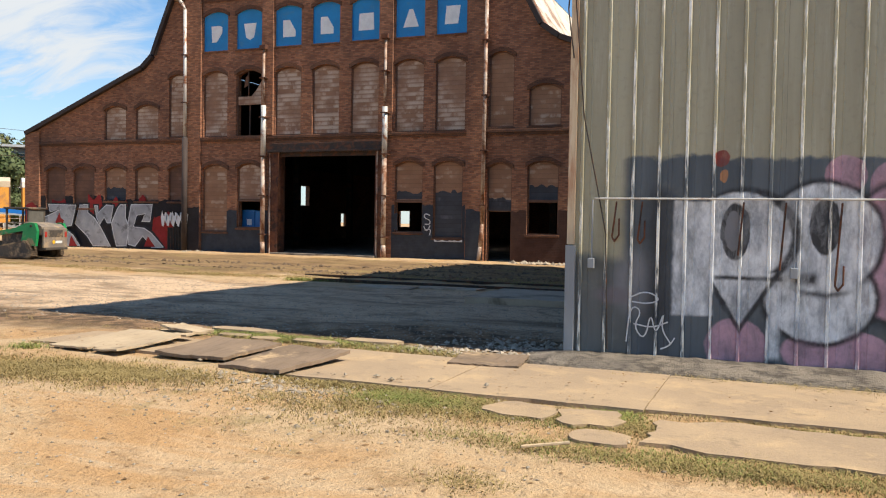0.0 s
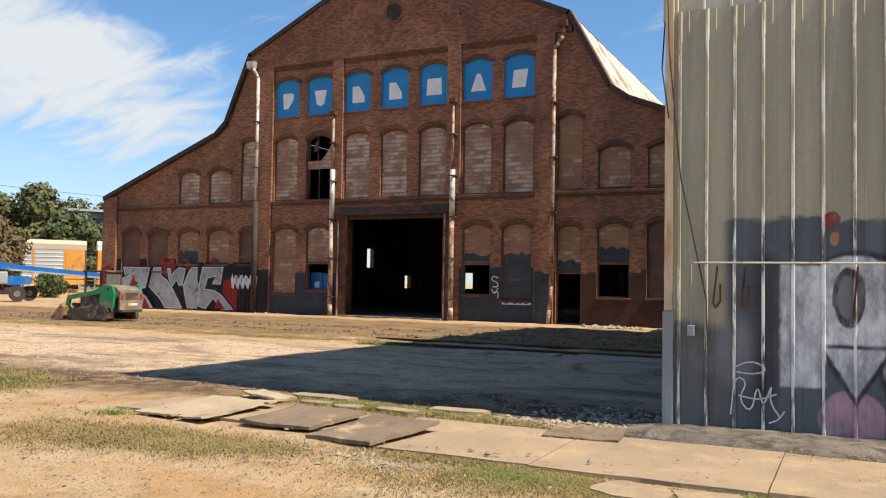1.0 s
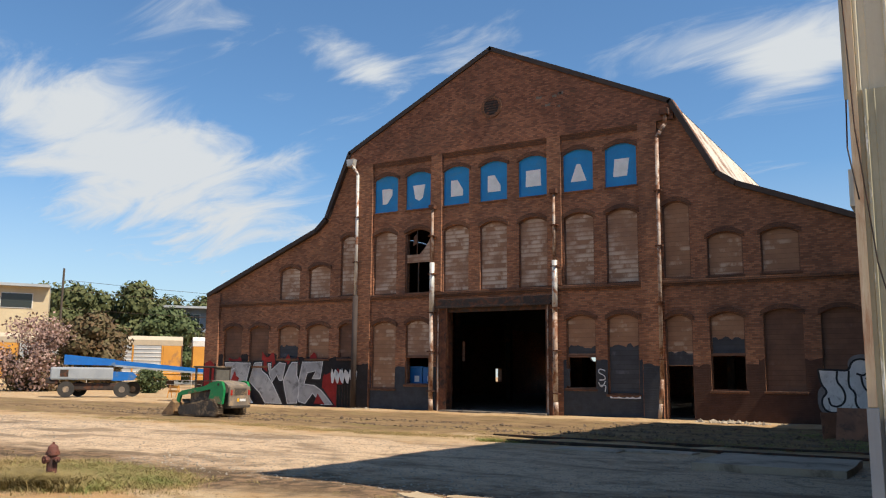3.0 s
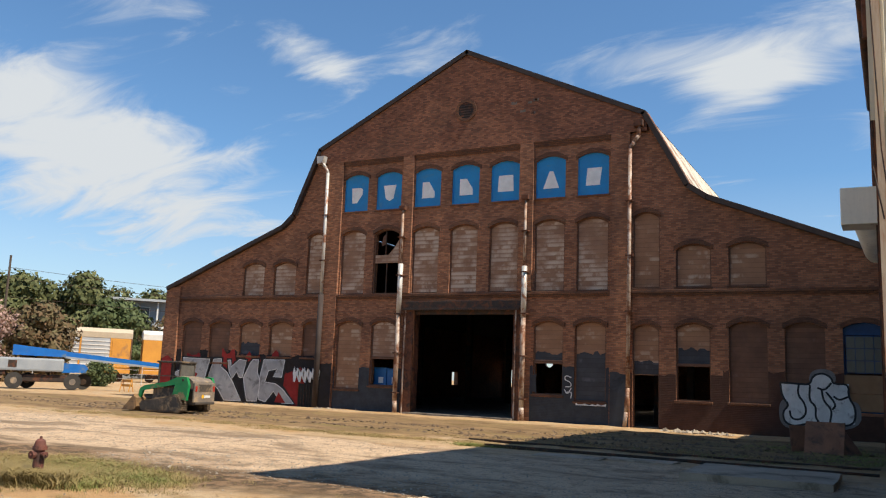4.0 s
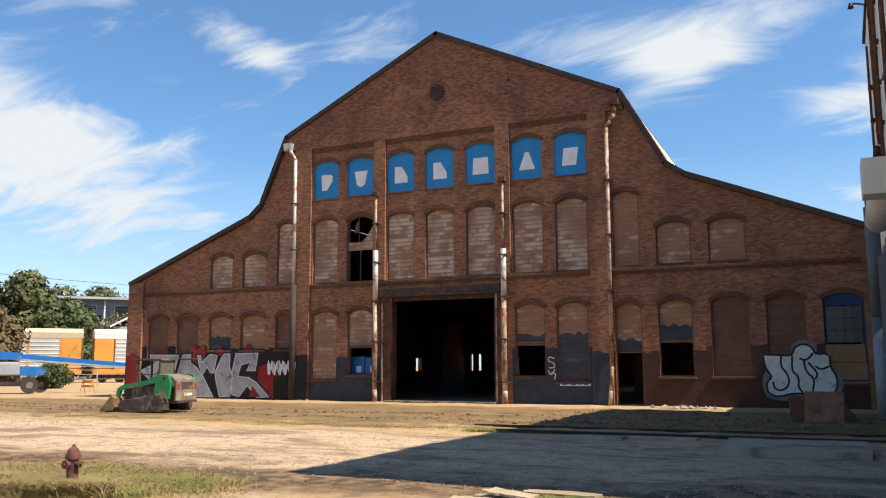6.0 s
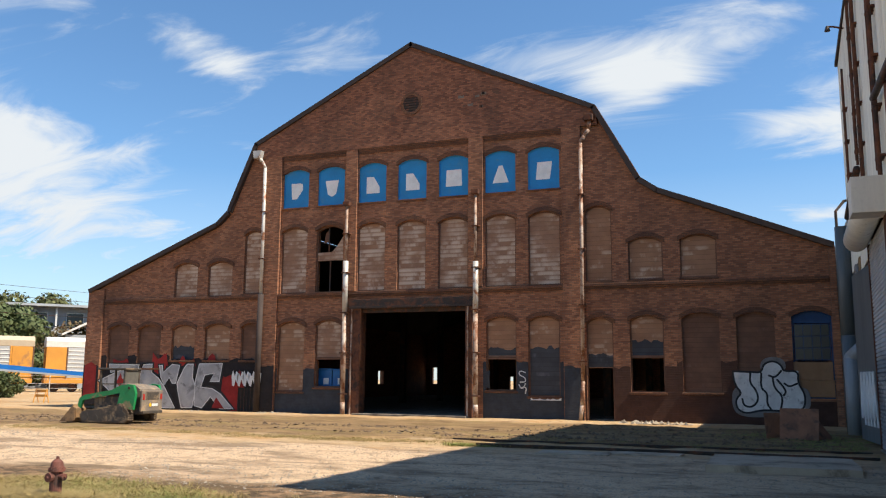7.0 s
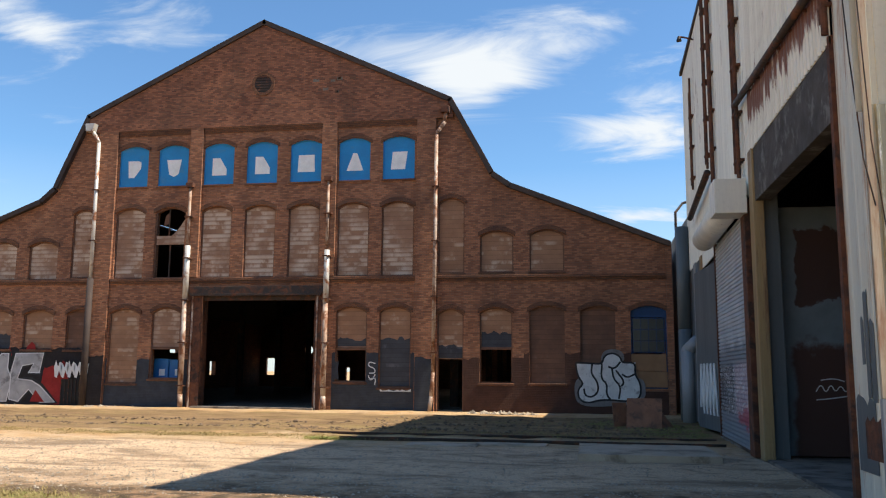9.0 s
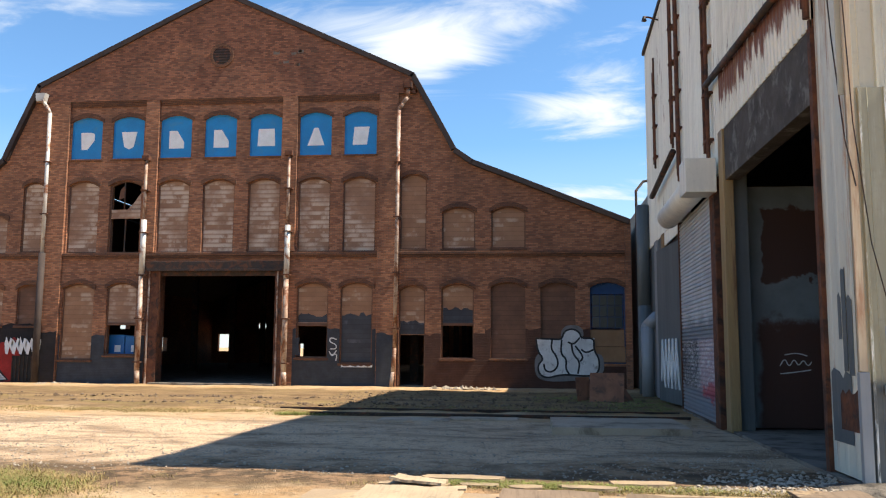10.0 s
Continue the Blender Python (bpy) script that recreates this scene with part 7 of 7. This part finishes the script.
def tree(name, x, y, h, wide, leaf, label, seed, low=0.25, cone=0.0, leaves=5200, size=0.34):
    r = np.random.RandomState(seed)
    tr = thing(name, (x, y, 0), label, "tree")
    bm = rod(bmesh.new(), (x, y, -0.1), (x, y, h * 0.55), h * 0.028, h * 0.014, 9)
    trunk = part("trunk", bm, BARK, tr)
    clumps = []
    for k in range(26):
        u = low + (1 - low) * (k + 0.5) / 26
        f = (1 - cone) * math.sqrt(max(0.05, 1 - ((u - 0.5 - low * 0.3) / 0.55) ** 2)) + cone * (1.05 - u)
        a, rad = r.rand() * 6.28, wide * 0.5 * f * r.uniform(0.3, 1.0) ** 0.6
        c = (x + rad * math.cos(a), y + rad * math.sin(a), h * (low * 0.9 + (1 - low * 0.9) * (u - low) / (1 - low) * 0.94))
        clumps.append((c, wide * r.uniform(0.15, 0.25)))
        if k % 3 == 0:
            part("limb", rod(bmesh.new(), (x, y, max(h * 0.2, c[2] * 0.6)), c, h * 0.010, h * 0.003, 6), BARK, trunk)
    vs, fs = [], []
    for i in range(int(leaves * 1.7)):
        c, rad = clumps[r.randint(len(clumps))]
        d = r.normal(size=3)
        d /= np.linalg.norm(d)
        p = np.array(c) + d * rad * r.uniform(0.55, 1.12) * (1, 1, 0.8)
        t = r.normal(size=3)
        n1 = np.cross(d + t * 0.5, r.normal(size=3))
        n1 /= np.linalg.norm(n1)
        n2 = np.cross(n1, d + t * 0.3)
        n2 /= np.linalg.norm(n2)
        s = size * r.uniform(0.5, 1.3)
        b = len(vs)
        vs += [tuple(p + n1 * s), tuple(p + n2 * s * 0.6), tuple(p - n1 * s), tuple(p - n2 * s * 0.6)]
        fs.append((b, b + 1, b + 2, b + 3))
    me = bpy.data.meshes.new("crown")
    me.from_pydata(vs, [], fs)
    me.materials.append(leaf)
    ob = new("crown", me)
    ob.parent, ob.matrix_parent_inverse = tr, Matrix.Translation(tr.location).inverted()
    ob["kind"] = "stuff"


tree("broadleaf_tree", -90.0, 45.0, 14.4, 14.0, LEAF_OAK, "tall rounded green broadleaf tree", 1, 0.2, 0, 9000, 0.42)
tree("pine_tree", -76.5, 45.0, 10.4, 9.0, LEAF_PINE, "dense green conifer beside the railcars", 2, 0.1, 0.35, 7500, 0.34)
tree("broadleaf_tree", -101.0, 71.0, 14.5, 15.0, LEAF_OAK, "pale green broadleaf tree far off", 3, 0.2, 0, 7000, 0.42)
tree("broadleaf_tree", -112.0, 52.0, 15.5, 15.0, LEAF_OAK, "tall rounded green broadleaf tree", 4, 0.2, 0, 7000, 0.42)
tree("broadleaf_tree", -54.5, 17.5, 7.0, 7.4, LEAF_RED, "rounded rust-brown tree before the railcars", 5, 0.08, 0, 8000, 0.26)
tree("flowering_tree", -49.5, 8.5, 6.2, 6.0, LEAF_PINK, "thin mauve tree with bare twigs", 6, 0.15, 0, 2600, 0.16)
tree("shrub", -51.0, 10.0, 3.2, 5.0, LEAF_RED, "brown scrubby bush by the fence", 7, 0.05, 0, 2500, 0.2)
tree("shrub", -39.5, 13.0, 1.9, 2.6, LEAF_PINE, "small green bush by the fence", 8, 0.05, 0, 1800, 0.12)
tree("shrub", -35.0, 18.0, 1.3, 2.2, LEAF_PINE, "small green bush by the fence", 9, 0.05, 0, 1200, 0.12)
tree("shrub", -76.0, 57.0, 8.8, 12.0, LEAF_RED, "brown thicket below the grey house", 10, 0.1, 0, 3500, 0.3)

HOUSE = mat("grey_siding", (0.30, 0.32, 0.34), (0.25, 0.27, 0.29), 0.8, 0.7, 0, 10, 0.1)
TAN = mat("tan_render", (0.58, 0.47, 0.30), (0.52, 0.41, 0.26), 0.4, 0.8, 0, 10, 0.1)


def far_block(m, w_, d_, h, wall, name, label, rows_, cols_, roof_over):
    hb = thing(name, m.translation, label, "building")
    put = lambda n_, bm, material, parent=hb, lab="": part(n_, move(bm, m), material, parent, lab)
    put("wall", boxed(0, w_, 0, d_, -0.2, h), wall, hb)
    put("roof", boxed(-roof_over, w_ + roof_over, -roof_over - 1.2, d_ + roof_over, h + 0.0, h + 0.35), CAR_STEEL, hb, "flat pale roof with deep eaves")
    for i in range(cols_):
        for j in range(rows_):
            x_, z_ = (i + 0.3) * w_ / cols_, h - 2.7 - 3.2 * j
            wn_ = put("window", boxed(x_ - 0.1, x_ + w_ / cols_ * 0.45 + 0.1, -0.08, 0.0, z_ - 0.1, z_ + 1.9), CAR_WHITE, hb)
            put("pane", boxed(x_, x_ + w_ / cols_ * 0.45, -0.11, -0.082, z_, z_ + 1.8), GLASS, wn_)
        put("post", boxed(i * w_ / cols_ - 0.12, i * w_ / cols_ + 0.12, -1.2, -1.0, -0.2, h), CAR_WHITE, hb)


far_block(pose(-91.0, 52.5, 0, 0, 0, 48), 30.0, 10.0, 11.9, HOUSE, "grey_house", "modern grey house with a flat roof on posts", 2, 6, 0.6)
far_block(pose(-92.0, 18.0, 0, 0, 0, 56), 16.0, 10.0, 12.6, TAN, "tan_building", "plain tan building above the railcars", 1, 2, 0.0)
cott = thing("cottage", (-71, 52, 0), "small white gabled cottage roof above the railcars", "cottage")
m = pose(-72.5, 50.5, 0, 0, 0, 50)
part("wall", move(boxed(0, 6, 0, 6, 0, 7.2), m), HOUSE, cott)
part("roof", move(prism([(-0.5, 7.0), (3, 8.9), (6.5, 7.0), (6.5, 7.3), (3, 9.2), (-0.5, 7.3)], 7, "y", -0.5), m), CAR_WHITE, cott, "white gable roof")
pole = thing("utility_pole", (-72.4, 26.0, 0), "bare wooden utility pole with sagging wires", "pole")
part("mast", rod(bmesh.new(), (-72.4, 26.0, 0), (-72.4, 26.0, 14.0), 0.17, 0.12, 8), BARK, pole)
for z0, z1 in ((12.6, 11.6), (11.4, 10.6), (9.2, 9.6)):
    pts = [(-72.4 + 6.5 * k, 26.0 + 8.2 * k, z0 + (z1 - z0) * k / 6 - 0.10 * k * (6 - k)) for k in range(7)]
    part("wire", pipe(bmesh.new(), pts, 0.022, 4), DARK_STEEL, pole)
